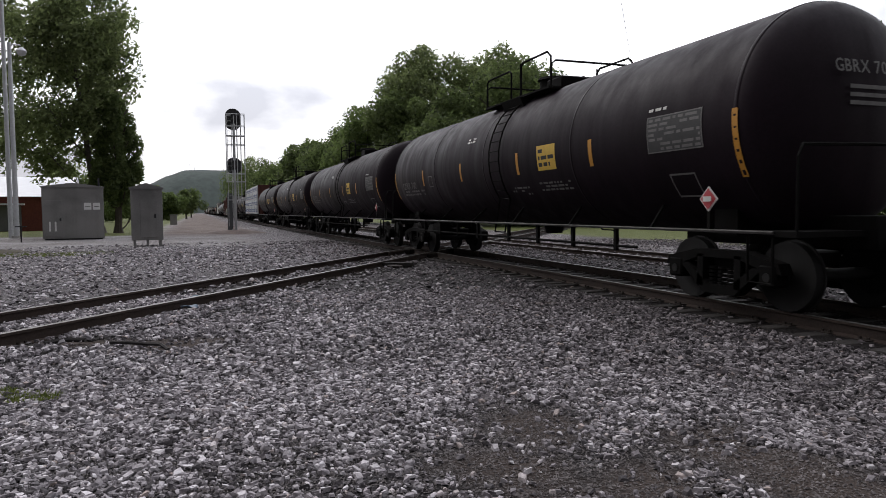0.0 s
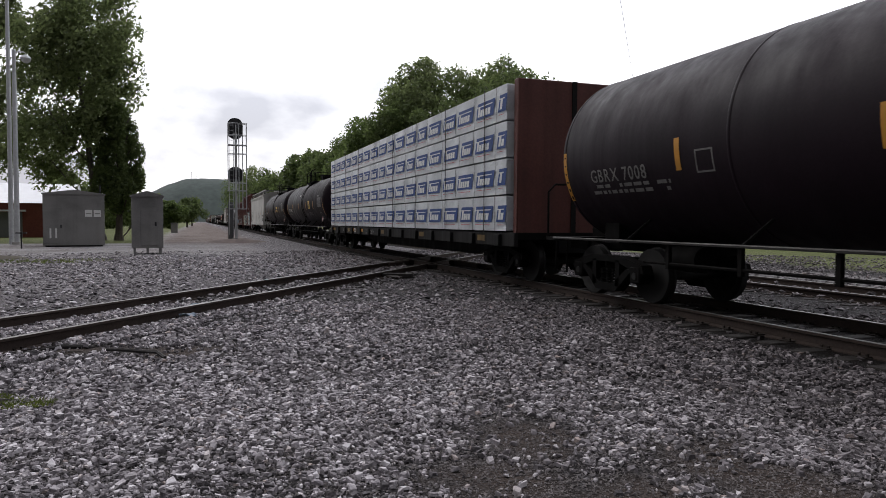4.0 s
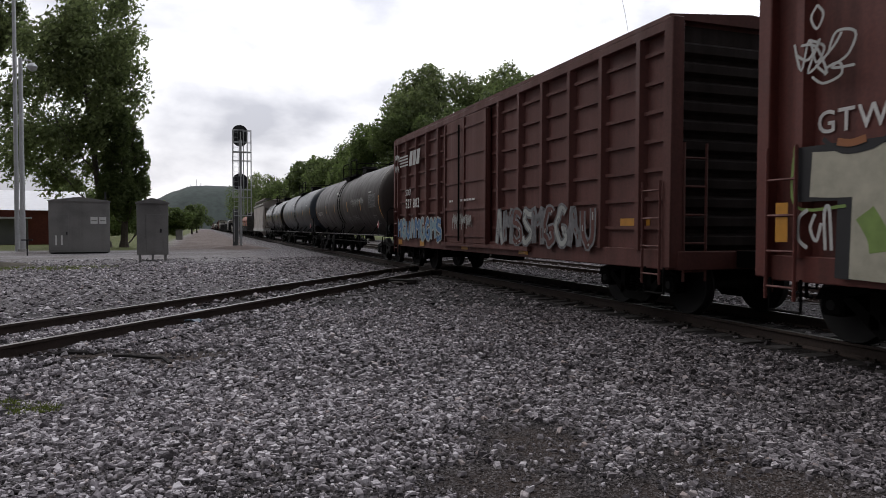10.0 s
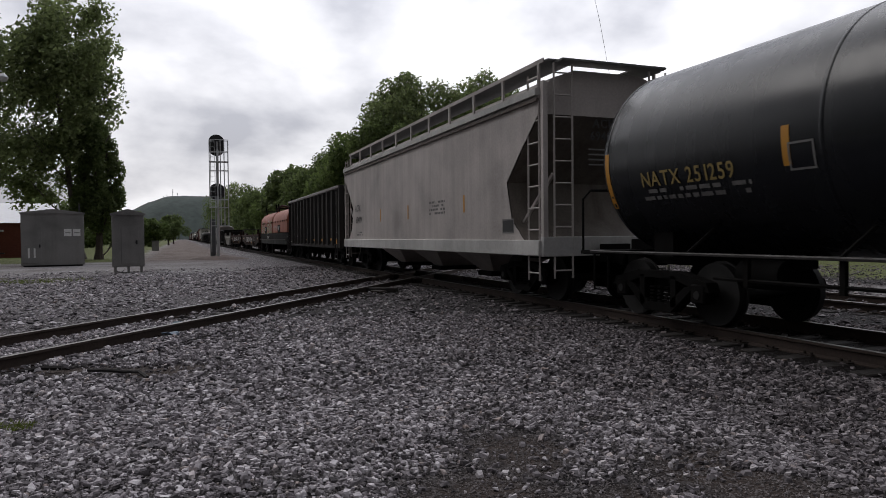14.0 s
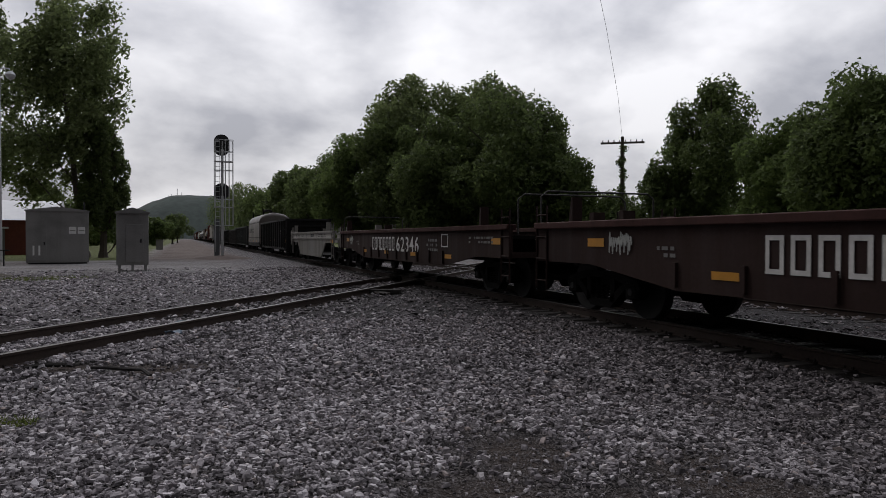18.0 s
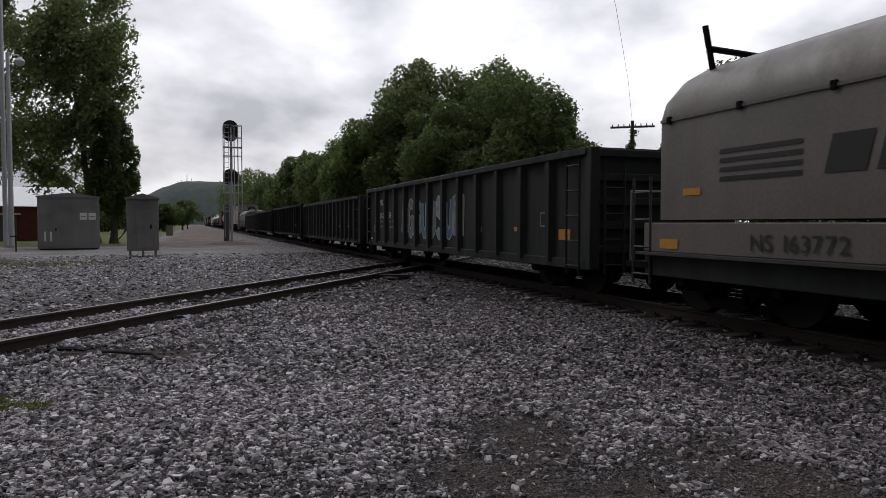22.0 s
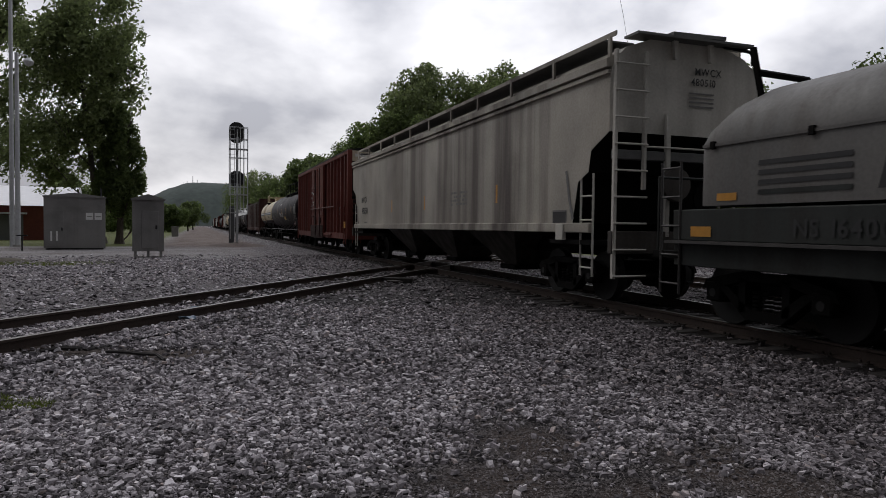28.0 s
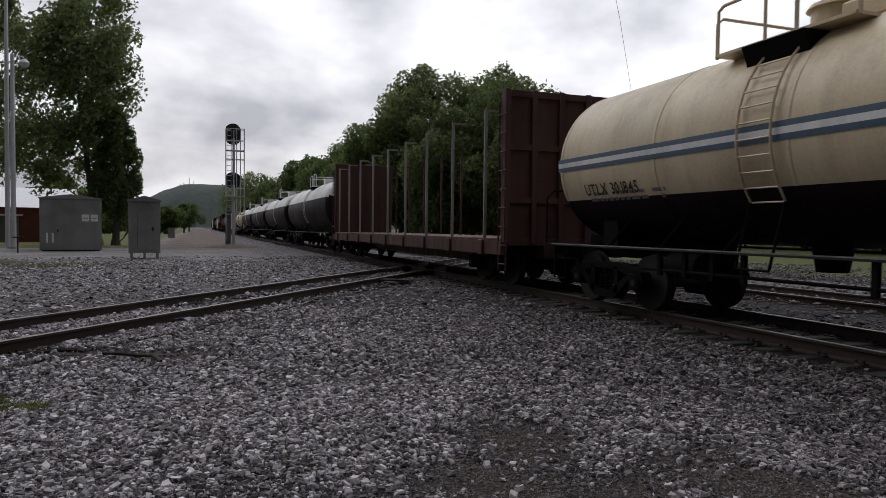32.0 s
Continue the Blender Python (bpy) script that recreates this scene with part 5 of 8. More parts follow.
def end_hardware(car, e, ztop):
    """What the near end of the beige hopper carries: running boards, a grab ladder, the hand brake and its chain."""
    part("end_board", M().prism([(-0.5, ztop + 0.0), (0.6, ztop + 0.03), (0.6, ztop + 0.09), (-0.5, ztop + 0.07)], "y", -e - 0.25, -e + 0.5), grey_walk, car, "running board over the end")
    for x in (-0.32, 0.42):
        part("board_bracket", M().prism([(x - 0.05, ztop + 0.01), (x + 0.05, ztop + 0.01), (x + 0.02, ztop - 0.34), (x - 0.02, ztop - 0.34)], "y", -e - 0.1, -e - 0.03), hop_pale, car)
    part("board_rail", rail_bow([(0.7, -e - 0.06, ztop - 0.02), (1.3, -e - 0.06, ztop - 0.06), (1.36, -e - 0.06, ztop - 0.12), (1.36, -e - 0.06, ztop - 0.3)], 0.03), soot_black, car)
    for x in (-1.5, -0.93):
        part("ladder_post", M().box(x - 0.03, x + 0.03, -e - 0.14, -e - 0.06, 0.5 if x < -1.2 else 2.0, ztop - 0.28, 0.01), hop_pale, car)
    for k in range(9):
        z = 0.55 + 0.44 * k
        part("grab_iron", M().tube([(-1.55, -e - 0.16, z), (-0.9, -e - 0.16, z)], 0.018, 5), hop_pale, car)
    part("end_beam", M().box(-1.5, 1.5, -e - 0.08, -e + 0.02, 2.5, 2.66, 0.01), grey_walk, car, "grimy cross beam")
    part("brake_post", M().box(-0.49, -0.4, -e - 0.12, -e - 0.04, 1.2, 3.3, 0.01), hop_pale, car)
    part("end_rail", M().tube([(-0.95, -e - 0.14, 2.72), (0.5, -e - 0.14, 2.72)], 0.018, 5), hop_pale, car)
    part("hand_brake", M().lathe([(-0.06, 0.05), (-0.05, 0.28), (0.02, 0.3), (0.06, 0.12)], 18, "y", (-0.36, -e - 0.2, 2.1)), bay_brown, car, "grimy round hand brake")
    part("jack_pad", M().box(-1.64, -1.56, -e + 1.35, -e + 1.62, 1.12, 1.42, 0.01), hop_pale, car)
    v, f = brush([(-e + 1.38, 2.4), (-e + 1.26, 1.9), (-e + 1.12, 1.5)], 0.08, flat_side(-1.55), 0.01)
    part("edge_stripe", sheet("edge_stripe", v, f, dim_mark), None, car, "worn reflective stripe beside the cut-out")


def box_car(L, label, mat, ztop, posts, door=(-1.6, 1.6), split_door=False, end_top=None, panelled=False, e=None):
    car = thing("box_car", label, "box car")
    running_gear(car, L)
    e, W = e or L / 2 - 0.6, 1.42
    part("body", M().prism([(-W, 0.98), (W, 0.98), (W, ztop - 0.12), (0, ztop), (-W, ztop - 0.12)], "y", -e + 0.1, e - 0.1), mat, car)
    part("roof", M().prism([(-W - 0.1, ztop - 0.14), (W + 0.1, ztop - 0.14), (W + 0.1, ztop - 0.07), (0, ztop + 0.06), (-W - 0.1, ztop - 0.07)], "y", -e, e), gon_grey if not panelled else mat, car)
    for i in range(13):
        y = -e + 0.5 + (2 * e - 1.0) * i / 12
        part("roof_rib", M().prism([(-W - 0.06, ztop - 0.06), (W + 0.06, ztop - 0.06), (0, ztop + 0.11)], "y", y - 0.06, y + 0.06), gon_grey if not panelled else mat, car)
    d0, d1 = door
    for q in (-1, 1):
        part("side_sill", M().box(q * (W + 0.02) - 0.06, q * (W + 0.02) + 0.06, -e, e, 0.72, 1.02, 0.012), mat, car)
        part("top_chord", M().box(q * (W + 0.05) - 0.07, q * (W + 0.05) + 0.07, -e, e, ztop - 0.3, ztop - 0.15, 0.012), mat, car)
        for y in posts:
            if d0 - 0.1 < y < d1 + 0.1:
                continue
            part("side_post", M().prism([(q * W, y - 0.11), (q * (W + 0.12), y - 0.05), (q * (W + 0.12), y + 0.05), (q * W, y + 0.11)], "z", 1.0, ztop - 0.28), mat, car)
        for s in (-1, 1):
            part("corner_post", M().box(q * (W + 0.02) - 0.11, q * (W + 0.02) + 0.11, s * e - 0.1, s * e + 0.1, 0.75, ztop - 0.12, 0.015), mat, car)
        xd = q * (W + 0.10)
        dr = part("door", M().box(xd - 0.05, xd + 0.05, d0, d1, 0.95, ztop - 0.32, 0.012), mat, car)
        for k in range(5):
            z = 1.15 + (ztop - 1.75) * k / 4
            part("door_bar", M().box(xd + q * 0.05 - 0.03, xd + q * 0.05 + 0.03, d0 + 0.08, d1 - 0.08, z - 0.035, z + 0.035), mat, dr)
        for y in ((d0 + d1) / 2, d0 + 0.05, d1 - 0.05) + (((d0 * 0.5 + d1 * 1.5) / 2,) if split_door else ()):
            part("door_post", M().box(xd + q * 0.06 - 0.03, xd + q * 0.06 + 0.03, y - 0.045, y + 0.045, 0.95, ztop - 0.34), mat, dr)
        part("lock_rod", M().tube([(xd + q * 0.12, (d0 + d1) / 2 + 0.25, 1.0), (xd + q * 0.12, (d0 + d1) / 2 + 0.25, ztop - 0.5)], 0.025, 6), soot_black, dr)
        part("door_track", M().box(q * (W + 0.1) - 0.06, q * (W + 0.1) + 0.06, d0 - 2.2, d1 + 0.3, 0.86, 0.95), mat, car)
        if panelled:
            ys_ = [y for y in posts]
            for z in np.linspace(1.35, ztop - 0.55, 7):
                part("side_rib", M().box(q * (W + 0.02) - 0.03, q * (W + 0.02) + 0.03, -e + 0.12, d0 - 0.05, z - 0.03, z + 0.03), mat, car)
                part("side_rib", M().box(q * (W + 0.02) - 0.03, q * (W + 0.02) + 0.03, d1 + 0.05, e - 0.12, z - 0.03, z + 0.03), mat, car)
    for s in (-1, 1):
        n = 11
        for k in range(n):
            z = 1.15 + (ztop - 1.7) * k / (n - 1)
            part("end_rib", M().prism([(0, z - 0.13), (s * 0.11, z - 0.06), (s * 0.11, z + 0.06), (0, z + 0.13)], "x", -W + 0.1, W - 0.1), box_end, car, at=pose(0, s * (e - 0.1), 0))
        part("end_sill", M().box(-W, W, s * e - 0.12, s * e + 0.05, 0.72, 1.0, 0.012), mat, car)
        for q in (-1, 1):
            upright_ladder(car, q * (W + 0.16), s * (e - 0.32), 0.5, ztop * 0.45, mat)
            part("end_ladder", ladder(q * 1.1, s * (e + 0.08), 0.55, 2.6, 0.4, "x"), mat, car)
            part("step", M().tube([(q * 1.5, s * (e - 0.1), 0.75), (q * 1.5, s * (e - 0.1), 0.36), (q * 1.5, s * (e - 0.55), 0.36), (q * 1.5, s * (e - 0.55), 0.75)], 0.022, 5), soot_black, car)
        part("end_sheet", M().box(-W + 0.1, W - 0.1, s * (e - 0.085) - 0.012, s * (e - 0.085) + 0.012, 1.0, ztop - (0.62 if end_top else 0.2)), box_end, car, "near-black corrugated end")
    if end_top:
        part("end_panel", M().box(-W, W, -e - 0.02, -e + 0.02, ztop - 0.62, ztop - 0.14), end_top, car, "plain band across the top of the end")
        part("end_panel_text", sheet("end_panel_text", [(-1.2, -e - 0.03, ztop - 0.42), (0.1, -e - 0.03, ztop - 0.42), (0.1, -e - 0.03, ztop - 0.28), (-1.2, -e - 0.03, ztop - 0.28)], [(0, 1, 2, 3)], white_mark), None, car, "small white warning sign")
        end_top is box_brown and lettering(car, "EXCESS HEIGHT CAR", -1.16, ztop - 0.4, 0.1, black_mark, None, 0.78, 0.8, end=lambda z: -e - 0.04)
    part("centre_sill", M().box(-0.35, 0.35, -L / 2 + 0.5, L / 2 - 0.5, 0.75, 1.0), soot_black, car)
    part("brake_rigging", M().box(-0.9, -0.5, -0.8, 0.4, 0.55, 0.8, 0.03).cyl((-0.7, 0.6, 0.7), (-0.7, 1.5, 0.7), 0.03, 0.03, 6), soot_black, car)
    return car, flat_side(-W - 0.004), e


def gondola(L, label, mat, ztop, nposts, text=(), bright=None, zbot=0.72, text_y=0.26, seed=0, chord_mat=None, first=1.42, over=0.55):
    car = thing("gondola_car", label, "gondola car")
    running_gear(car, L)
    e, W = L / 2 - over, 1.42
    for q in (-1, 1):
        part("side_sheet", M().box(q * W - 0.012, q * W + 0.012, -e, e, zbot, ztop), mat, car)
        part("top_chord", M().box(q * (W + 0.05) - 0.10, q * (W + 0.05) + 0.10, -e, e, ztop - 0.14, ztop, 0.02), chord_mat or mat, car)
        part("side_sill", M().box(q * (W + 0.02) - 0.05, q * (W + 0.02) + 0.05, -e, e, zbot - 0.12, zbot + 0.06, 0.012), mat, car)
        for k in range(nposts):
            y = -e + first + (2 * e - 2 * first) * k / (nposts - 1)
            part("side_post", M().prism([(q * W, y - 0.15), (q * (W + 0.13), y - 0.07), (q * (W + 0.13), y + 0.07), (q * W, y + 0.15)], "z", zbot, ztop - 0.12), mat, car)
        for s in (-1, 1):
            part("corner_post", M().box(q * (W + 0.02) - 0.1, q * (W + 0.02) + 0.1, s * e - 0.12, s * e + 0.06, zbot - 0.1, ztop, 0.015), mat, car)
            upright_ladder(car, q * (W + 0.13), s * (e - 0.45), 0.42, ztop - 0.2, mat, 0.44, 0.45)
            part("end_ladder", ladder(q * 1.05, s * (e + 0.12), 0.45, ztop - 0.3, 0.4, "x", step=0.45), mat, car)
    for s in (-1, 1):
        part("end_sheet", M().box(-W, W, s * e - 0.02, s * e + 0.02, zbot, ztop), mat, car)
        for z in np.linspace(zbot + 0.25, ztop - 0.1, 5):
            part("end_rib", M().box(-W, W, s * e - 0.02, s * e + 0.11, z - 0.07, z + 0.07, 0.015) if s > 0 else M().box(-W, W, s * e - 0.11, s * e + 0.02, z - 0.07, z + 0.07, 0.015), mat, car)
    part("floor", M().box(-W, W, -e, e, zbot + 0.05, zbot + 0.12), soot_black, car)
    part("centre_sill", M().box(-0.35, 0.35, -L / 2 + 0.5, L / 2 - 0.5, 0.66, zbot + 0.05), soot_black, car)
    surf = flat_side(-W - 0.012)
    pitch = (2 * e - 2 * first) / (nposts - 1)
    bay = lambda k: e - first - pitch * k
    for k, (row, z, h) in enumerate(text):
        for j, word in enumerate(row):
            if word:
                lettering(car, word, bay(j) - text_y, z, h, bright or white_mark, surf, 1.0, 1.6 if word.isalpha() else 2.4)
    if text:
        # load limit and light weight under the numbers; the figures cannot be read
        row, z, h = text[-1]
        j = [k for k, word in enumerate(row) if word][0]
        for k, word in enumerate(("LD LMT", "LT WT")):
            zb = z - 0.16 - 0.19 * k
            lettering(car, word, bay(j) - text_y - 0.05 * k, zb, h * 0.42, bright or faded_mark, surf, 0.85, 1.3)
            stencil(car, bay(j + 1) - text_y - 0.55, bay(j + 1) - text_y - 0.08 * k, zb - 0.02, zb + h * 0.5, 1, dim_mark, surf, seed + k, fill=0.95)
    for j in () if text else (0, 1):
        stencil(car, bay(j) - pitch + 0.3, bay(j) - 0.22, zbot + 0.38, zbot + 0.68, 3, dim_mark, surf, seed + j, fill=0.5)
    rnd = random.Random(seed)
    for y in (1.9, -0.6, -2.75, -5.0):
        patch(car, "reflector", y - 0.48, y, 1.12 + 0.06 * rnd.random(), 1.24 + 0.04 * rnd.random(), yellow_mark, surf)
    patch(car, "reflector", e - first + 0.16, e - first + 0.62, 1.02, 1.26, yellow_mark, surf)
    patch(car, "reflector", -e + 0.72, -e + 1.15, 1.02, 1.22, yellow_mark, surf)
    if first > 1.2:
        patch(car, "data_tag", e - 0.5, e - 0.32, zbot + 0.1, zbot + 0.17, white_mark, surf)
    yf = -6.69 + (0.42 if first < 1 else 0.0)
    outline(car, "stencil_frame", yf, yf + 0.49, 1.26, 1.55, dim_mark, surf)
    return car, surf, e


def hood_shape(hw, z0, zs, zt):
    pts = [(-hw, z0), (-hw, zs)]
    for a in np.radians([160, 140, 120, 100, 90, 80, 60, 40, 20]):
        pts.append((hw * math.copysign(abs(math.cos(a)) ** 0.75, math.cos(a)), zs + (zt - zs) * math.sin(a) ** 0.9))
    return pts + [(hw, zs), (hw, z0)]


def coil_car(L, label, mat, zs, zt, zdeck, frame_mat, split=True, hood_x=1.45, bows=True, inset=0.1, domed=None):
    car = thing("coil_car", label, "coil car")
    running_gear(car, L, 2.1)
    e = L / 2 - 0.7
    he = e - inset
    spans = [(-he, -0.12), (0.12, he)] if split else [(-he, he)]
    for y0, y1 in spans:
        m = M().prism(hood_shape(hood_x, zdeck + 0.04, zs, zt), "y", y0, y1)
        if domed:
            m = M()
            rings = [(y0 + domed[0] * (1 - math.sin(u)), zs + (zt - zs) * (domed[1] + (1 - domed[1]) * math.cos(u))) for u in np.radians(np.linspace(90, 0, 8))]
            rings = rings + [(y0 + y1 - y, z) for y, z in reversed(rings)]
            sect = [[(x, y, z) for x, z in hood_shape(hood_x, zdeck + 0.04, zs, top)] for y, top in rings]
            n = len(sect[0])
            m.add([p for r in sect for p in r], [(r * n + i, r * n + (i + 1) % n, (r + 1) * n + (i + 1) % n, (r + 1) * n + i) for r in range(len(sect) - 1) for i in range(n)] + [tuple(range(n)), tuple(range((len(sect) - 1) * n, len(sect) * n))])
        hd = part("hood", m, mat, car, "rounded steel hood over the coil trough", angle=50)
        for k in range(0, 5):
            y = y0 + 0.06 + (y1 - y0 - 0.12) * k / 4
            o = [(x * 1.012, zdeck + 0.04 + (z - zdeck - 0.04) * 1.012) for x, z in hood_shape(hood_x, zdeck + 0.04, zs, zt)]
            if k in (0, 4) and not domed:
                part("hood_rim", M().prism(o, "y", y - 0.05, y + 0.05), mat, hd, angle=50)
        part("hood_seam", M().box(-hood_x - 0.025, -hood_x + 0.01, y0, y1, zs - 0.05, zs - 0.01), mat, hd)
        for k in range(9):
            y = y0 + 0.2 + (y1 - y0 - 0.4) * k / 8
            part("clip", M().box(-hood_x - 0.045, -hood_x, y - 0.035, y + 0.035, zs - 0.08, zs + 0.02), soot_black, hd)
        part("ridge", M().box(-0.16, 0.16, y0 + 0.3, y1 - 0.3, zt - 0.06, zt + 0.08), mat, hd)
        if bows:
            c = (y0 + y1) / 2 + 0.5
            bow_mat = soot_rust if mat is coil_orange else gon_grey
            for s in (-1, 1):
                yy = c + s * 0.24
                part("lifting_bow", M().tube([(-0.42, yy, zt - 0.05), (-0.42, yy, zt + 0.2), (-0.36, yy, zt + 0.38), (-0.18, yy, zt + 0.48), (0.18, yy, zt + 0.48), (0.36, yy, zt + 0.38), (0.42, yy, zt + 0.2), (0.42, yy, zt - 0.05)], 0.085, 8), bow_mat, hd)
            for yy in (y0 + 0.55, y1 - 0.55):
                part("guide_post", M().tube([(-0.95, yy, zt - 0.45), (-1.05, yy + 0.12, zt + 0.45)], 0.05, 6), soot_black, hd)
                part("guide_arm", M().tube([(-1.02, yy + 0.06, zt + 0.12), (-0.1, yy + 0.1, zt + 0.1)], 0.045, 6), soot_black, hd)
    for q in (-1, 1):
        part("side_sill", M().box(q * 1.4 - 0.05, q * 1.4 + 0.05, -e, e, zdeck - 0.44, zdeck, 0.015), frame_mat, car)
        part("lower_sill", M().box(q * 1.38 - 0.05, q * 1.38 + 0.05, -e, e, zdeck - 0.8, zdeck - 0.48, 0.015), gon_green, car)
        part("walkway", M().box(q * 1.5 - 0.1, q * 1.5 + 0.1, -e, e, zdeck - 0.48, zdeck - 0.44), rail_dark, car)
        for s in (-1, 1):
            upright_ladder(car, q * 1.45, s * (e + 0.05), 0.4, zdeck + 0.7, rail_dark)
    part("trough", M().prism([(-1.35, zdeck - 0.05), (-0.5, 0.75), (0.5, 0.75), (1.35, zdeck - 0.05)], "y", -e + 0.1, e - 0.1), soot_black, car)
    for s in (-1, 1):
        part("end_deck", M().box(-1.45, 1.45, s * (e + 0.15) - 0.3, s * (e + 0.15) + 0.3, zdeck - 0.7, zdeck - 0.6), soot_black, car)
        part("end_rail", rail_bow([(-1.4, s * (e + 0.4), zdeck - 0.6), (-1.4, s * (e + 0.4), zdeck + 0.5), (1.4, s * (e + 0.4), zdeck + 0.5), (1.4, s * (e + 0.4), zdeck - 0.6)], 0.022), frame_mat, car)
    return car, flat_side(-hood_x - 0.004), e


def low_car(L, label, mat, ztop, zmid, zbelly, belly, top_mat=None, well=False):
    """A low-sided car whose deep side girder hangs between the bogies."""
    car = thing("well_car" if well else "low_side_car", label, "flat car")
    running_gear(car, L, 2.2)
    e, W = L / 2 - (1.2 if well else 0.55), 1.45
    b0, b1 = belly
    for q in (-1, 1):
        prof = [(-e, zmid), (-e, ztop), (e, ztop), (e, zmid), (b1 + (1.1 if well else 2.2), zmid), (b1, zbelly), (b0, zbelly), (b0 - (1.1 if well else 2.2), zmid)]
        part("side_girder", M().prism(prof, "x", q * W - 0.03, q * W + 0.03), mat, car)
        if well:
            part("top_band", M().box(q * W - 0.034, q * W + 0.034, -e + 0.01, e - 0.01, 1.3, ztop - 0.08), well_pale, car, "pale painted top band")
        part("top_chord", M().box(q * W - 0.12, q * W + 0.12, -e, e, ztop - 0.1, ztop + 0.02, 0.015), top_mat or mat, car)
        well and part("mid_chord", M().box(q * W - 0.08, q * W + 0.08, -e, e, zmid + 0.16 if well else zmid, zmid + 0.24 if well else zmid + 0.1, 0.01), mat, car)
        for k in range(0 if well else 9):
            y = b0 + (b1 - b0) * k / 8
            part("stiffener", M().box(q * (W + 0.05) - 0.03, q * (W + 0.05) + 0.03, y - 0.04, y + 0.04, zbelly + 0.05, zmid + 0.1), mat, car)
        for s in (-1, 1):
            upright_ladder(car, q * 1.5, s * (e - 0.2), 0.38, ztop + 0.35, mat, 0.4)
    part("floor", M().box(-W, W, b0, b1, zbelly + 0.02, zbelly + 0.1) if well else M().box(-W, W, -e, e, ztop - 0.3, ztop - 0.22), soot_black, car)
    for s in (-1, 1):
        part("end_platform", M().box(-W, W, s * (L / 2 - 1.9) - 1.4, s * (L / 2 - 1.9) + 1.4, zmid + 0.02, zmid + 0.14), mat, car)
        for x in (-1.4, -1.1) if well else ():
            part("upright", M().box(x - 0.03, x + 0.03, s * (L / 2 - 0.1) - 0.03, s * (L / 2 - 0.1) + 0.03, 0.9, 1.84, 0.01), stake_steel, car)
        None if well else part("end_rail", rail_bow([(-1.35, s * (e + 0.1), ztop - 0.2), (-1.35, s * (e + 0.1), ztop + 0.55), (-1.2, s * (e + 0.1), ztop + 0.66), (1.2, s * (e + 0.1), ztop + 0.66), (1.35, s * (e + 0.1), ztop + 0.55), (1.35, s * (e + 0.1), ztop - 0.2)], 0.02), rail_dark, car)
        part("guide", M().prism([(0, 0), (0.12, 0), (0.05, 0.45), (0, 0.45)], "x", -W - 0.1, -W + 0.1), mat, car, at=pose(0, s * (e - 1.4), ztop))
        part("brake_stand", M().box(0.5, 0.8, s * (e + 0.05) - 0.08, s * (e + 0.05) + 0.08, 1.0, ztop + 0.3), mat, car)
    part("centre_sill", M().box(-0.3, 0.3, -L / 2 + 0.5, L / 2 - 0.5, 0.78, 1.0), soot_black, car) if not well else None
    return car, flat_side(-W - 0.038), e


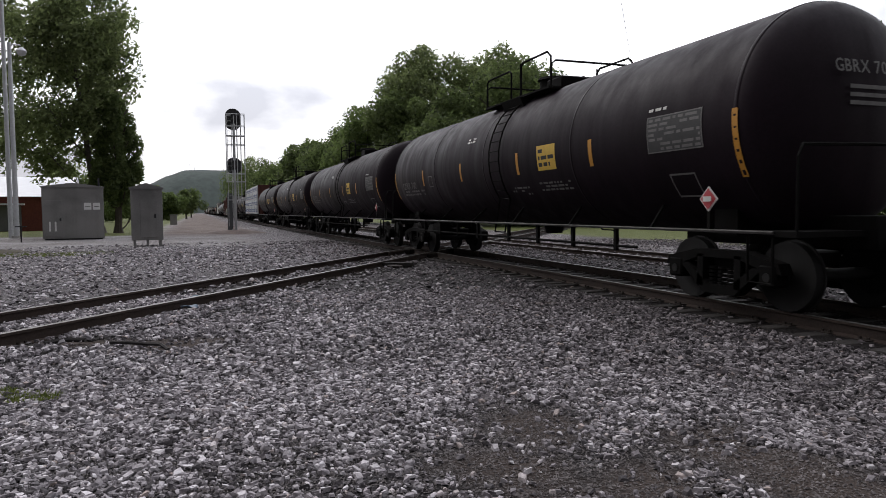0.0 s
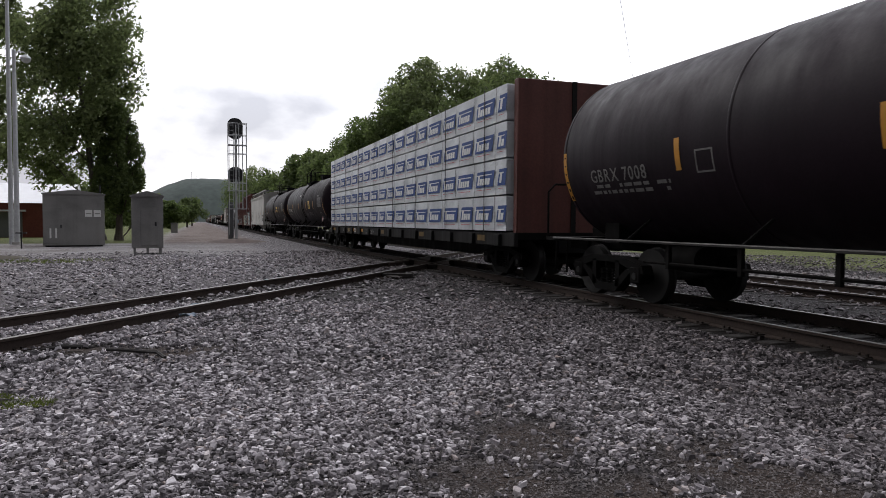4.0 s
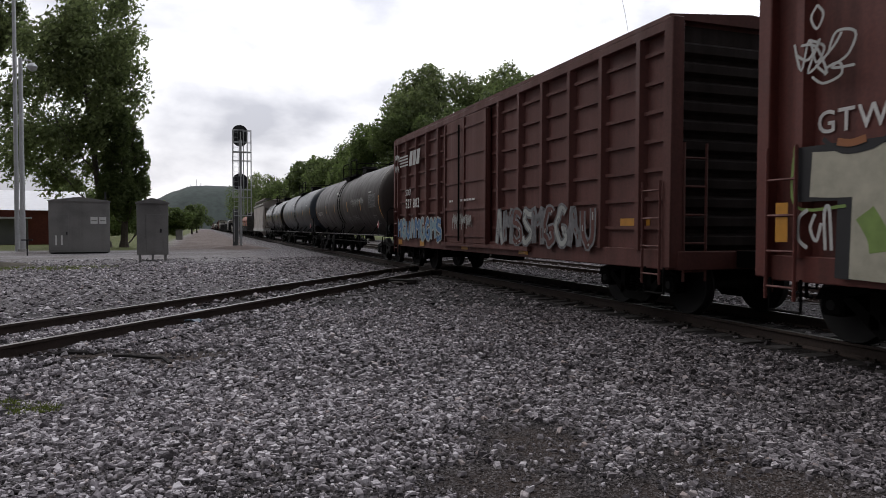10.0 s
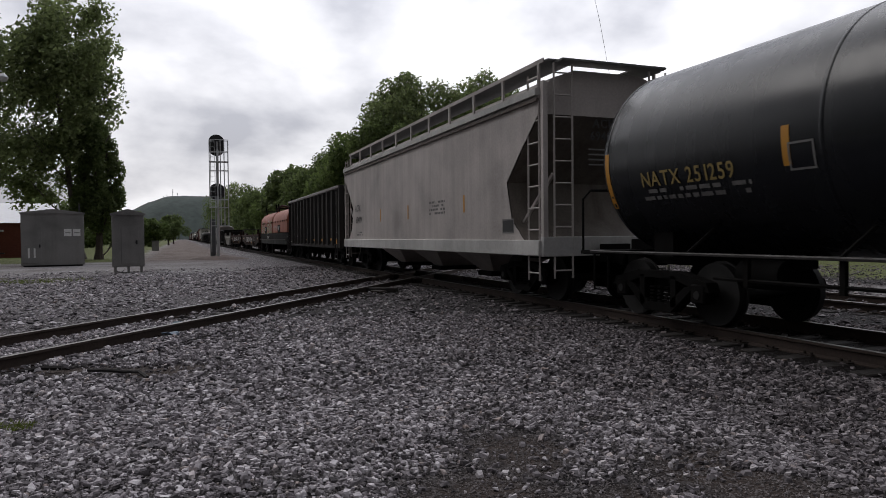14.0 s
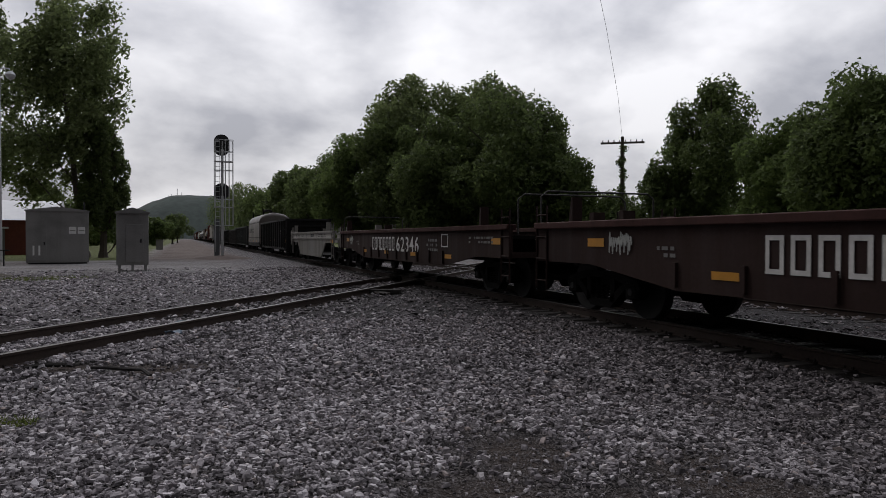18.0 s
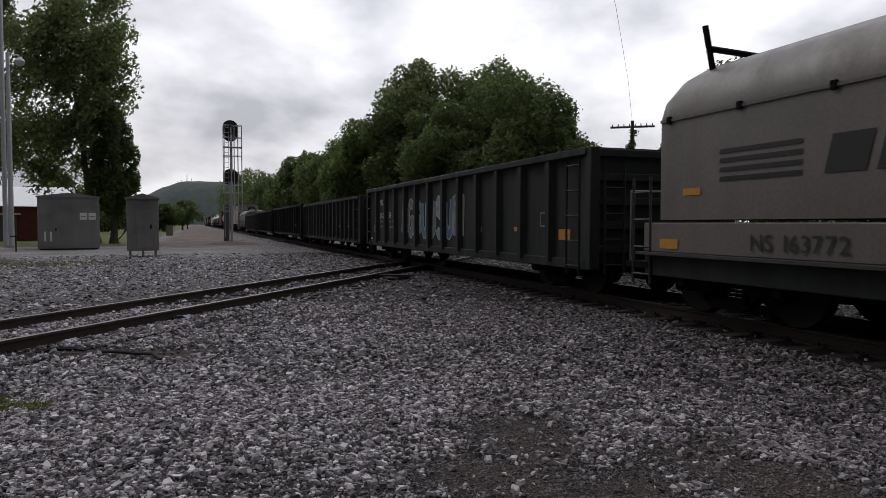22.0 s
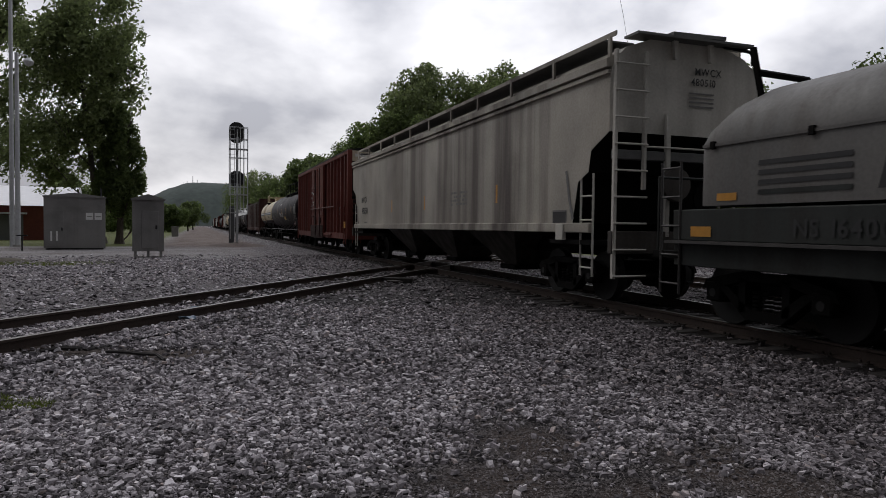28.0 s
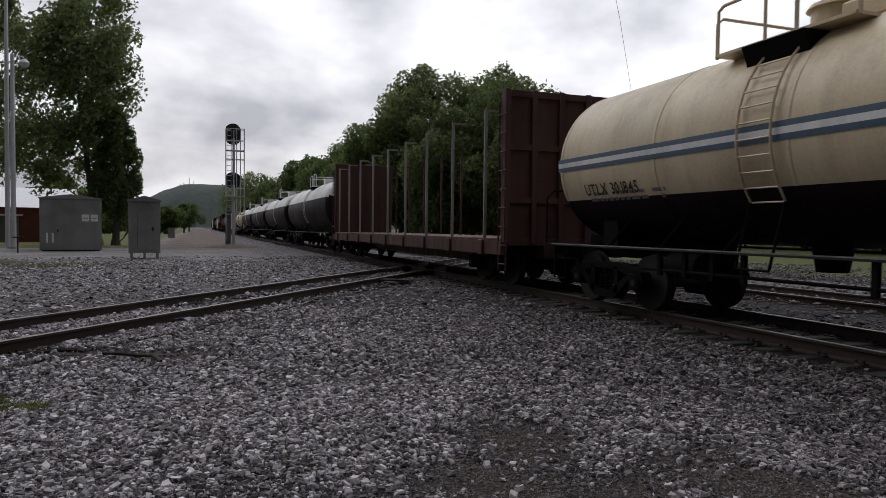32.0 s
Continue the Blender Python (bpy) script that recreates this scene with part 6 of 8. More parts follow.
def lumber_car(L, label):
    car = thing("lumber_car", label, "flat car")
    running_gear(car, L)
    e = L / 2 - 0.95
    yellow = paint("yellow_deck_paint", (0.22, 0.13, 0.025), 0.65, 0.6, (0.05, 0.04, 0.03), 0.7)
    part("deck", M().box(-1.4, 1.4, -e, e, 0.95, 1.12, 0.015), soot_black, car)
    for q in (-1, 1):
        part("side_sill", M().box(q * 1.42 - 0.05, q * 1.42 + 0.05, -e, e, 0.80, 1.12, 0.015), gon_black, car)
        for k in range(14):
            y = -e + 0.8 + (2 * e - 1.6) * k / 13
            part("stake_pocket", M().box(q * 1.5 - 0.05, q * 1.5 + 0.05, y - 0.12, y + 0.12, 0.80, 1.08, 0.015), gon_black, car)
            if k % 3 == 1:
                patch(car, "reflector", y - 0.75, y - 0.3, 0.90, 1.04, yellow, flat_side(-1.47))
    part("centre_sill", M().prism([(-e, 0.66), (-e + 3, 0.66), (-e + 5, 0.42), (e - 5, 0.42), (e - 3, 0.66), (e, 0.66), (e, 0.98), (-e, 0.98)], "x", -0.35, 0.35), gon_black, car)
    for s in (-1, 1):
        part("bulkhead", M().box(-1.4, 1.4, s * (e - 0.12) - 0.1, s * (e - 0.12) + 0.1, 1.1, 4.5, 0.02), box_sign, car)
    part("centre_beam", M().box(-0.06, 0.06, -e, e, 1.0, 4.5), gon_black, car)
    wrap = MATS.get("lumber_wrap") or wrap_material()
    z, le = 1.15, e - 0.35
    rnd = random.Random(4)
    for tier in range(4):
        h = 0.83
        y = le
        k = 0
        off = rnd.uniform(0, 0.9)
        lens = [3.66, 3.66, 4.9, 3.66, 2.44, 3.66] if tier % 2 else [2.44, 4.9, 3.66, 3.66, 4.9, 2.44]
        while y > -le + 0.3:
            w = min(lens[k % 6], y + le)
            for q in (-1, 1):
                b = part("lumber_pack", wrapped(w - 0.03, h - 0.04, rnd.randrange(999)), wrap, car, "lumber bundle in printed white wrap", at=pose(q * 0.76, y - w / 2, z, 0, 0, 0 if q < 0 else 180))
                if q < 0:
                    a = 0.08
                    while a < w - 0.45:
                        lw = min(1.14, w - a - 0.04)
                        y1 = w / 2 - a
                        surf = flat_side(-0.757)
                        zz = 0.2
                        patch(b, "print", y1 - lw, y1 - 0.1, zz, zz + 0.375, navy_mark, surf, 0.28, 0.007)
                        patch(b, "print_line", y1 - lw + 0.05, y1 - 0.16, zz + 0.275, zz + 0.30, white_wrap, surf, 0.28, 0.010)
                        c = y1 - 0.2
                        for j, bw in enumerate((0.12, 0.14, 0.11, 0.135, 0.15)):
                            if c - bw < y1 - lw + 0.04:
                                break
                            patch(b, "print_block", c - bw, c, zz + 0.055, zz + (0.21 if j else 0.275), white_wrap, surf, 0.25, 0.010)
                            c -= bw + 0.022
                        patch(b, "print_text", y1 - lw + 0.1, y1 - 0.15, 0.13, 0.142, red_mark, surf, 0, 0.008)
                        patch(b, "wrap_strap", y1 - 0.03, y1 - 0.01, 0.0, h - 0.04, dim_mark, surf, 0, 0.012)
                        a += 1.30
            y -= w
            k += 1
        z += h
    for k in range(8):
        y = -le + 1.2 + (2 * le - 2.4) * k / 7
        part("strap", M().box(-1.545, -1.535, y - 0.012, y + 0.012, 1.10, z), rail_dark, car)
    sill = flat_side(-1.475)
    lettering(car, "SMW", 6.63, 0.88, 0.17, gold_mark, sill, 1.0)
    lettering(car, "735", 5.26, 0.88, 0.18, white_mark, sill, 1.05)
    lettering(car, "536", 4.38, 0.88, 0.18, white_mark, sill, 1.1)
    for y0, y1 in ((10.0, 10.4), (8.6, 8.98), (5.31, 5.56), (3.56, 3.84)):
        patch(car, "reflector", y0, y1, 0.92, 1.04, yellow_mark, sill)
    stencil(car, 7.25, 8.0, 0.88, 1.02, 2, dim_mark, sill, 6)
    stencil(car, 1.6, 3.0, 0.85, 1.04, 3, dim_mark, flat_side(-1.47), 4)
    return car, flat_side(-1.5), e


def wrap_material():
    m = paint("lumber_wrap", (0.74, 0.775, 0.81), 0.3, 0.3, (0.46, 0.50, 0.50), 0.35, band=1.6)
    n, l, b = m.node_tree.nodes, m.node_tree.links, m.node_tree.nodes["Principled BSDF"]
    slant = n.new("ShaderNodeMapping")
    slant.inputs["Rotation"].default_value = (radians(35), 0, 0)
    slant.inputs["Scale"].default_value = (1.0, 0.8, 1.5)
    l.new(mapping(n, l, (1, 1, 1)), slant.inputs[0])
    folds = noise_at(n, l, slant.outputs[0], 2.2, 3, 0.5)
    bump(n, l, b, folds, 0.55, 0.10)
    return m


def wrapped(w, h, seed):
    """A bundle in wrinkled plastic wrap."""
    rnd = random.Random(seed)
    m = M()
    ny, nz = max(4, int(w / 0.3)), 5
    pts = []
    for i in range(nz + 1):
        for j in range(ny + 1):
            y, z = -w / 2 + w * j / ny, h * i / nz
            edge = i in (0, nz) or j in (0, ny)
            pts.append((-0.745 + (0.0 if edge else rnd.uniform(-0.011, 0.006)), y, z))
    fs = [(i * (ny + 1) + j, i * (ny + 1) + j + 1, (i + 1) * (ny + 1) + j + 1, (i + 1) * (ny + 1) + j) for i in range(nz) for j in range(ny)]
    m.add(pts, fs)
    m.box(-0.744, 0.70, -w / 2, w / 2, 0.0, h, 0.02)
    return m


def stake_car(L, label):
    car = thing("bulkhead_flat_car", label, "flat car")
    running_gear(car, L)
    e = L / 2 - 0.6
    part("deck", M().box(-1.45, 1.45, -e, e, 0.95, 1.12, 0.015), flat_brown, car)
    for q in (-1, 1):
        part("side_sill", M().prism([(-e, 0.75), (e, 0.75), (e, 1.05), (-e, 1.05)], "x", q * 1.46 - 0.05, q * 1.46 + 0.05), flat_brown, car)
        for k in range(9):
            y = -e + 1.1 + (2 * e - 2.2) * k / 8
            part("stake", M().box(q * 1.43 - 0.035, q * 1.43 + 0.035, y - 0.028, y + 0.028, 1.0, 4.2, 0.008).box(q * 1.25 - 0.2, q * 1.25 + 0.2, y - 0.02, y + 0.02, 4.15, 4.2), stake_steel if q < 0 else flat_brown, car)
            part("stake_pocket", M().box(q * 1.53 - 0.04, q * 1.53 + 0.04, y - 0.14, y + 0.14, 0.72, 1.08, 0.015), flat_brown, car)
    for s in (-1, 1):
        b = part("bulkhead", M().box(-1.45, 1.45, s * (e - 0.1) - 0.06, s * (e - 0.1) + 0.06, 1.0, 4.5, 0.015), flat_brown, car)
        for x in (-1.38, -0.7, 0, 0.7, 1.38):
            part("bulkhead_post", M().box(x - 0.07, x + 0.07, s * (e - 0.1) + s * 0.06 - 0.1, s * (e - 0.1) + s * 0.06 + 0.1, 1.0, 4.5, 0.015), flat_brown, b)
        for z in (2.0, 3.2, 4.4):
            part("bulkhead_beam", M().box(-1.4, 1.4, s * (e - 0.02) - 0.06, s * (e - 0.02) + 0.06, z - 0.07, z + 0.07), flat_brown, b)
        upright_ladder(car, -1.5, s * (e + 0.05), 0.4, 4.2, flat_brown, 0.4)
    part("centre_sill", M().prism([(-e, 0.66), (-e + 3, 0.66), (-e + 5, 0.42), (e - 5, 0.42), (e - 3, 0.66), (e, 0.66), (e, 0.95), (-e, 0.95)], "x", -0.4, 0.4), flat_brown, car)
    return car, flat_side(-1.515), e


grey_walk = plain("walkway_grating", (0.12, 0.12, 0.118), 0.6, 0.4, 40, 0.3, 0.4)
white_wrap = plain("wrap_white", (0.70, 0.71, 0.72), 0.5, 0, 8, 0.06, 0.05)
spray_white = plain("spray_white", (0.50, 0.50, 0.48), 0.7, 0, 6, 0.18, 0.05)
spray_blue = plain("spray_blue", (0.07, 0.16, 0.30), 0.7, 0, 6, 0.25, 0.05)
spray_cream = plain("spray_cream", (0.44, 0.42, 0.33), 0.7, 0, 6, 0.2, 0.05)
spray_faint = plain("spray_faint", (0.16, 0.16, 0.165), 0.7, 0, 9, 0.5, 0.05)
spray_teal = plain("spray_teal", (0.20, 0.30, 0.34), 0.7, 0, 6, 0.2, 0.05)
spray_black = plain("spray_black", (0.018, 0.018, 0.02), 0.7, 0, 6, 0.2, 0.05)
spray_orange = plain("spray_orange", (0.33, 0.13, 0.05), 0.7, 0, 6, 0.2, 0.05)
spray_green = plain("spray_green", (0.20, 0.30, 0.08), 0.7, 0, 6, 0.2, 0.05)
spray_pale = plain("spray_pale", (0.34, 0.35, 0.33), 0.7, 0, 6, 0.25, 0.05)

CONSIST = []


def couple(made, u0, u1):
    car = made[0]
    car["group"] = "cars of the freight train"
    CONSIST.append((car, 0.99 * (u0 + u1) / 2))


def span(u0, u1):
    return 0.99 * (u1 - u0)


# the train, in order, by the metres at which each car begins and ends
def add_tanks():
    ends = [5.65, 24.4, 43.7, 63.0, 82.0]
    for k, t in enumerate(("GBRX 700", "GBRX 7008", "GBRX 700827", "GBRX 7008")):
        a, b = ends[k], ends[k + 1]
        couple(tank_car(span(a, b), "black weathered tank car with yellow reflectors", [tank_black], t, dim_mark), a, b)
    couple(lumber_car(span(82.0, 106.4), "flat car stacked with lumber in printed white wrap"), 82.0, 106.4)
    couple(tank_car(span(106.25, 125.1), "black weathered tank car with yellow reflectors", [tank_black], "CBTX 716322", white_mark), 106.25, 125.1)
    couple(tank_car(span(125.1, 144.0), "black weathered tank car with yellow reflectors", [tank_black], "CBTX 700913", white_mark), 125.1, 144.0)


def add_middle():
    c = covered_hopper(span(144.0, 164.2), "clean pale grey covered hopper car with round eaves", hop_white, "DOWX", "21941", black_mark, 4.5, end_mat=paint("brown_slope_paint", (0.085, 0.066, 0.056), 0.75, 0.5, (0.03, 0.024, 0.02), 0.5))
    scrawl(c[0], -4.6, -1.7, 1.25, 2.1, c[1], black_mark, 3, 6, "thin black graffiti scrawl")
    patch(c[0], "data_panel", -8.0, -6.7, 1.88, 1.99, black_mark, c[1])
    couple(c, 143.8, 164.0)
    L = span(164.1, 181.7)
    e = 7.9
    c = box_car(L, "tall brown box car with white and black graffiti", box_brown, 5.1, [-e + 0.85 + 1.11 * k for k in range(14)], (-1.8, 1.7), True, box_brown, e=7.9)
    mural(c[0], -5.75, -1.95, 0.76, 2.7, flat_side(-1.545), spray_white, [spray_white, spray_pale, sign_yellow], 8, 4, halo=spray_teal)
    mural(c[0], -1.7, 1.6, 0.97, 2.3, flat_side(-1.6), spray_pale, [sign_yellow, spray_white, spray_teal], 12, 4, halo=spray_pale)
    mural(c[0], 1.9, e - 1.75, 0.76, 2.35, flat_side(-1.545), spray_cream, [spray_white, spray_green, spray_teal], 15, 3)
    # the last letter of the piece: a cream T with a black shadow, beside a small white tag
    b, s4 = e - 0.66, flat_side(-1.548)
    for name, out, mat, pts, w in (
            ("shadow", 0.0, spray_black, [(b + 0.13, 1.95), (b - 1.1, 1.95)], 0.62), ("shadow", 0.001, spray_black, [(b - 0.5, 1.9), (b - 0.47, 0.8)], 0.2),
            ("fill", 0.004, spray_cream, [(b - 0.05, 1.94), (b - 0.5, 1.92), (b - 1.08, 1.96)], 0.5), ("fill", 0.005, spray_cream, [(b - 0.8, 1.9), (b - 0.77, 0.8)], 0.44),
            ("accent", 0.007, spray_green, [(b - 0.72, 1.5), (b - 0.86, 1.28), (b - 0.9, 1.1)], 0.24), ("accent", 0.007, spray_orange, [(b - 0.38, 2.27), (b - 0.55, 2.24), (b - 0.72, 2.27)], 0.08),
            ("rim", 0.008, spray_black, [(b - 0.2, 2.32), (b - 0.45, 2.16), (b - 0.8, 2.18), (b - 1.05, 2.32)], 0.05), ("rim", 0.009, spray_green, [(b + 0.17, 2.28), (b + 0.16, 1.6), (b - 0.5, 1.58)], 0.035),
            ("tag", 0.01, spray_white, [(b - 0.02, 1.55), (b + 0.1, 1.45), (b + 0.1, 1.22), (b - 0.02, 1.12)], 0.045), ("tag", 0.011, spray_white, [(b - 0.12, 1.5), (b - 0.06, 1.34), (b - 0.14, 1.2), (b - 0.2, 1.4)], 0.04), ("tag", 0.012, spray_white, [(b - 0.26, 1.1), (b - 0.24, 1.5), (b - 0.3, 1.56), (b - 0.34, 1.1)], 0.04)):
        v, f = brush(rounded(pts), w, s4, out)
        part("graffiti", sheet("graffiti", v, f, mat), None, c[0], "white sprayed tag" if name == "tag" else "cream graffiti letter with a black shadow")
    patch(c[0], "reflector", b + 0.24, b + 0.42, 1.18, 1.64, yellow_mark, flat_side(-1.57))
    mural(c[0], -6.97, -5.86, 0.8, 2.2, flat_side(-1.545), spray_teal, [spray_white], 19, 2, "teal graffiti block with black squiggles")
    for k in range(3):
        v, f = brush(rounded([(-3.9 - 0.17 * k, 2.9), (-3.86 - 0.19 * k, 3.1 + 0.1 * (k % 2)), (-3.98 - 0.17 * k, 3.2), (-4.0 - 0.15 * k, 3.0)]), 0.05, flat_side(-1.56), 0.0)
        part("graffiti", sheet("graffiti", v, f, spray_white), None, c[0], "white sprayed tag")
    patch(c[0], "reflector", -e + 0.32, -e + 0.54, 1.18, 1.66, yellow_mark, flat_side(-1.57))
    for k in range(2):
        patch(c[0], "stencil", 0.1 + 0.35 * k, 0.2 + 0.35 * k, 3.7, 4.2, white_mark, flat_side(-1.6))
    v, f = brush([(0.65, 3.5), (0.5, 3.3), (0.3, 3.22), (0.05, 3.28), (-0.1, 3.55)], 0.09, flat_side(-1.6), 0.0)
    part("graffiti", sheet("graffiti", v, f, spray_white), None, c[0], "white painted smile on the door")
    stencil(c[0], -0.9, 1.1, 2.45, 3.0, 4, dim_mark, flat_side(-1.6), 5)
    v, f = brush(rounded([(-7.2, 3.5), (-7.32, 3.6), (-7.45, 3.58), (-7.55, 3.48)]), 0.05, flat_side(-1.57), 0.0)
    part("graffiti", sheet("graffiti", v, f, spray_white), None, c[0], "white sprayed curl")
    for k in range(2):
        patch(c[0], "stencil", -e + 0.46 + 0.12 * k, -e + 0.53 + 0.12 * k, 3.8, 4.1, white_mark, flat_side(-1.57))
    for k, loop in enumerate(([(0.3, 3.78), (0.22, 3.66), (0.3, 3.52), (0.38, 3.66), (0.3, 3.78)], [(0.0, 3.42), (0.1, 3.1), (0.2, 3.42), (0.3, 3.15), (0.4, 3.3), (0.2, 3.42)], [(0.45, 3.2), (0.55, 3.42), (0.78, 3.36), (0.7, 3.15), (0.5, 3.05), (0.78, 3.02)], [(0.25, 3.0), (0.4, 2.9), (0.62, 2.95), (0.6, 3.08), (0.45, 3.06), (0.42, 2.98)], [(0.02, 3.3), (0.2, 3.2), (0.35, 3.4), (0.2, 3.05), (0.5, 3.25), (0.62, 3.4)], [(0.1, 3.38), (0.3, 3.32), (0.45, 3.0), (0.3, 3.12)])):
        v, f = brush(rounded([(e - 0.45 - a, z + 0.03) for a, z in loop]), 0.03, flat_side(-1.55), 0.002 * k)
        part("graffiti", sheet("graffiti", v, f, spray_white), None, c[0], "white looped tag")
    for word, y in (("GTW", e - 0.67), ("406", e - 1.78), ("304", e - 2.89)):
        lettering(c[0], word, y, 2.4, 0.25, white_mark, c[1], 0.95, 1.6)
    couple(c, 164.1, 181.7)
    L = span(181.7, 199.1)
    e = 7.6
    c = box_car(L, "oxide red box car with panelled sides and blue graffiti", box_sign, 4.55, [-e + 0.75 + 1.085 * k for k in range(14)], (-0.9, 2.1), False, None, True, 7.6)
    s2 = flat_side(-1.56)
    for k in range(4):
        patch(c[0], "logo_bar", e - 1.75, e - 0.75, 3.42 + 0.1 * k, 3.47 + 0.1 * k, spray_white, s2, 0.3)
    for k in range(3):
        patch(c[0], "logo_block", e - 2.2 - 0.4 * k, e - 1.88 - 0.4 * k, 3.38, 3.85, spray_white, s2, 0.25)
    lettering(c[0], "527 803", e - 1.5, 2.0, 0.3, white_mark, s2, 1.0, 1.2)
    graffiti(c[0], 2.4, e - 0.5, 0.98, 1.62, s2, [spray_blue, spray_teal], spray_pale, 31, 9, None, 0.13)
    scrawl(c[0], e - 0.75, e - 0.15, 3.62, 3.9, s2, spray_white, 33, 4)
    scrawl(c[0], e - 0.7, e - 0.2, 3.25, 3.52, s2, spray_white, 35, 3)
    lettering(c[0], "SOU", e - 1.5, 2.42, 0.2, white_mark, s2, 1.0, 1.5)
    graffiti(c[0], -e + 1.9, -e + 6.2, 0.98, 1.75, s2, [spray_pale, spray_faint, box_sign], spray_faint, 34, 9, None, 0.1)
    stencil(c[0], -0.2, 1.9, 2.02, 2.12, 1, white_mark, flat_side(-1.6), 6)
    graffiti(c[0], 0.0, 1.4, 1.3, 1.75, flat_side(-1.6), [spray_pale], box_sign, 36, 4, None, 0.05)
    patch(c[0], "reflector", -e + 0.55, -e + 1.35, 1.36, 1.5, yellow_mark, c[1])
    for y in (e - 0.9, e - 3.4, 0.5, -3.0):
        patch(c[0], "reflector", y, y + 0.45, 0.78, 0.94, yellow_mark, flat_side(-1.51))
    couple(c, 181.7, 199.1)
    c = tank_car(span(199.1, 217.77), "brownish black insulated tank car with white graffiti", [tank_brown], "CRGX 7764", white_mark, sign=False, yp=0.3, rear=4.3)
    graffiti(c[0], -5.2, -2.6, 2.3, 2.7, c[1], [spray_pale], tank_brown, 41, 6, None, 0.07, "thin white graffiti on the tank side")
    couple(c, 199.1, 217.77)
    couple(tank_car(span(217.77, 236.33), "slate black tank car with a dulled finish", [tank_blue], "CRGX 7468", faded_mark, sign=False, rear=4.2), 217.77, 236.33)
    couple(tank_car(span(236.33, 254.6), "glossy black tank car with gold lettering", [tank_gloss], "NATX 251259", gold_mark, R=1.52, zc=2.5, sign=False, rear=4.2), 236.33, 254.6)
    couple(covered_hopper(span(254.6, 272.9), "clean grey covered hopper car with a white sill", hop_grey, "ACFX", "69409", black_mark, 4.56, over=0.83, cuts=((1.22, 0.6), (1.62, 1.15), (2.48, 1.4), (3.66, 0.0)), zcut=3.66, end_mat=paint("dusty_slope_paint", (0.15, 0.13, 0.11), 0.7, 0.4, (0.07, 0.055, 0.045), 0.5), sill_mat=hop_white), 254.6, 272.9)
    couple(gondola(span(272.9, 288.9), "high-sided dark ribbed gondola car with a pale top edge", gon_grey, 3.6, 12, (), None, 0.95, seed=4, chord_mat=coil_grey), 272.9, 288.9)
    L = span(288.9, 306.2)
    c = coil_car(L, "rusty orange coil car under two rounded hoods", coil_orange, 2.5, 3.45, 1.66, soot_black, True)
    s = c[1]
    for y in (L / 4, -L / 4 + 0.6):
        patch(c[0], "name_panel", y - 0.7, y + 0.7, 1.7, 2.22, soot_black, s)
        lettering(c[0], "GRW", y + 0.4, 1.87, 0.26, white_mark, flat_side(-1.46), 0.85)
    graffiti(c[0], 5.05, 7.3, 1.71, 2.62, s, [coil_orange], spray_white, 51, 4, spray_green, 0.16, "green and orange graffiti with white outlines")
    graffiti(c[0], 0.5, 3.5, 1.71, 2.62, s, [coil_orange], spray_white, 53, 4, spray_green, 0.2, "green and orange graffiti with white outlines")
    graffiti(c[0], -3.2, -0.8, 1.8, 2.3, s, [spray_pale], coil_orange, 55, 4, None, 0.05)
    lettering(c[0], "GRW 7108", 3.56, 1.26, 0.2, white_mark, flat_side(-1.455), 0.95, 1.1)
    couple(c, 288.9, 306.2)


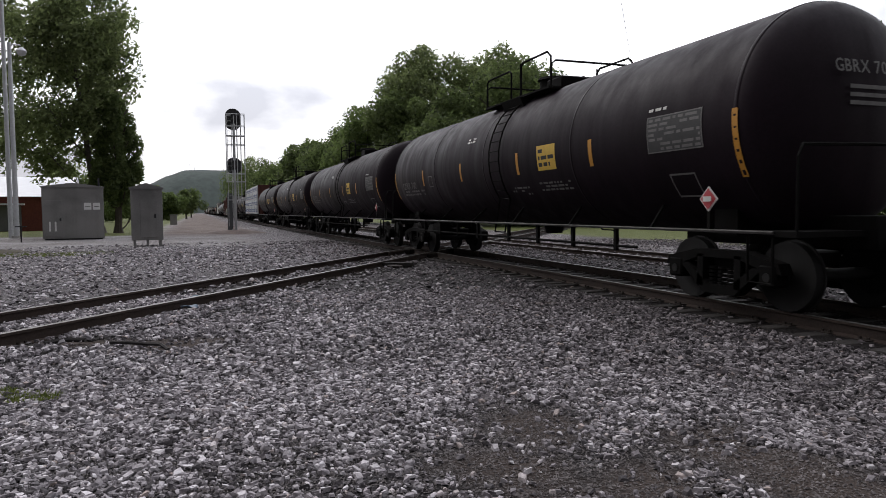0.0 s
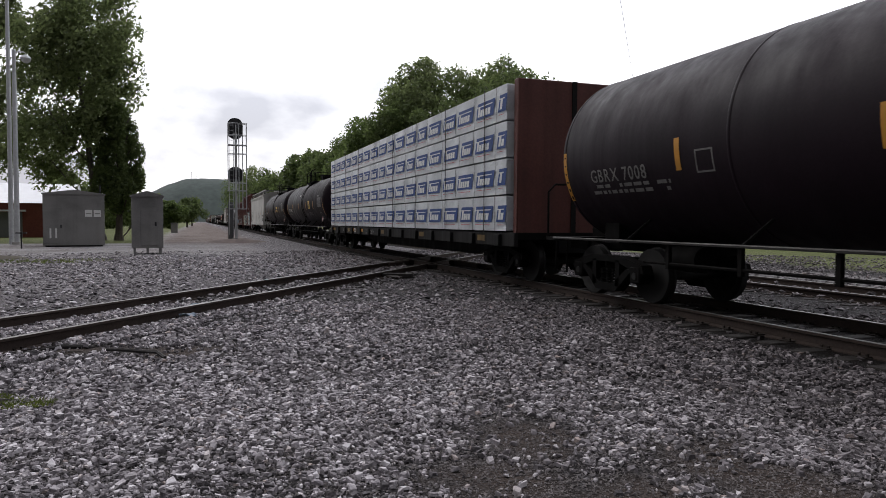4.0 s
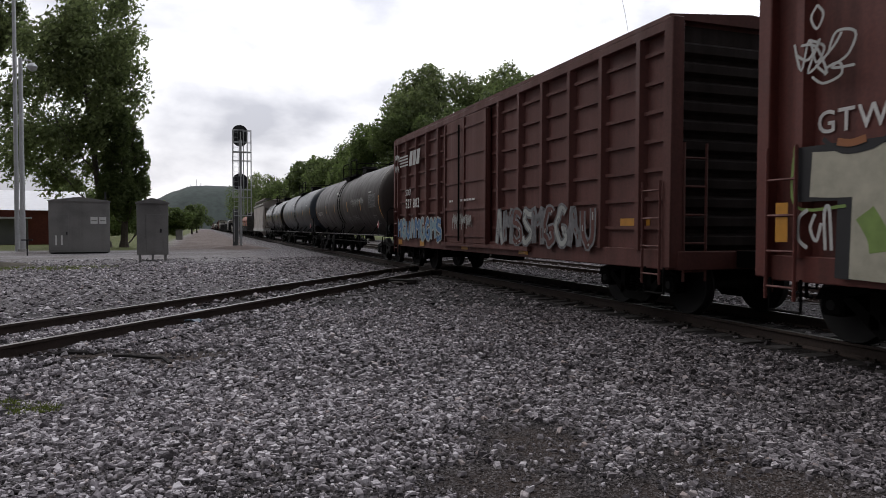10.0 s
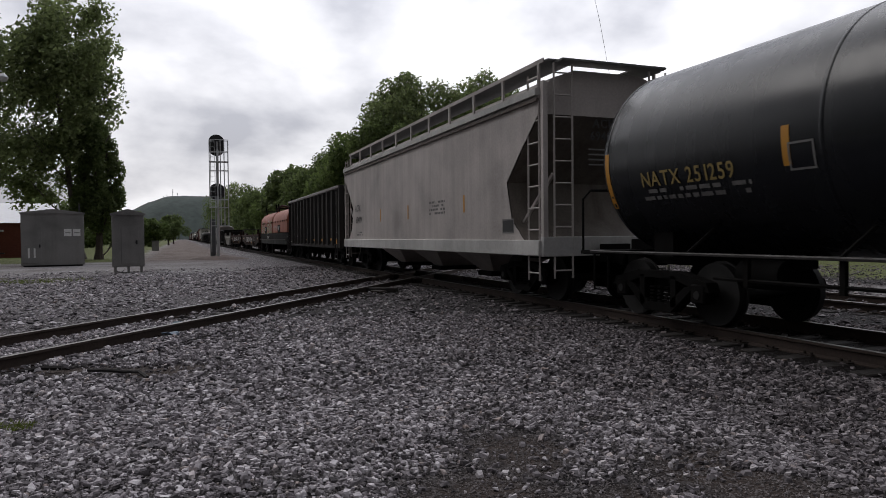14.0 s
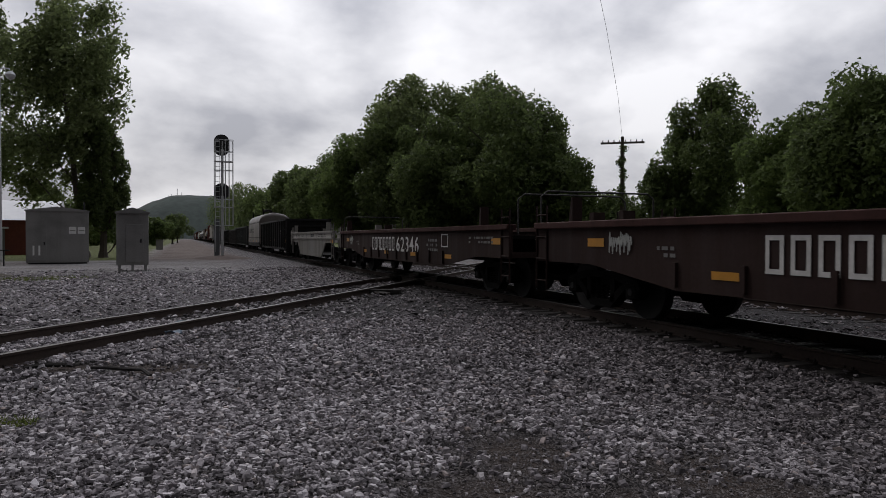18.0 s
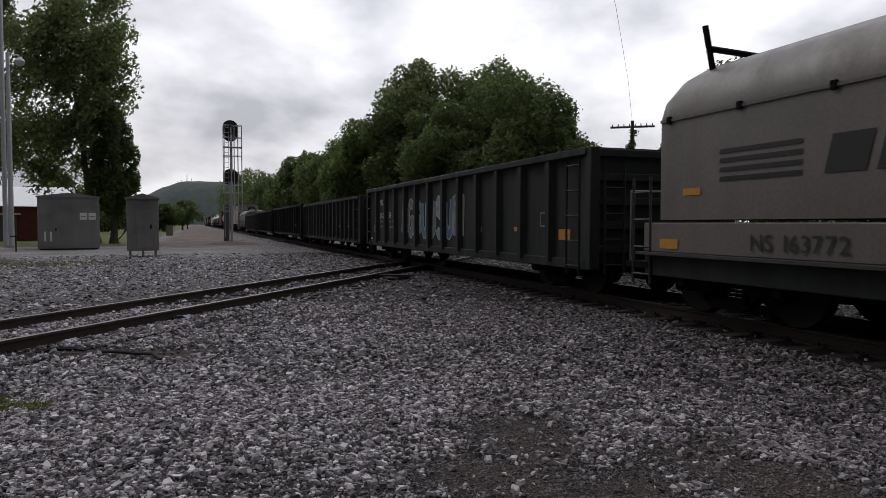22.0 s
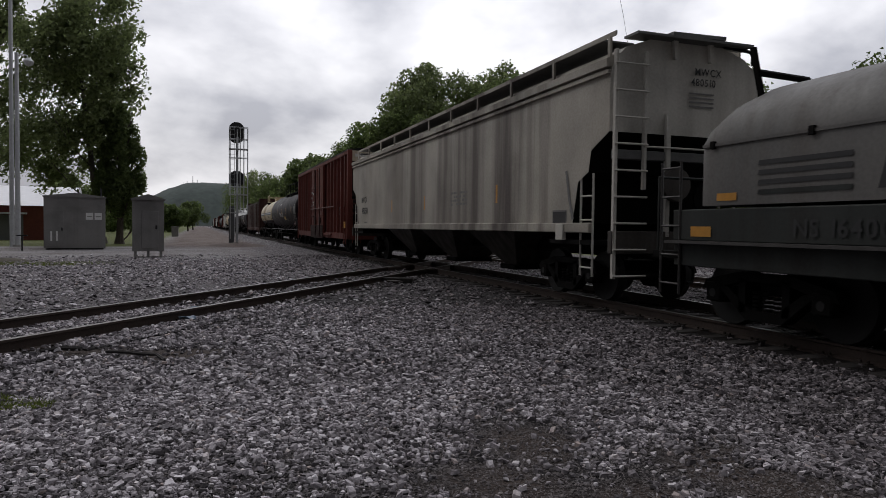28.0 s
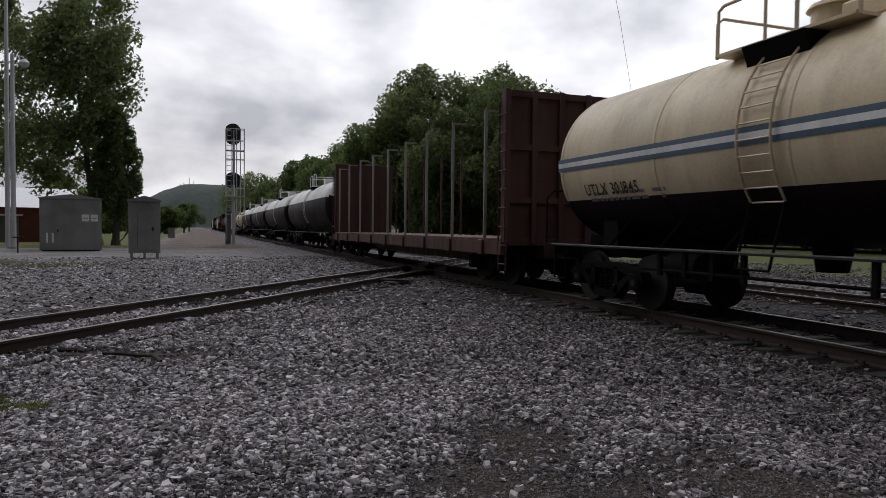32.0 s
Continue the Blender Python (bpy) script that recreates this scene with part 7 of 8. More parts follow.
def add_rear():
    for a, b, num in ((306.2, 325.8, "62378"), (325.9, 343.9, "62346")):
        L = span(a, b)
        c = low_car(L, "rusty brown low-sided car with large white lettering", well_brown, 1.62, 0.9, 0.6, (-L / 2 + 4.6, L / 2 - 4.6), well_red)
        y = 3.5 if num == "62378" else 3.05
        for k in range(8):
            outline(c[0], "name_block", y - 0.27, y, 0.92, 1.38, white_mark, c[1], 0.06)
            y -= 0.365
        lettering(c[0], num, 0.2 if num == "62378" else 0.0, 0.92, 0.46, white_mark, c[1], 1.25, 1.6)
        for k in range(6):
            yy = 7.1 - k * 2.95
            patch(c[0], "reflector", yy - 0.24, yy + 0.24, 0.8 if 0 < k < 5 else 1.2, 0.91 if 0 < k < 5 else 1.34, yellow_mark, c[1])
        graffiti(c[0], 6.1, 6.7, 1.05, 1.45, c[1], [spray_pale], well_brown, 91, 3, None, 0.04)
        stencil(c[0], 5.1, 5.5, 1.05, 1.25, 2, dim_mark, c[1], 31)
        outline(c[0], "stencil_frame", -4.7, -4.2, 1.1, 1.45, white_mark, c[1])
        stencil(c[0], -3.9, -3.0, 0.95, 1.35, 3, dim_mark, c[1], 8)
        stencil(c[0], -L / 2 + 1.4, -L / 2 + 2.8, 1.2, 1.4, 2, dim_mark, c[1], 9)
        couple(c, a, b)
    L = span(343.9, 359.5)
    c = low_car(L, "dirty pale grey well car for containers", well_grey, 1.66, 1.1, 0.36, (-L / 2 + 4.4, L / 2 - 4.4), None, True)
    lettering(c[0], "NS 170296", 4.9, 1.37, 0.19, black_mark, c[1], 1.12, 1.5)
    stencil(c[0], 2.0, 2.85, 1.37, 1.56, 2, dim_mark, c[1], 9)
    for k in range(3):
        patch(c[0], "logo_bar", -0.8, -0.35, 1.40 + 0.06 * k, 1.435 + 0.06 * k, black_mark, c[1], 0.3)
    for k in range(2):
        patch(c[0], "logo_block", -1.0 - 0.2 * k, -0.84 - 0.2 * k, 1.40, 1.56, black_mark, c[1], 0.3)
    stencil(c[0], -4.6, -2.2, 1.38, 1.55, 2, dim_mark, c[1], 13)
    patch(c[0], "reflector", -L / 2 + 1.2, -L / 2 + 1.9, 1.12, 1.26, yellow_mark, c[1])
    couple(c, 343.9, 359.5)
    c = gondola(span(359.9, 378.6), "black ribbed steel gondola car", gon_black, 2.66, 12, ((("NS",), 2.0, 0.21), (("2008", "52"), 1.52, 0.21)), None, 0.62, seed=21, over=1.045)
    graffiti(c[0], -5.0, -3.6, 1.65, 1.95, c[1], [spray_pale], gon_black, 61, 5, None, 0.045)
    couple(c, 359.9, 378.6)
    L = span(378.6, 392.2)
    c = coil_car(L, "pale grey coil car under one rounded hood", coil_grey, 2.85, 3.7, 1.34, coil_grey, False, inset=0.4, domed=(0.4, 0.6))
    coil_marks(c, L, "NS 163772", 1.34, 0.1)
    couple(c, 378.9, 392.5)
    c = gondola(span(392.75, 410.2), "greenish black gondola car with blue graffiti", gon_green, 2.66, 12, ((("NS",), 2.0, 0.21), (("2017", "59"), 1.52, 0.21)), None, 0.62, seed=22)
    graffiti(c[0], -2.0, 3.6, 0.95, 2.05, c[1], [spray_blue, spray_faint, spray_teal], spray_pale, 62, 8, None, 0.2)
    couple(c, 392.75, 410.2)
    c = gondola(span(410.5, 427.15), "worn black gondola car with pale ribs", gon_grey, 2.5, 15, (), None, 0.6, seed=23, first=1.0)
    couple(c, 410.5, 427.15)
    couple(gondola(span(427.55, 444.9), "black ribbed gondola car with white numbers", gon_black, 2.6, 13, ((("", "NS"), 2.02, 0.24), (("", "187", "792"), 1.6, 0.25)), None, 0.62, 0.2, seed=24, first=0.7), 427.55, 444.9)
    couple(gondola(span(445.3, 463.3), "black ribbed steel gondola car", gon_black, 2.55, 15, ((("", "", "NW"), 1.85, 0.2), (("", "", "190", "026"), 1.43, 0.2)), None, 0.62, 0.12, seed=25, first=0.75), 445.3, 463.3)
    c = gondola(span(463.3, 480.6), "worn black gondola car with pale ribs", gon_grey, 2.45, 14, (), None, 0.6, seed=26)
    graffiti(c[0], -1.0, 5.0, 0.9, 2.0, c[1], [gon_grey], spray_faint, 66, 9, None, 0.1)
    couple(c, 463.3, 480.6)
    L = span(480.6, 496.4)
    c = coil_car(L, "grimy grey coil car under two rounded hoods", coil_grime, 2.5, 3.3, 1.62, gon_green, False, inset=0.62, domed=(0.75, 0.3))
    coil_marks(c, L, "NS 164000")
    couple(c, 480.6, 496.4)
    c = covered_hopper(span(497.0, 517.9), "rust-streaked beige covered hopper car", hop_rust, "MWCX", "480510", black_mark, 4.58, low_mat=bay_brown, over=0.25, low=1.26, cuts=((1.4, 1.15), (2.17, 0.97), (2.34, 0.62), (2.7, 0.55), (2.96, 0.0)), zcut=2.96,  bends=(0.0, 0.48, 0.59, 0.83, 1.0), plate=hop_pale, walk_z=-0.11)
    end_hardware(c[0], span(497.0, 517.9) / 2 - 0.25, 4.58)
    couple(c, 497.0, 517.9)
    L = span(518.4, 536.5)
    e = L / 2 - 0.6
    c = box_car(L, "tall bright red box car with white numbers", box_red, 5.0, [q * (7.69 - 0.925 * k) for k in range(6) for q in (-1, 1)], (-2.1, 2.27), True, paint("beige_end_band", (0.66, 0.58, 0.44), 0.6, 0.4, (0.2, 0.14, 0.1), 0.4))
    for word, y, z in (("NO", 7.47, 2.33), ("KL", 6.49, 2.33), ("57", 7.45, 1.92), ("11", 6.45, 1.92), ("99", 5.62, 1.94)):
        lettering(c[0], word, y, z, 0.27, white_mark, c[1], 0.95, 1.3)
    outline(c[0], "stencil_frame", 4.34, 4.59, 2.04, 2.33, dim_mark, c[1])
    rnd = random.Random(17)
    for k in range(7):
        z = 3.4 - 0.17 * k
        patch(c[0], "paper_scrap", 2.56 + 0.1 * rnd.random(), 2.86 + 0.08 * rnd.random(), z - 0.13 * rnd.uniform(0.35, 1), z, white_mark, c[1], rnd.uniform(-0.8, 0.8), label="torn white paper scrap")
        patch(c[0], "paper_scrap", 2.6 + 0.1 * rnd.random(), 2.72 + 0.16 * rnd.random(), z - 0.16, z - 0.09 - 0.04 * rnd.random(), white_mark, c[1], rnd.uniform(-2, 2), 0.007, label="torn white paper scrap")
    for y0, y1, z0, z1 in ((3.45, 3.75, 2.99, 3.09), (3.5, 3.68, 2.8, 2.9), (3.4, 3.6, 2.66, 2.74), (1.68, 1.95, 3.25, 3.38), (1.74, 1.96, 2.95, 3.05), (1.72, 1.95, 2.5, 2.62), (1.05, 1.44, 2.68, 2.79), (1.2, 1.4, 2.55, 2.64), (1.08, 1.38, 3.17, 3.3)):
        patch(c[0], "paper_scrap", y0, y1, z0, z1, white_mark, c[1] if y0 > 2.3 else flat_side(-1.6), 0.2, label="torn white paper scrap")
    stencil(c[0], 6.0, 7.3, 1.5, 1.75, 3, dim_mark, c[1], 14)
    stencil(c[0], -e + 1.8, -e + 3.0, 1.9, 2.3, 4, dim_mark, c[1], 18)
    patch(c[0], "reflector", -e + 0.15, -e + 0.75, 1.25, 1.55, yellow_mark, flat_side(-1.57))
    patch(c[0], "reflector", e - 0.75, e - 0.3, 1.1, 1.35, yellow_mark, c[1])
    # the plug door: grimy lower panel, ribs, lock bars and its round tag
    patch(c[0], "placard_board", 2.42, 2.88, 1.42, 1.86, black_mark, c[1], label="dark placard board")
    door_grime = paint("grimy_door_red", (0.045, 0.016, 0.013), 0.75, 0.6, (0.02, 0.013, 0.011), 0.7, spec=0.25)
    part("lower_door_panel", M().box(-1.612, -1.595, -2.05, 2.2, 0.66, 1.34, 0.004), door_grime, c[0], "soot-stained lower door panel")
    for z in (0.78, 0.91, 1.04, 1.17, 1.36):
        part("door_rib", M().box(-1.64, -1.61, -2.05, 2.2, z - 0.02, z + 0.02, 0.008), door_grime, c[0])
    for y in (0.32, -1.2):
        part("lock_bar", M().tube([(-1.65, y, 0.8), (-1.65, y, 4.6)], 0.022, 6), door_grime, c[0])
        part("lock_box", M().box(-1.68, -1.6, y - 0.14, y + 0.14, 1.45, 1.85, 0.02), door_grime, c[0])
    part("door_track", M().box(-1.66, -1.6, -5.6, 2.3, 2.3, 2.36, 0.01), box_brown, c[0])
    part("door_handle", M().tube([(-1.66, 1.6, 1.86), (-1.66, 0.8, 1.9)], 0.018, 6), door_grime, c[0])
    part("round_tag", M().cyl((-1.6, 0.5, 2.17), (-1.615, 0.5, 2.17), 0.08, 0.08, 18), white_mark, c[0], "round white tag")
    for y in (0.66, 0.34):
        stencil(c[0], y - 0.09, y + 0.09, 2.13, 2.27, 3, dim_mark, flat_side(-1.603), 40)
    couple(c, 518.4, 536.5)
    c = tank_car(span(536.4, 556.3), "long matt black tank car with a raised top walkway", [tank_black], "SHQX 5037", dim_mark, platform="long", yp=-2.5, plan=dict(bars=(2.98, 0.13, -2.7, -6.12), placard=-7.52, panel=-8.09, notice=(-2.1, -1.2, 1.8, 2.08)))
    rnd = random.Random(71)
    for k in range(26):
        y = 1.93 - 0.11 * k
        if 11 < k < 15:
            continue
        v, f = brush(rounded([(y, 2.0 + 0.1 * rnd.random()), (y - 0.05, 2.32 + 0.2 * rnd.random()), (y - 0.1, 2.12), (y - 0.16, 2.27 + 0.15 * rnd.random()), (y - 0.2, 2.02)]), 0.017, c[1], 0.008 + 0.0003 * k)
        part("graffiti", sheet("graffiti", v, f, spray_white if k % 3 else spray_faint), None, c[0], "faint white scrawled graffiti")
    couple(c, 536.4, 556.3)
    L = span(556.3, 569.6)
    c = tank_car(L, "cream and black tank car with two blue stripes", [cream, tank_black], "UTLX 301845", black_mark, 1.42, 2.55, split=1.86, hazard=False, info=False, head_gap=0.45, yp=0.8)
    h = c[2]
    for z in (2.42, 2.58):
        patch(c[0], "stripe", -h + 0.62, h - 0.5, z, z + 0.075, blue_stripe, c[1], out=0.01)
    patch(c[0], "stripe", -h + 0.62, h - 0.5, 2.495, 2.58, hop_top, c[1], out=0.01, label="white stripe between the blue ones")
    v, f = brush([(-2.0, 2.75), (-2.3, 3.2), (-2.45, 2.85), (-2.65, 3.25), (-2.8, 2.85), (-3.0, 3.28), (-3.2, 2.85), (-3.45, 3.3), (-3.7, 2.8)], 0.07, c[1], 0.012)
    part("logo_mark", sheet("logo_mark", v, f, blue_stripe), None, c[0], "blue swooping mark on the tank side")
    stencil(c[0], -3.4, -2.0, 2.12, 2.32, 2, black_mark, c[1], 19)
    couple(c, 556.3, 569.6)
    couple(stake_car(span(570.5, 591.9), "empty red-brown bulkhead flat car with side stakes"), 570.5, 591.9)
    for a, b in ((592.3, 610.6), (610.6, 628.9), (628.9, 647.4), (647.4, 665.9)):
        couple(tank_car(span(a, b), "tank car with a white upper half and a black belly", [hop_top, tank_black], "", None, split=3.0, hazard=False, info=False), a, b)
    u = 665.9
    for k in range(14):
        kind = (cream, hop_white, None, tank_blue, tank_black, None, gon_black, hop_grey, tank_black, tank_black, None, hop_white, gon_black, tank_black)[k]
        if kind in (cream, tank_blue, tank_black):
            d = 17.5
            made = tank_car(span(u, u + d), "tank car far back in the train", [kind], "", None, hazard=False, info=False)
        elif kind in (hop_white, hop_grey):
            d = 18.5
            made = covered_hopper(span(u, u + d), "pale covered hopper car far back in the train", kind, "", "", black_mark, 4.3, num_end=False)
        elif kind is gon_black:
            d = 17.5
            made = gondola(span(u, u + d), "black gondola car far back in the train", gon_black, 2.6, 12, seed=k)
        else:
            d = 17.5
            made = box_car(span(u, u + d), "red box car far back in the train", box_red, 4.8, [-7.3 + 1.2 * j for j in range(13)], (-1, 2))
        couple(made, u, u + d)
        u += d


def coil_marks(c, L, num, deck=1.62, up=0.0):
    s, t = c[1], L / 2
    for k in range(4):
        patch(c[0], "logo_bar", t - 3.6, t - 2.3, 1.78 + up + 0.12 * k, 1.84 + up + 0.12 * k, black_mark if k else gon_green, s, 0.3)
    for k in range(2):
        patch(c[0], "logo_block", t - 4.4 - 0.62 * k, t - 3.9 - 0.62 * k, 1.78 + up, 2.2 + up, black_mark, s, 0.25)
    for z, n in ((2.02, 7), (1.74, 8)):
        for k in range(n):
            patch(c[0], "logo_letter_block", t - 5.56 - 0.2 * k, t - 5.4 - 0.2 * k, z + up, z + up + 0.17, black_mark, s, 0.1)
    lettering(c[0], num, t - 2.85, deck - 0.35, 0.2, black_mark, flat_side(-1.455), 1.0, 1.4)
    for y in (t - 1.3, 0.2, -3.0):
        patch(c[0], "reflector", y - 0.2, y + 0.2, deck - 0.38, deck - 0.24, yellow_mark, flat_side(-1.455))
    outline(c[0], "stencil_frame", -2.6, -2.2, deck - 0.4, deck - 0.14, dim_mark, flat_side(-1.455))
    patch(c[0], "reflector", t - 1.95, t - 1.6, 1.72, 1.82, yellow_mark, s)


add_tanks()
add_middle()
add_rear()

# ---- trees and plants ----
bark = plain("tree_bark", (0.075, 0.06, 0.05), 0.95, 0.0, 9, 0.4, 0.8)
pale_bark = plain("pale_bark", (0.13, 0.115, 0.10), 0.9, 0.0, 7, 0.35, 0.5)
leaf_dark = leaf_material("leaves_dark", (0.048, 0.068, 0.03), (0.175, 0.23, 0.082))
leaf_mid = leaf_material("leaves_mid", (0.05, 0.078, 0.025), (0.185, 0.25, 0.082))
leaf_olive = leaf_material("leaves_olive", (0.07, 0.09, 0.042), (0.27, 0.33, 0.14))


def leaf_cloud(rg, blobs, count, size):
    """Small bent leaf sprays scattered in the shells of many overlapping clumps."""
    b = np.array(blobs)
    pick = rg.choice(len(b), count, p=b[:, 3] ** 2 / (b[:, 3] ** 2).sum())
    d = rg.normal(0, 1, (count, 3))
    d /= np.linalg.norm(d, axis=1)[:, None]
    r = b[pick, 3] * rg.uniform(0.15, 1.25, count) ** 0.6
    c = b[pick, :3] + d * r[:, None] * np.array([1, 1, 0.82])
    n = d * 0.7 + rg.normal(0, 0.75, (count, 3)) + np.array([0, 0, 0.35])
    n /= np.linalg.norm(n, axis=1)[:, None]
    u = np.cross(n, rg.normal(0, 1, (count, 3)))
    u /= np.linalg.norm(u, axis=1)[:, None]
    w = np.cross(n, u)
    s = size * rg.uniform(0.55, 1.35, count)[:, None]
    k = rg.uniform(0.1, 0.35, count)[:, None]
    p = np.stack([c - u * s, c + u * s * 0.7 - w * s * 0.5 + n * s * k, c + u * s * 0.5 + w * s * 0.75], 1)
    f = np.arange(count * 3).reshape(-1, 3)
    return p.reshape(-1, 3), f


def crown_cloud(rg, at, rx, z0, z1, count, size, boughs, loose, thin):
    """Leaf sprays over many rounded boughs that together fill a crown; loose: how far the boughs stand apart, thin: how deep their leaves lie."""
    cz, rz = (z0 + z1) / 2, (z1 - z0) / 2
    axes = np.array([rx, rx, rz])
    big = rg.normal(0, 1, (boughs, 3))
    big /= np.linalg.norm(big, axis=1)[:, None]
    core = big * rg.uniform(0.5, 0.95, boughs)[:, None]
    rad = rg.uniform(0.24, 0.44, boughs) * (1 - loose * rg.uniform(0, 1, boughs))
    core = np.vstack([core, [(0, 0, 0.1), (0, 0, -0.4), (0, 0, 0.55)]])
    rad = np.append(rad, [0.5, 0.45, 0.4])
    core *= np.minimum(1, (1.08 - 0.8 * rad) / np.maximum(0.01, np.linalg.norm(core, axis=1)))[:, None]
    pick = rg.choice(len(rad), count, p=rad ** 2 / (rad ** 2).sum())
    # each bough swells into twigs
    k = rg.normal(0, 1, (60, 3))
    k /= np.linalg.norm(k, axis=1)[:, None]
    wide, tall = rg.uniform(0.18, 0.42, 60), rg.uniform(0.3, 1.0, 60)
    d = rg.normal(0, 1, (count, 3))
    d /= np.linalg.norm(d, axis=1)[:, None]
    turn = np.roll(d, 1, axis=1) * np.where(pick % 2, 1, -1)[:, None]
    swell = (tall[None] * np.exp(-((1 - turn @ k.T) * 2 / wide[None] ** 2))).max(1)
    inner = 1 - thin * rg.uniform(0, 1, count) ** 1.4
    stray = np.where(rg.uniform(0, 1, count) < 0.1, 1 + 0.16 * rg.uniform(0, 1, count), 1.0)
    reach = rad[pick] * (0.78 + 0.3 * swell) * inner * stray
    # boughs are as round as the crown is wide, not stretched with its height
    round_ = np.array([rx, rx, 0.55 * rx + 0.45 * rz])
    c = np.array([at[0], at[1], cz]) + core[pick] * axes + d * round_ * reach[:, None]
    c[:, 2] = np.maximum(c[:, 2], 0.15)
    n = d * 0.8 + rg.normal(0, 0.7, (count, 3)) + np.array([0, 0, 0.3])
    n /= np.linalg.norm(n, axis=1)[:, None]
    u = np.cross(n, rg.normal(0, 1, (count, 3)))
    u /= np.linalg.norm(u, axis=1)[:, None]
    w = np.cross(n, u)
    s = size * rg.uniform(0.5, 1.4, count)[:, None]
    b = rg.uniform(0.1, 0.35, count)[:, None]
    p = np.stack([c - u * s, c + u * s * 0.7 - w * s * 0.5 + n * s * b, c + u * s * 0.5 + w * s * 0.75], 1)
    return p.reshape(-1, 3), np.arange(count * 3).reshape(-1, 3)


def tree(label, seed, height, width, leaves, leaf_mat, at, trunk_r=0.32, low=0.06, size=0.24, bark_mat=None, group="", boughs=26, loose=0.2, thin=0.4, shift=0.0, lean=0.0):
    """A tapered trunk with limbs that reach into the crown; low: where the crown begins, as a share of the height."""
    rg = np.random.default_rng(seed)
    t = thing("tree", label, "tree", at, group)
    m = M()
    top = height * 0.84
    spine = [(shift * k + 0.2 * math.sin(k * 2.1 + seed), 0.2 * math.cos(k * 1.7 + seed), top * k) for k in np.linspace(0, 1, 7)]
    for i in range(6):
        m.cyl(spine[i], spine[i + 1], trunk_r * (1 - i / 6.6), trunk_r * (1 - (i + 1) / 6.6), 9)
    m.cyl((spine[0][0], spine[0][1], -0.1), (spine[0][0], spine[0][1], 0.5), trunk_r * 1.45, trunk_r, 9)
    for i in range(13):
        h = max(low, 0.12) + (0.9 - max(low, 0.12)) * i / 13
        a = i * 2.4 + seed
        out = width * 0.42 * math.sin(math.pi * min(0.95, 0.2 + h * 0.75)) * rg.uniform(0.7, 1.0)
        p0 = Vector(spine[min(5, int(h * 6.2))])
        p1 = Vector((p0.x + out * math.cos(a), p0.y + out * math.sin(a), min(height * 0.93, p0.z + 0.1 * height + 0.35 * out)))
        mid = p0.lerp(p1, 0.5) + Vector((0, 0, -0.02 * height))
        m.tube([p0, mid, p1], trunk_r * 0.17, 5)
        m.tube([mid, mid.lerp(p1, 0.6) + Vector((rg.uniform(-1, 1), rg.uniform(-1, 1), 0.8))], trunk_r * 0.08, 4)
    part("trunk", m, bark_mat or bark, t)
    co, f = crown_cloud(rg, (shift, 0), width / 2, low * height, height, leaves, size, boughs, loose, thin)
    co = [(x + lean * (z / height - 0.6), y, z) for x, y, z in co] if lean else co
    part("crown", sheet("crown", co, f, leaf_mat), None, t)
    return t


def ground_at(x, y, turn=0.0, z=0.0):
    return pose(x, y, z, 0, 0, turn)


big = "tall broadleaf tree with an uneven leafy crown"
# the tall tree behind the sheds, ivy at its foot, and the thin one behind the pole
tree("tall leafy sycamore tree with thin gaps in its crown", 11, 20.6, 10.2, 32000, leaf_olive, ground_at(-6.9, 58), 0.3, 0.16, 0.18, bark_mat=pale_bark, boughs=120, loose=0.66, thin=0.9, shift=-2.2, lean=5.0)
tree("ivy-covered lower tree behind the sheds", 13, 11.5, 3.7, 20000, leaf_dark, ground_at(-5.9, 57), 0.28, 0.0, 0.14, boughs=40)
tree("thin half-bare tree behind the lamp post", 12, 25.0, 6.6, 9000, leaf_olive, ground_at(-15.3, 61), 0.26, 0.52, 0.17, bark_mat=pale_bark, boughs=30, loose=0.7, thin=0.9)
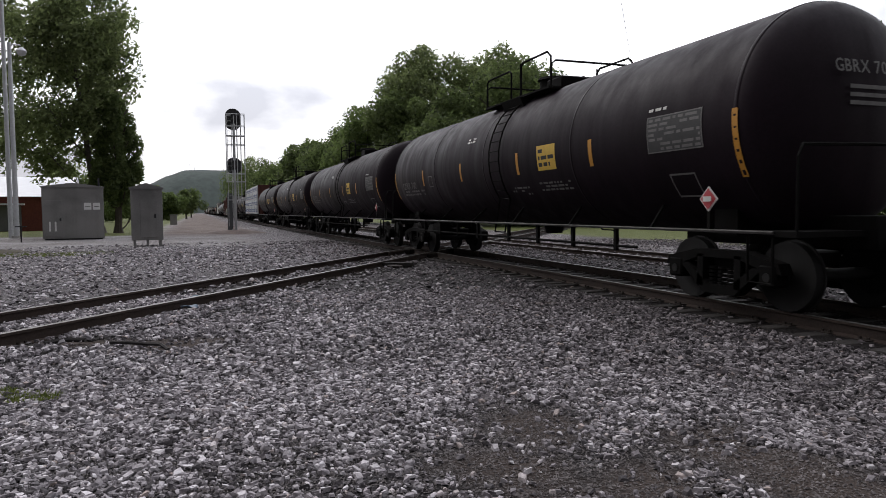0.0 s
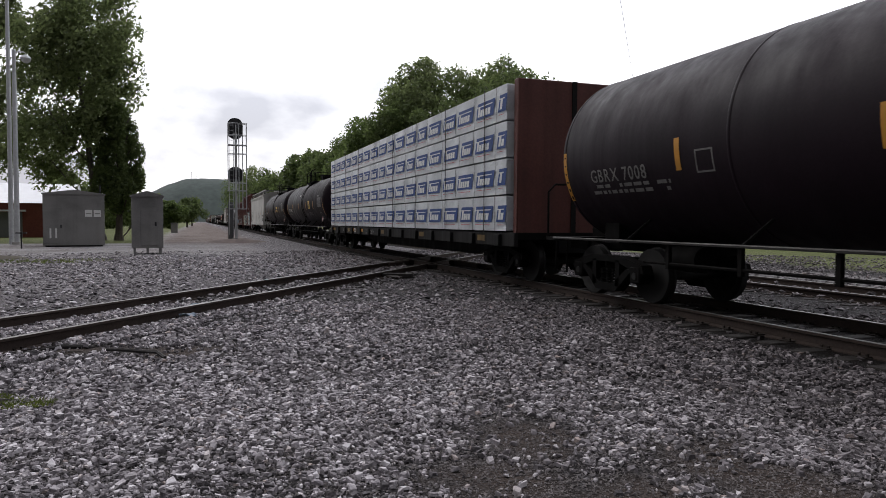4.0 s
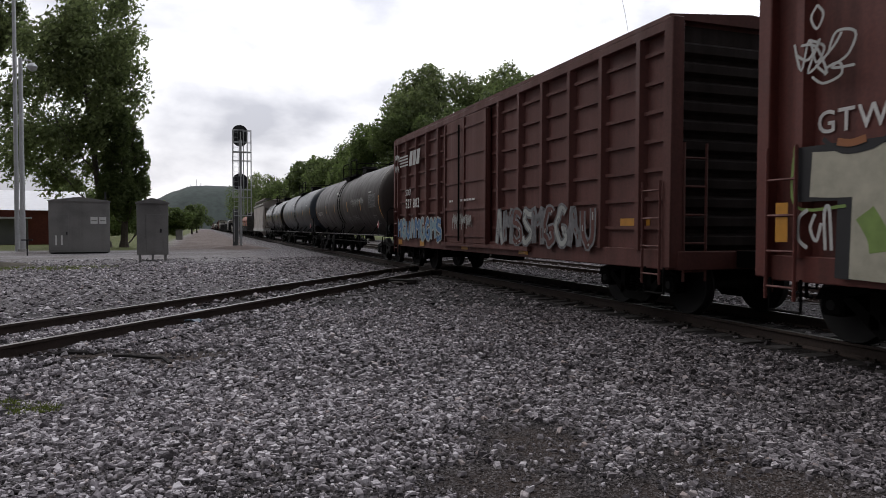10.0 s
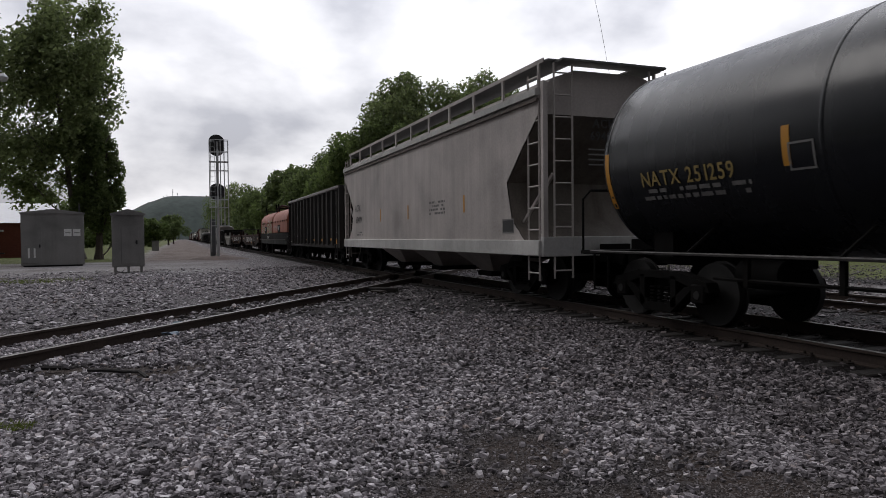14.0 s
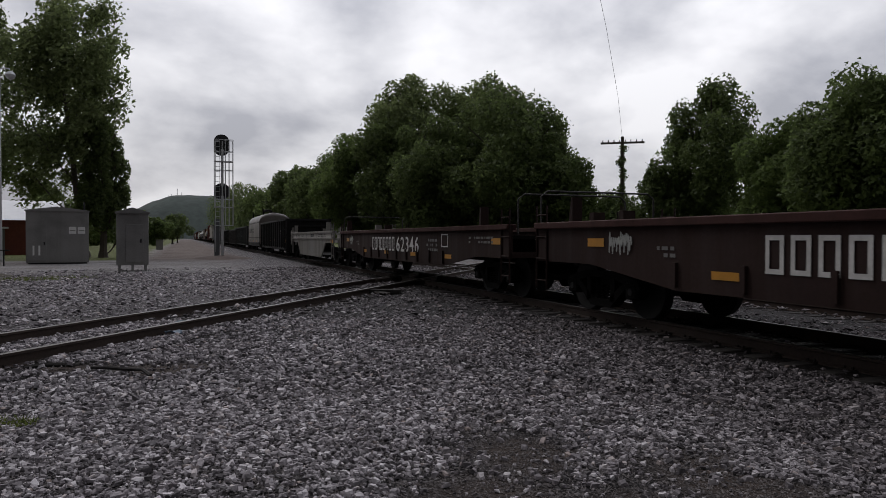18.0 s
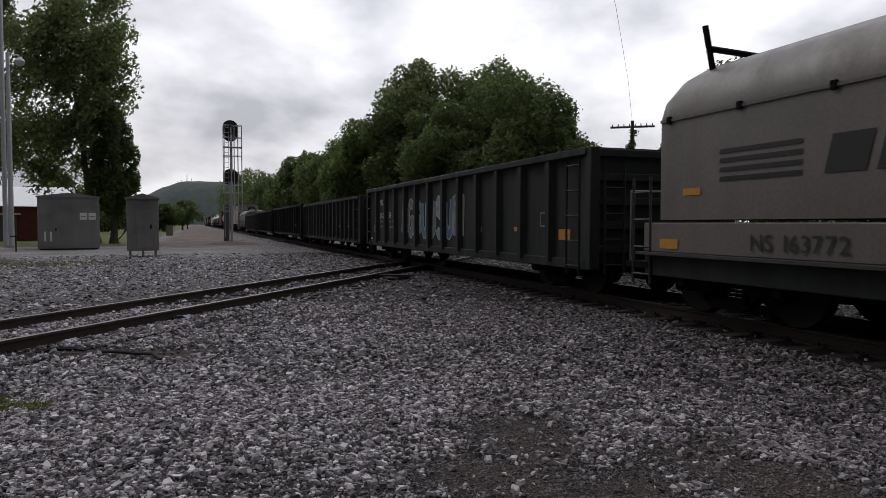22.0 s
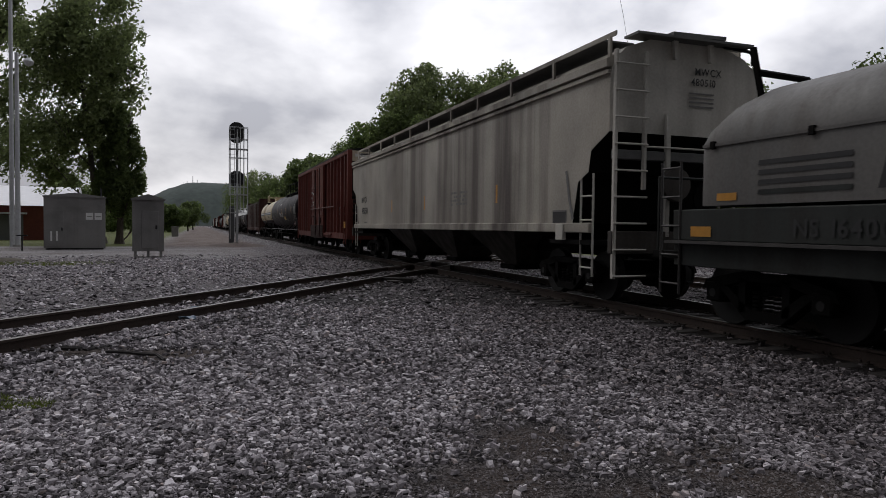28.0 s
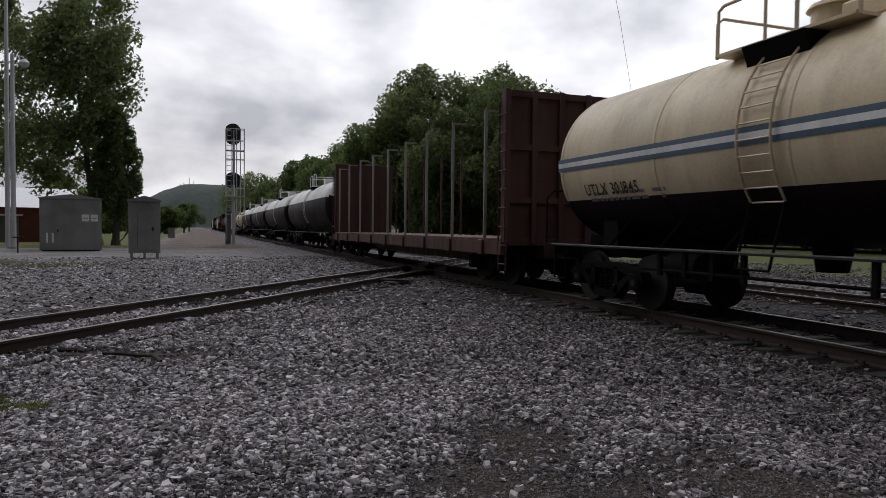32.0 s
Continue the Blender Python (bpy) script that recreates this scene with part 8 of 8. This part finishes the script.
# the wood beyond the tracks: bearing, distance, slope up to the top, width, leaves, share at which the crown begins
WOOD = [
    (18.2, 79, 0.250, 10.4, 26000, leaf_olive, 0.3), (24.3, 79, 0.250, 9.0, 22000, leaf_olive, 0.3),
    (26.6, 67, 0.218, 13.6, 48000, leaf_dark, 0.02), (29.9, 65, 0.172, 6.6, 17000, leaf_dark, 0.0),
    (20.2, 70, 0.176, 11.0, 32000, leaf_dark, 0.02), (16.2, 75, 0.175, 9.0, 24000, leaf_dark, 0.02),
    (13.2, 82, 0.158, 9.0, 22000, leaf_mid, 0.02), (11.0, 93, 0.132, 9.0, 18000, leaf_dark, 0.02),
    (9.2, 112, 0.109, 10.0, 15000, leaf_dark, 0.02), (7.6, 138, 0.092, 10.0, 11000, leaf_mid, 0.02),
    (6.3, 170, 0.076, 11.0, 8000, leaf_dark, 0.02), (5.2, 210, 0.074, 12.0, 7000, leaf_dark, 0.02),
    (4.1, 270, 0.083, 12.0, 5000, leaf_olive, 0.1), (3.2, 340, 0.072, 18.0, 5000, leaf_dark, 0.02),
    (22.5, 86, 0.180, 14.0, 15000, leaf_dark, 0.1), (28.6, 77, 0.150, 9.0, 12000, leaf_dark, 0.05),
    (34.2, 76, 0.062, 9.0, 12000, leaf_dark, 0.0), (42.0, 76, 0.224, 11.0, 30000, leaf_dark, 0.02),
    (38.8, 75, 0.110, 6.0, 12000, leaf_dark, 0.0), (47.8, 68, 0.158, 9.6, 24000, leaf_mid, 0.02),
    (53.0, 61, 0.216, 12.0, 34000, leaf_dark, 0.02), (58.0, 60, 0.215, 13.0, 22000, leaf_dark, 0.02),
    (45.0, 88, 0.130, 13.0, 12000, leaf_dark, 0.02), (63.0, 62, 0.20, 14.0, 14000, leaf_mid, 0.02),
]
for k, (az, far, up, w, n, lm, low) in enumerate(WOOD):
    tall = 1.5 + up * far
    open_crown = low > 0.3 or az == 42.0
    w *= 1.0 if open_crown else 1.12
    tree(big if tall > 12 else "low bushy tree at the edge of the wood", 21 + k, tall, w, int(n * 1.1), lm, ground_at(far * math.sin(radians(az)), far * math.cos(radians(az))), 0.3, low, 0.21 if far < 100 else 0.36, group="trees beyond the tracks", boughs=48 if w > 8 else 26, loose=0.28 if open_crown else 0.15, thin=0.6 if open_crown else 0.35)
# trees and bushes along the lane, far on
for x, y, h, w, n, lm, seed in [(-5.2, 142, 5.5, 7.0, 3000, leaf_mid, 51), (-3.0, 172, 7.5, 6.0, 2600, leaf_dark, 52), (-10.0, 150, 7.0, 9.0, 3000, leaf_dark, 53), (-2.0, 215, 9.0, 9.0, 2200, leaf_dark, 54), (-12.0, 120, 6.0, 8.0, 2500, leaf_mid, 55), (-16, 100, 8.0, 9.0, 3000, leaf_dark, 56)]:
    tree("bushy tree beside the gravel lane", seed, h, w, n * 2, lm, ground_at(x, y), 0.2, 0.02, 0.26, group="trees along the lane", boughs=18)

# low grass tufts by the lane and in the gravel
def tufts(name, label, spots, blades, mat, size):
    rg = np.random.default_rng(5)
    co, f = [], []
    for cx, cy, r in spots:
        for _ in range(blades):
            a, d = rg.uniform(0, 6.28), r * math.sqrt(rg.uniform(0, 1))
            x, y, h, w = cx + d * math.cos(a), cy + d * math.sin(a), size * rg.uniform(0.5, 1.2), 0.006 + 0.05 * size
            b, lx, ly = rg.uniform(0, 6.28), rg.normal(0, 0.5) * size, rg.normal(0, 0.5) * size
            o = len(co)
            co += [(x - w * math.cos(b), y - w * math.sin(b), 0.0), (x + w * math.cos(b), y + w * math.sin(b), 0.0), (x + lx, y + ly, h)]
            f.append((o, o + 1, o + 2))
    return tagged(new(name, sheet(name, co, f, mat)), label, "grass", kind="stuff")


leaf_grass = leaf_material("grass_blades", (0.05, 0.075, 0.015), (0.16, 0.19, 0.05))
tufts("grass_tuft", "sparse yellow-green grass tufts in the gravel", [(-1.4, 6.38, 0.16), (-1.22, 6.3, 0.1), (-1.65, 6.6, 0.18)], 260, leaf_grass, 0.05)
tufts("grass_verge", "weedy grass at the foot of the pole and sheds", [(-7.6 + 0.7 * k, 27.8 + 0.35 * (k % 3), 1.1) for k in range(6)], 220, leaf_grass, 0.10)

# ---- the far hill ----
hill_mat = plain("wooded_hill", (0.075, 0.095, 0.088), 0.95, 0.0, 0.12, 0.3, 0.6)
HILL_X = (-330, -180, -112, -78, -50, -22, 30, 80, 150, 300, 570)
HILL_Z = (6, 10, 26, 48, 62, 73, 75, 70, 60, 42, 20)
hco, hf = [], []
HN, HK = 120, 16
for j in range(HK):
    for i in range(HN):
        x = -330 + 900 * i / (HN - 1)
        e = float(np.interp(x, HILL_X, HILL_Z))
        v = j / (HK - 1)
        z = e * math.sin(v * math.pi / 2) + 3.0 * noise.noise((x * 0.05, j * 0.8, 2)) * v
        hco.append((x, 1080 + 140 * v, z - 2))
hf = [(j * HN + i, j * HN + i + 1, (j + 1) * HN + i + 1, (j + 1) * HN + i) for j in range(HK - 1) for i in range(HN - 1)]
hill = tagged(new("hill", sheet("hill", hco, hf, hill_mat)), "distant wooded hill under the clouds", "hill", kind="structure")
grey_steel = plain("galvanised_steel", (0.52, 0.53, 0.54), 0.5, 0.4, 10, 0.15, 0.1)
dark_steel = plain("dark_steel", (0.03, 0.03, 0.032), 0.6, 0.3, 10, 0.2, 0.1)
for k, (dx, h) in enumerate([(0, 21), (7, 15), (-9, 12), (-14, 10)]):
    m = M()
    for s in (-1, 1):
        m.cyl((s * 0.7, 0, 0), (s * 0.3, 0, h), 0.28, 0.2, 5)
    for i in range(8):
        m.box(-0.6, 0.6, -0.1, 0.1, h * i / 8, h * i / 8 + 0.25)
    solid("radio_mast", m, grey_steel, "thin steel radio mast on the hilltop", "mast", pose(-12 + dx, 1218, 62), group="masts on the hill")

# ---- signal mast ----
sig = thing("signal_mast", "galvanised railway signal mast with two round black heads", "railway signal", pose(2.45, 52.0, 0))
part("pole", M().cyl((0.07, 0, 0.25), (0.07, 0, 8.5), 0.1, 0.09, 14), grey_steel, sig)
part("base", M().cyl((0, 0, -0.05), (0, 0, 0.28), 0.24, 0.2, 14), plain("concrete", (0.36, 0.35, 0.33), 0.9, 0, 12, 0.15, 0.3), sig)
part("relay_case", M().box(-0.48, -0.12, 0.1, 0.6, 0.05, 2.9, 0.02), plain("signal_case_grey", (0.12, 0.125, 0.13), 0.6, 0.2, 6, 0.15, 0.1), sig, "tall grey signal case at the mast's foot")
for z, tall in ((4.9, 1.2), (8.27, 1.55)):
    h = part("signal_head", M().prism([(0.54 * math.cos(a), 0.5 * math.sin(a) + (tall - 1) * 0.5 * (1 if math.sin(a) > 0 else -1)) for a in np.linspace(0.01, 2 * math.pi - 0.02, 32)], "y", -0.05, 0.03), dark_steel, sig, "tall round-ended black signal background", at=pose(0.04, 0.34, z))
    part("lamp_housing", M().box(-0.17, 0.17, -0.42, -0.06, -0.36, 0.38, 0.03), dark_steel, h)
    for d in (-0.25, 0.0, 0.25):
        part("hood", M().cyl((0, 0.03, d), (0, 0.28, d - 0.04), 0.1, 0.11, 12), dark_steel, h)
m = M()
for x in (-0.4, -0.1):
    m.tube([(x, -0.06, 0.5), (x, -0.06, 8.6)], 0.02, 6)
for k in range(17):
    m.tube([(-0.4, -0.06, 2.7 + k * 0.36), (-0.1, -0.06, 2.7 + k * 0.36)], 0.016, 5)
part("ladder", m, grey_steel, sig)
for z in (3.7, 7.0):
    part("platform", M().box(-0.5, 0.83, -0.32, 0.3, z, z + 0.06), grey_steel, sig)
part("foot_bar", M().box(-0.42, 0.83, -0.05, 0.05, 2.38, 2.44), grey_steel, sig)
for x in (-0.48, 0.28, 0.54, 0.81):
    for y in (-0.3, 0.28):
        part("cage_bar", M().tube([(x, y, 2.4 if x > 0 else 3.7), (x, y, 8.6)], 0.02, 5), grey_steel, sig)
for z in (4.3, 6.4, 7.75, 8.6):
    part("guard_rail", M().tube([(-0.48, -0.3, z), (0.81, -0.3, z), (0.81, 0.28, z), (-0.48, 0.28, z), (-0.48, -0.3, z)], 0.024, 5), grey_steel, sig)
solid("ballast_mound", M().lathe([(-0.02, 2.3), (0.1, 1.7), (0.2, 0.9), (0.24, 0.02)], 22, "x"), plain("reddish_dirt", (0.115, 0.085, 0.075), 0.95, 0, 14, 0.4, 0.8), "low mound of reddish dirt under the signal mast", "dirt mound", Matrix.Translation((2.5, 52.0, 0)) @ Matrix.Rotation(radians(-90), 4, "Y"))

# ---- the two metal sheds ----
alu = paint("weathered_aluminium", (0.29, 0.285, 0.277), 0.5, 0.4, (0.14, 0.13, 0.12), 0.12, 0.35)
alu_dark = plain("weathered_aluminium", (0.30, 0.295, 0.29), 0.5, 0.5, 5, 0.12, 0.1)
paper = plain("white_notice", (0.72, 0.72, 0.70), 0.7, 0, 10, 0.05, 0.02)


def shed(label, w, d, h, at, legs, door_x, notices):
    s = thing("signal_shed", label, "metal shed", at, "metal sheds by the lane")
    b = 0.28 if legs else 0.08
    part("body", M().box(-w / 2, w / 2, -d / 2, d / 2, b, h - 0.1, 0.012), alu, s)
    part("roof", M().prism([(-w / 2 - 0.06, h - 0.12), (w / 2 + 0.06, h - 0.12), (w / 2 + 0.06, h - 0.07), (0, h + 0.14), (-w / 2 - 0.06, h - 0.07)], "y", -d / 2 - 0.08, d / 2 + 0.08), alu_dark, s)
    if legs:
        for sx in (-1, 0, 1):
            for sy in (-1, 1):
                part("leg", M().box(sx * (w / 2 - 0.12) - 0.05, sx * (w / 2 - 0.12) + 0.05, sy * (d / 2 - 0.1) - 0.05, sy * (d / 2 - 0.1) + 0.05, -0.02, b), alu_dark, s)
    else:
        part("skid", M().box(-w / 2 + 0.1, w / 2 - 0.1, -d / 2 + 0.1, d / 2 - 0.1, -0.02, b), dark_steel, s)
    dw, dh = (0.98, 2.05) if not legs else (0.72, 1.7)
    dr = part("door", M().box(door_x - dw / 2, door_x + dw / 2, -d / 2 - 0.03, -d / 2, b + 0.12, b + 0.12 + dh, 0.008), alu, s)
    part("door_handle", M().box(door_x + dw / 2 - 0.14, door_x + dw / 2 - 0.06, -d / 2 - 0.08, -d / 2 - 0.03, b + 1.0, b + 1.18, 0.01), dark_steel, dr)
    if notices:
        for k in (-1, 1):
            part("louvre", M().box(door_x + k * 0.14 - 0.045, door_x + k * 0.14 + 0.045, -d / 2 - 0.045, -d / 2 - 0.03, 0.5, 1.05), paper, dr, "pale upright vent strip")
        for k in (0, 1):
            nt = part("notice", M().box(0.55 + k * 0.45, 0.92 + k * 0.45, -d / 2 - 0.012, -d / 2 - 0.002, 1.72, 2.12), paper, s)
            part("printing", M().box(0.6 + k * 0.45, 0.87 + k * 0.45, -d / 2 - 0.016, -d / 2 - 0.012, 1.88, 1.93), alu_dark, nt)
        for k in range(3):
            part("panel_seam", M().box(-0.35 + k * 0.72, -0.33 + k * 0.72, -d / 2 - 0.008, -d / 2, b, h - 0.14), alu_dark, s)
        part("vent_pipe", M().cyl((w / 2 - 0.2, 0.3, h - 0.2), (w / 2 - 0.2, 0.3, h + 0.5), 0.05, 0.05, 8), dark_steel, s)
    else:
        part("end_vent", M().box(0.1, 0.35, -d / 2 - 0.02, -d / 2, h - 0.55, h - 0.35), alu_dark, s)
    return s


shed("wide grey aluminium signal shed with a door and two notices", 3.12, 2.2, 3.12, pose(-6.92, 45.0, 0, 0, 0, 8), False, -1.05, True)
shed("narrow grey aluminium signal cabinet standing on short legs", 1.32, 1.2, 2.72, pose(-2.26, 34.1, 0, 0, 0, 4), True, 0.08, False)

# ---- poles ----
pole_wood = plain("weathered_pole_wood", (0.085, 0.068, 0.058), 0.9, 0, 8, 0.35, 0.7)
p = thing("utility_pole", "dark wooden utility pole wrapped in dead vine", "utility pole", pose(-7.75, 30.6, 0))
part("shaft", M().cyl((0, 0, -0.1), (0.15, 0, 14.0), 0.2, 0.14, 14), pole_wood, p)
m = M()
for k in range(3):
    m.tube([(0.21 * math.cos(a * 0.5 + k * 2) + 0.02 * a * 0.2, 0.21 * math.sin(a * 0.5 + k * 2), a * 0.42) for a in range(14)], 0.025, 5)
part("vine", m, bark, p)
solid("weed_mound", M().lathe([(-0.03, 1.5), (0.08, 1.0), (0.16, 0.05)], 18, "x"), plain("dead_weeds", (0.06, 0.05, 0.032), 0.95, 0, 20, 0.5, 1.0), "mound of dead weeds and dirt round the pole's foot", "dirt mound", Matrix.Translation((-7.6, 30.6, 0)) @ Matrix.Rotation(radians(-90), 4, "Y"))
p = thing("street_lamp", "grey steel lamp post with a hanging globe lamp", "street lamp", pose(-10.6, 48.4, 0))
part("pole", M().cyl((0, 0, 0), (0, 0, 11.9), 0.16, 0.11, 14), grey_steel, p)
part("arm", M().tube([(0, 0, 11.7), (0.3, -0.05, 11.8), (0.62, -0.1, 11.75)], 0.04, 8), grey_steel, p)
lh = part("lamp_head", M().lathe([(-0.28, 0.1), (-0.2, 0.22), (0.0, 0.3), (0.1, 0.24), (0.22, 0.1)], 18, "x"), grey_steel, p, at=Matrix.Translation((0.66, -0.1, 11.4)) @ Matrix.Rotation(radians(-90), 4, "Y"))
part("second_pole", M().cyl((-0.42, 0.5, 0), (-0.42, 0.5, 18.5), 0.14, 0.1, 12), grey_steel, p)
part("base", M().cyl((0, 0, -0.05), (0, 0, 0.15), 0.3, 0.28, 14), MATS["concrete"], p)
p = thing("marker_post", "short dark marker post with a flat cap", "post", pose(-8.9, 41.5, 0))
part("stake", M().box(-0.03, 0.03, -0.03, 0.03, -0.05, 0.8), dark_steel, p)
part("cap", M().box(-0.25, 0.25, -0.1, 0.1, 0.8, 0.86), dark_steel, p)
p = thing("utility_pole", "vine-hung wooden telephone pole with one crossarm", "utility pole", pose(37.6, 52.9, 0))
part("shaft", M().cyl((0, 0, -0.1), (0, 0, 10.9), 0.2, 0.15, 12), pole_wood, p)
ca = part("crossarm", M().box(-1.95, 1.95, -0.07, 0.07, 10.25, 10.42), pole_wood, p, at=pose(0, 0, 0, 0, 0, -35))
for k in range(8):
    x = -1.75 + k * 0.5
    part("insulator", M().cyl((x, 0, 10.42), (x, 0, 10.62), 0.05, 0.04, 8), dark_steel, ca)
rg = np.random.default_rng(77)
co, f = leaf_cloud(rg, [(0.1 * math.sin(k), 0.1 * math.cos(k), 1.0 + k * 0.42, 0.42 - 0.1 * (k % 3)) for k in range(22)], 1500, 0.13)
part("vine", sheet("vine", co, f, leaf_dark), None, p, "hanging vine leaves")
m = M().tube([(37.6, 52.9, 10.6), (30.5, 43.5, 12.2), (24.0, 35.5, 14.4), (14.6, 24.7, 18.3)], 0.011, 5)
solid("overhead_wire", m, dark_steel, "thin overhead wire running up from the telephone pole", "wire")

# ---- the long brick building and the far clutter ----
brick = plain("red_brick_wall", (0.16, 0.045, 0.032), 0.9, 0, 6, 0.25, 0.3)
tin = plain("pale_tin_roof", (0.62, 0.63, 0.66), 0.5, 0.2, 2, 0.08, 0.05)
bd = thing("brick_building", "long low red brick building with a pale metal roof", "building", pose(-24, 68, 0, 0, 0, 4))
part("wall", M().box(-22, 13.2, 0, 12, -0.3, 3.0), brick, bd)
part("roof", M().prism([(-0.3, 3.0), (12.3, 3.0), (6.0, 5.0)], "x", -22.3, 13.4), tin, bd)
w = part("window", M().box(2.8, 6.2, -0.05, 0.1, 0.5, 2.0), dark_steel, bd)
part("window_frame", M().box(2.6, 6.4, -0.08, 0.0, 2.0, 2.2), tin, w)
dr = part("door", M().box(6.9, 9.4, -0.06, 0.1, 0.0, 2.2), plain("grey_door", (0.16, 0.16, 0.165), 0.6, 0, 8, 0.1, 0.1), bd)
part("canopy", M().box(6.6, 9.7, -0.7, 0.0, 2.25, 2.4), tin, dr)
bx = thing("utility_box", "small pale utility box in the grass by the lane", "utility box", pose(-3.0, 92, 0))
part("body", M().box(-0.4, 0.4, -0.4, 0.4, 0, 1.2, 0.03), alu, bx)
part("lid", M().box(-0.45, 0.45, -0.45, 0.45, 1.2, 1.28), alu_dark, bx)

# small scraps on the gravel
stick_m = plain("dark_stick", (0.022, 0.019, 0.018), 0.9, 0, 20, 0.3, 0.5)
solid("dead_branch", M().tube([(-1.0, 8.55, 0.05), (-0.8, 8.35, 0.07), (-0.62, 8.3, 0.05), (-0.45, 8.1, 0.07), (-0.36, 7.85, 0.05)], 0.02, 6), stick_m, "dark dead branch lying on the gravel", "branch")
rnd = random.Random(5)
co = [(-0.3 + 0.06 * i + rnd.uniform(-0.02, 0.02), 11.0 + 0.06 * j + rnd.uniform(-0.02, 0.02), 0.05 + 0.07 * rnd.random()) for j in range(5) for i in range(5)]
rag = new("plastic_scrap", sheet("plastic_scrap", co, [(j * 5 + i, j * 5 + i + 1, j * 5 + i + 6, j * 5 + i + 5) for j in range(4) for i in range(4)], plain("blue_plastic_film", (0.12, 0.16, 0.21), 0.5, 0, 12, 0.3, 0.2)))
rag.modifiers.new("film", "SOLIDIFY").thickness = 0.004
tagged(rag, "crumpled scrap of bluish plastic film beside the rail", "litter")
solid("dead_branch", M().tube([(-1.7, 8.75, 0.05), (-1.5, 8.85, 0.06), (-1.3, 8.82, 0.05)], 0.028, 6), stick_m, "short dark piece of wood on the gravel", "branch")
solid("tie_plate_scrap", M().box(-0.2, 0.2, -0.12, 0.12, 0.0, 0.06, 0.015), plate_steel, "loose rusty tie plate lying on the ballast", "scrap metal", pose(4.85, 17.4, 0.03, 4, 3, 30))
solid("loose_timber", M().box(-0.45, 0.45, -0.12, 0.12, 0.0, 0.12, 0.015), tie_wood, "broken end of a dark wooden tie", "timber", pose(4.98, 17.7, 0.02, 0, 0, -30))
solid("blue_scrap", M().box(-0.17, 0.17, -0.07, 0.07, 0.0, 0.05, 0.012), plain("blue_paint", (0.035, 0.075, 0.11), 0.6, 0, 14, 0.3, 0.2), "chip of blue-painted steel leaning on the rail", "scrap metal", pose(-0.02, 12.3, 0.05, 12, 0, -37))


# ---- what moves ----
def motions():
    # the pace wavers a little: seconds, metres behind a steady run
    lag = ((0.0, 0.0), (0.5, 0.15), (1.0, 0.78), (1.5, 0.2), (2.0, -0.25), (3.0, 0.0), (8.0, 0.0), (16.0, 0.0), (24.0, 0.0), (32.0, 0.0))
    for car, u in CONSIST:
        walk(car, [(t, pose(TRACK_X, u - SPEED * t + b, RAIL_TOP)) for t, b in lag])


motions()
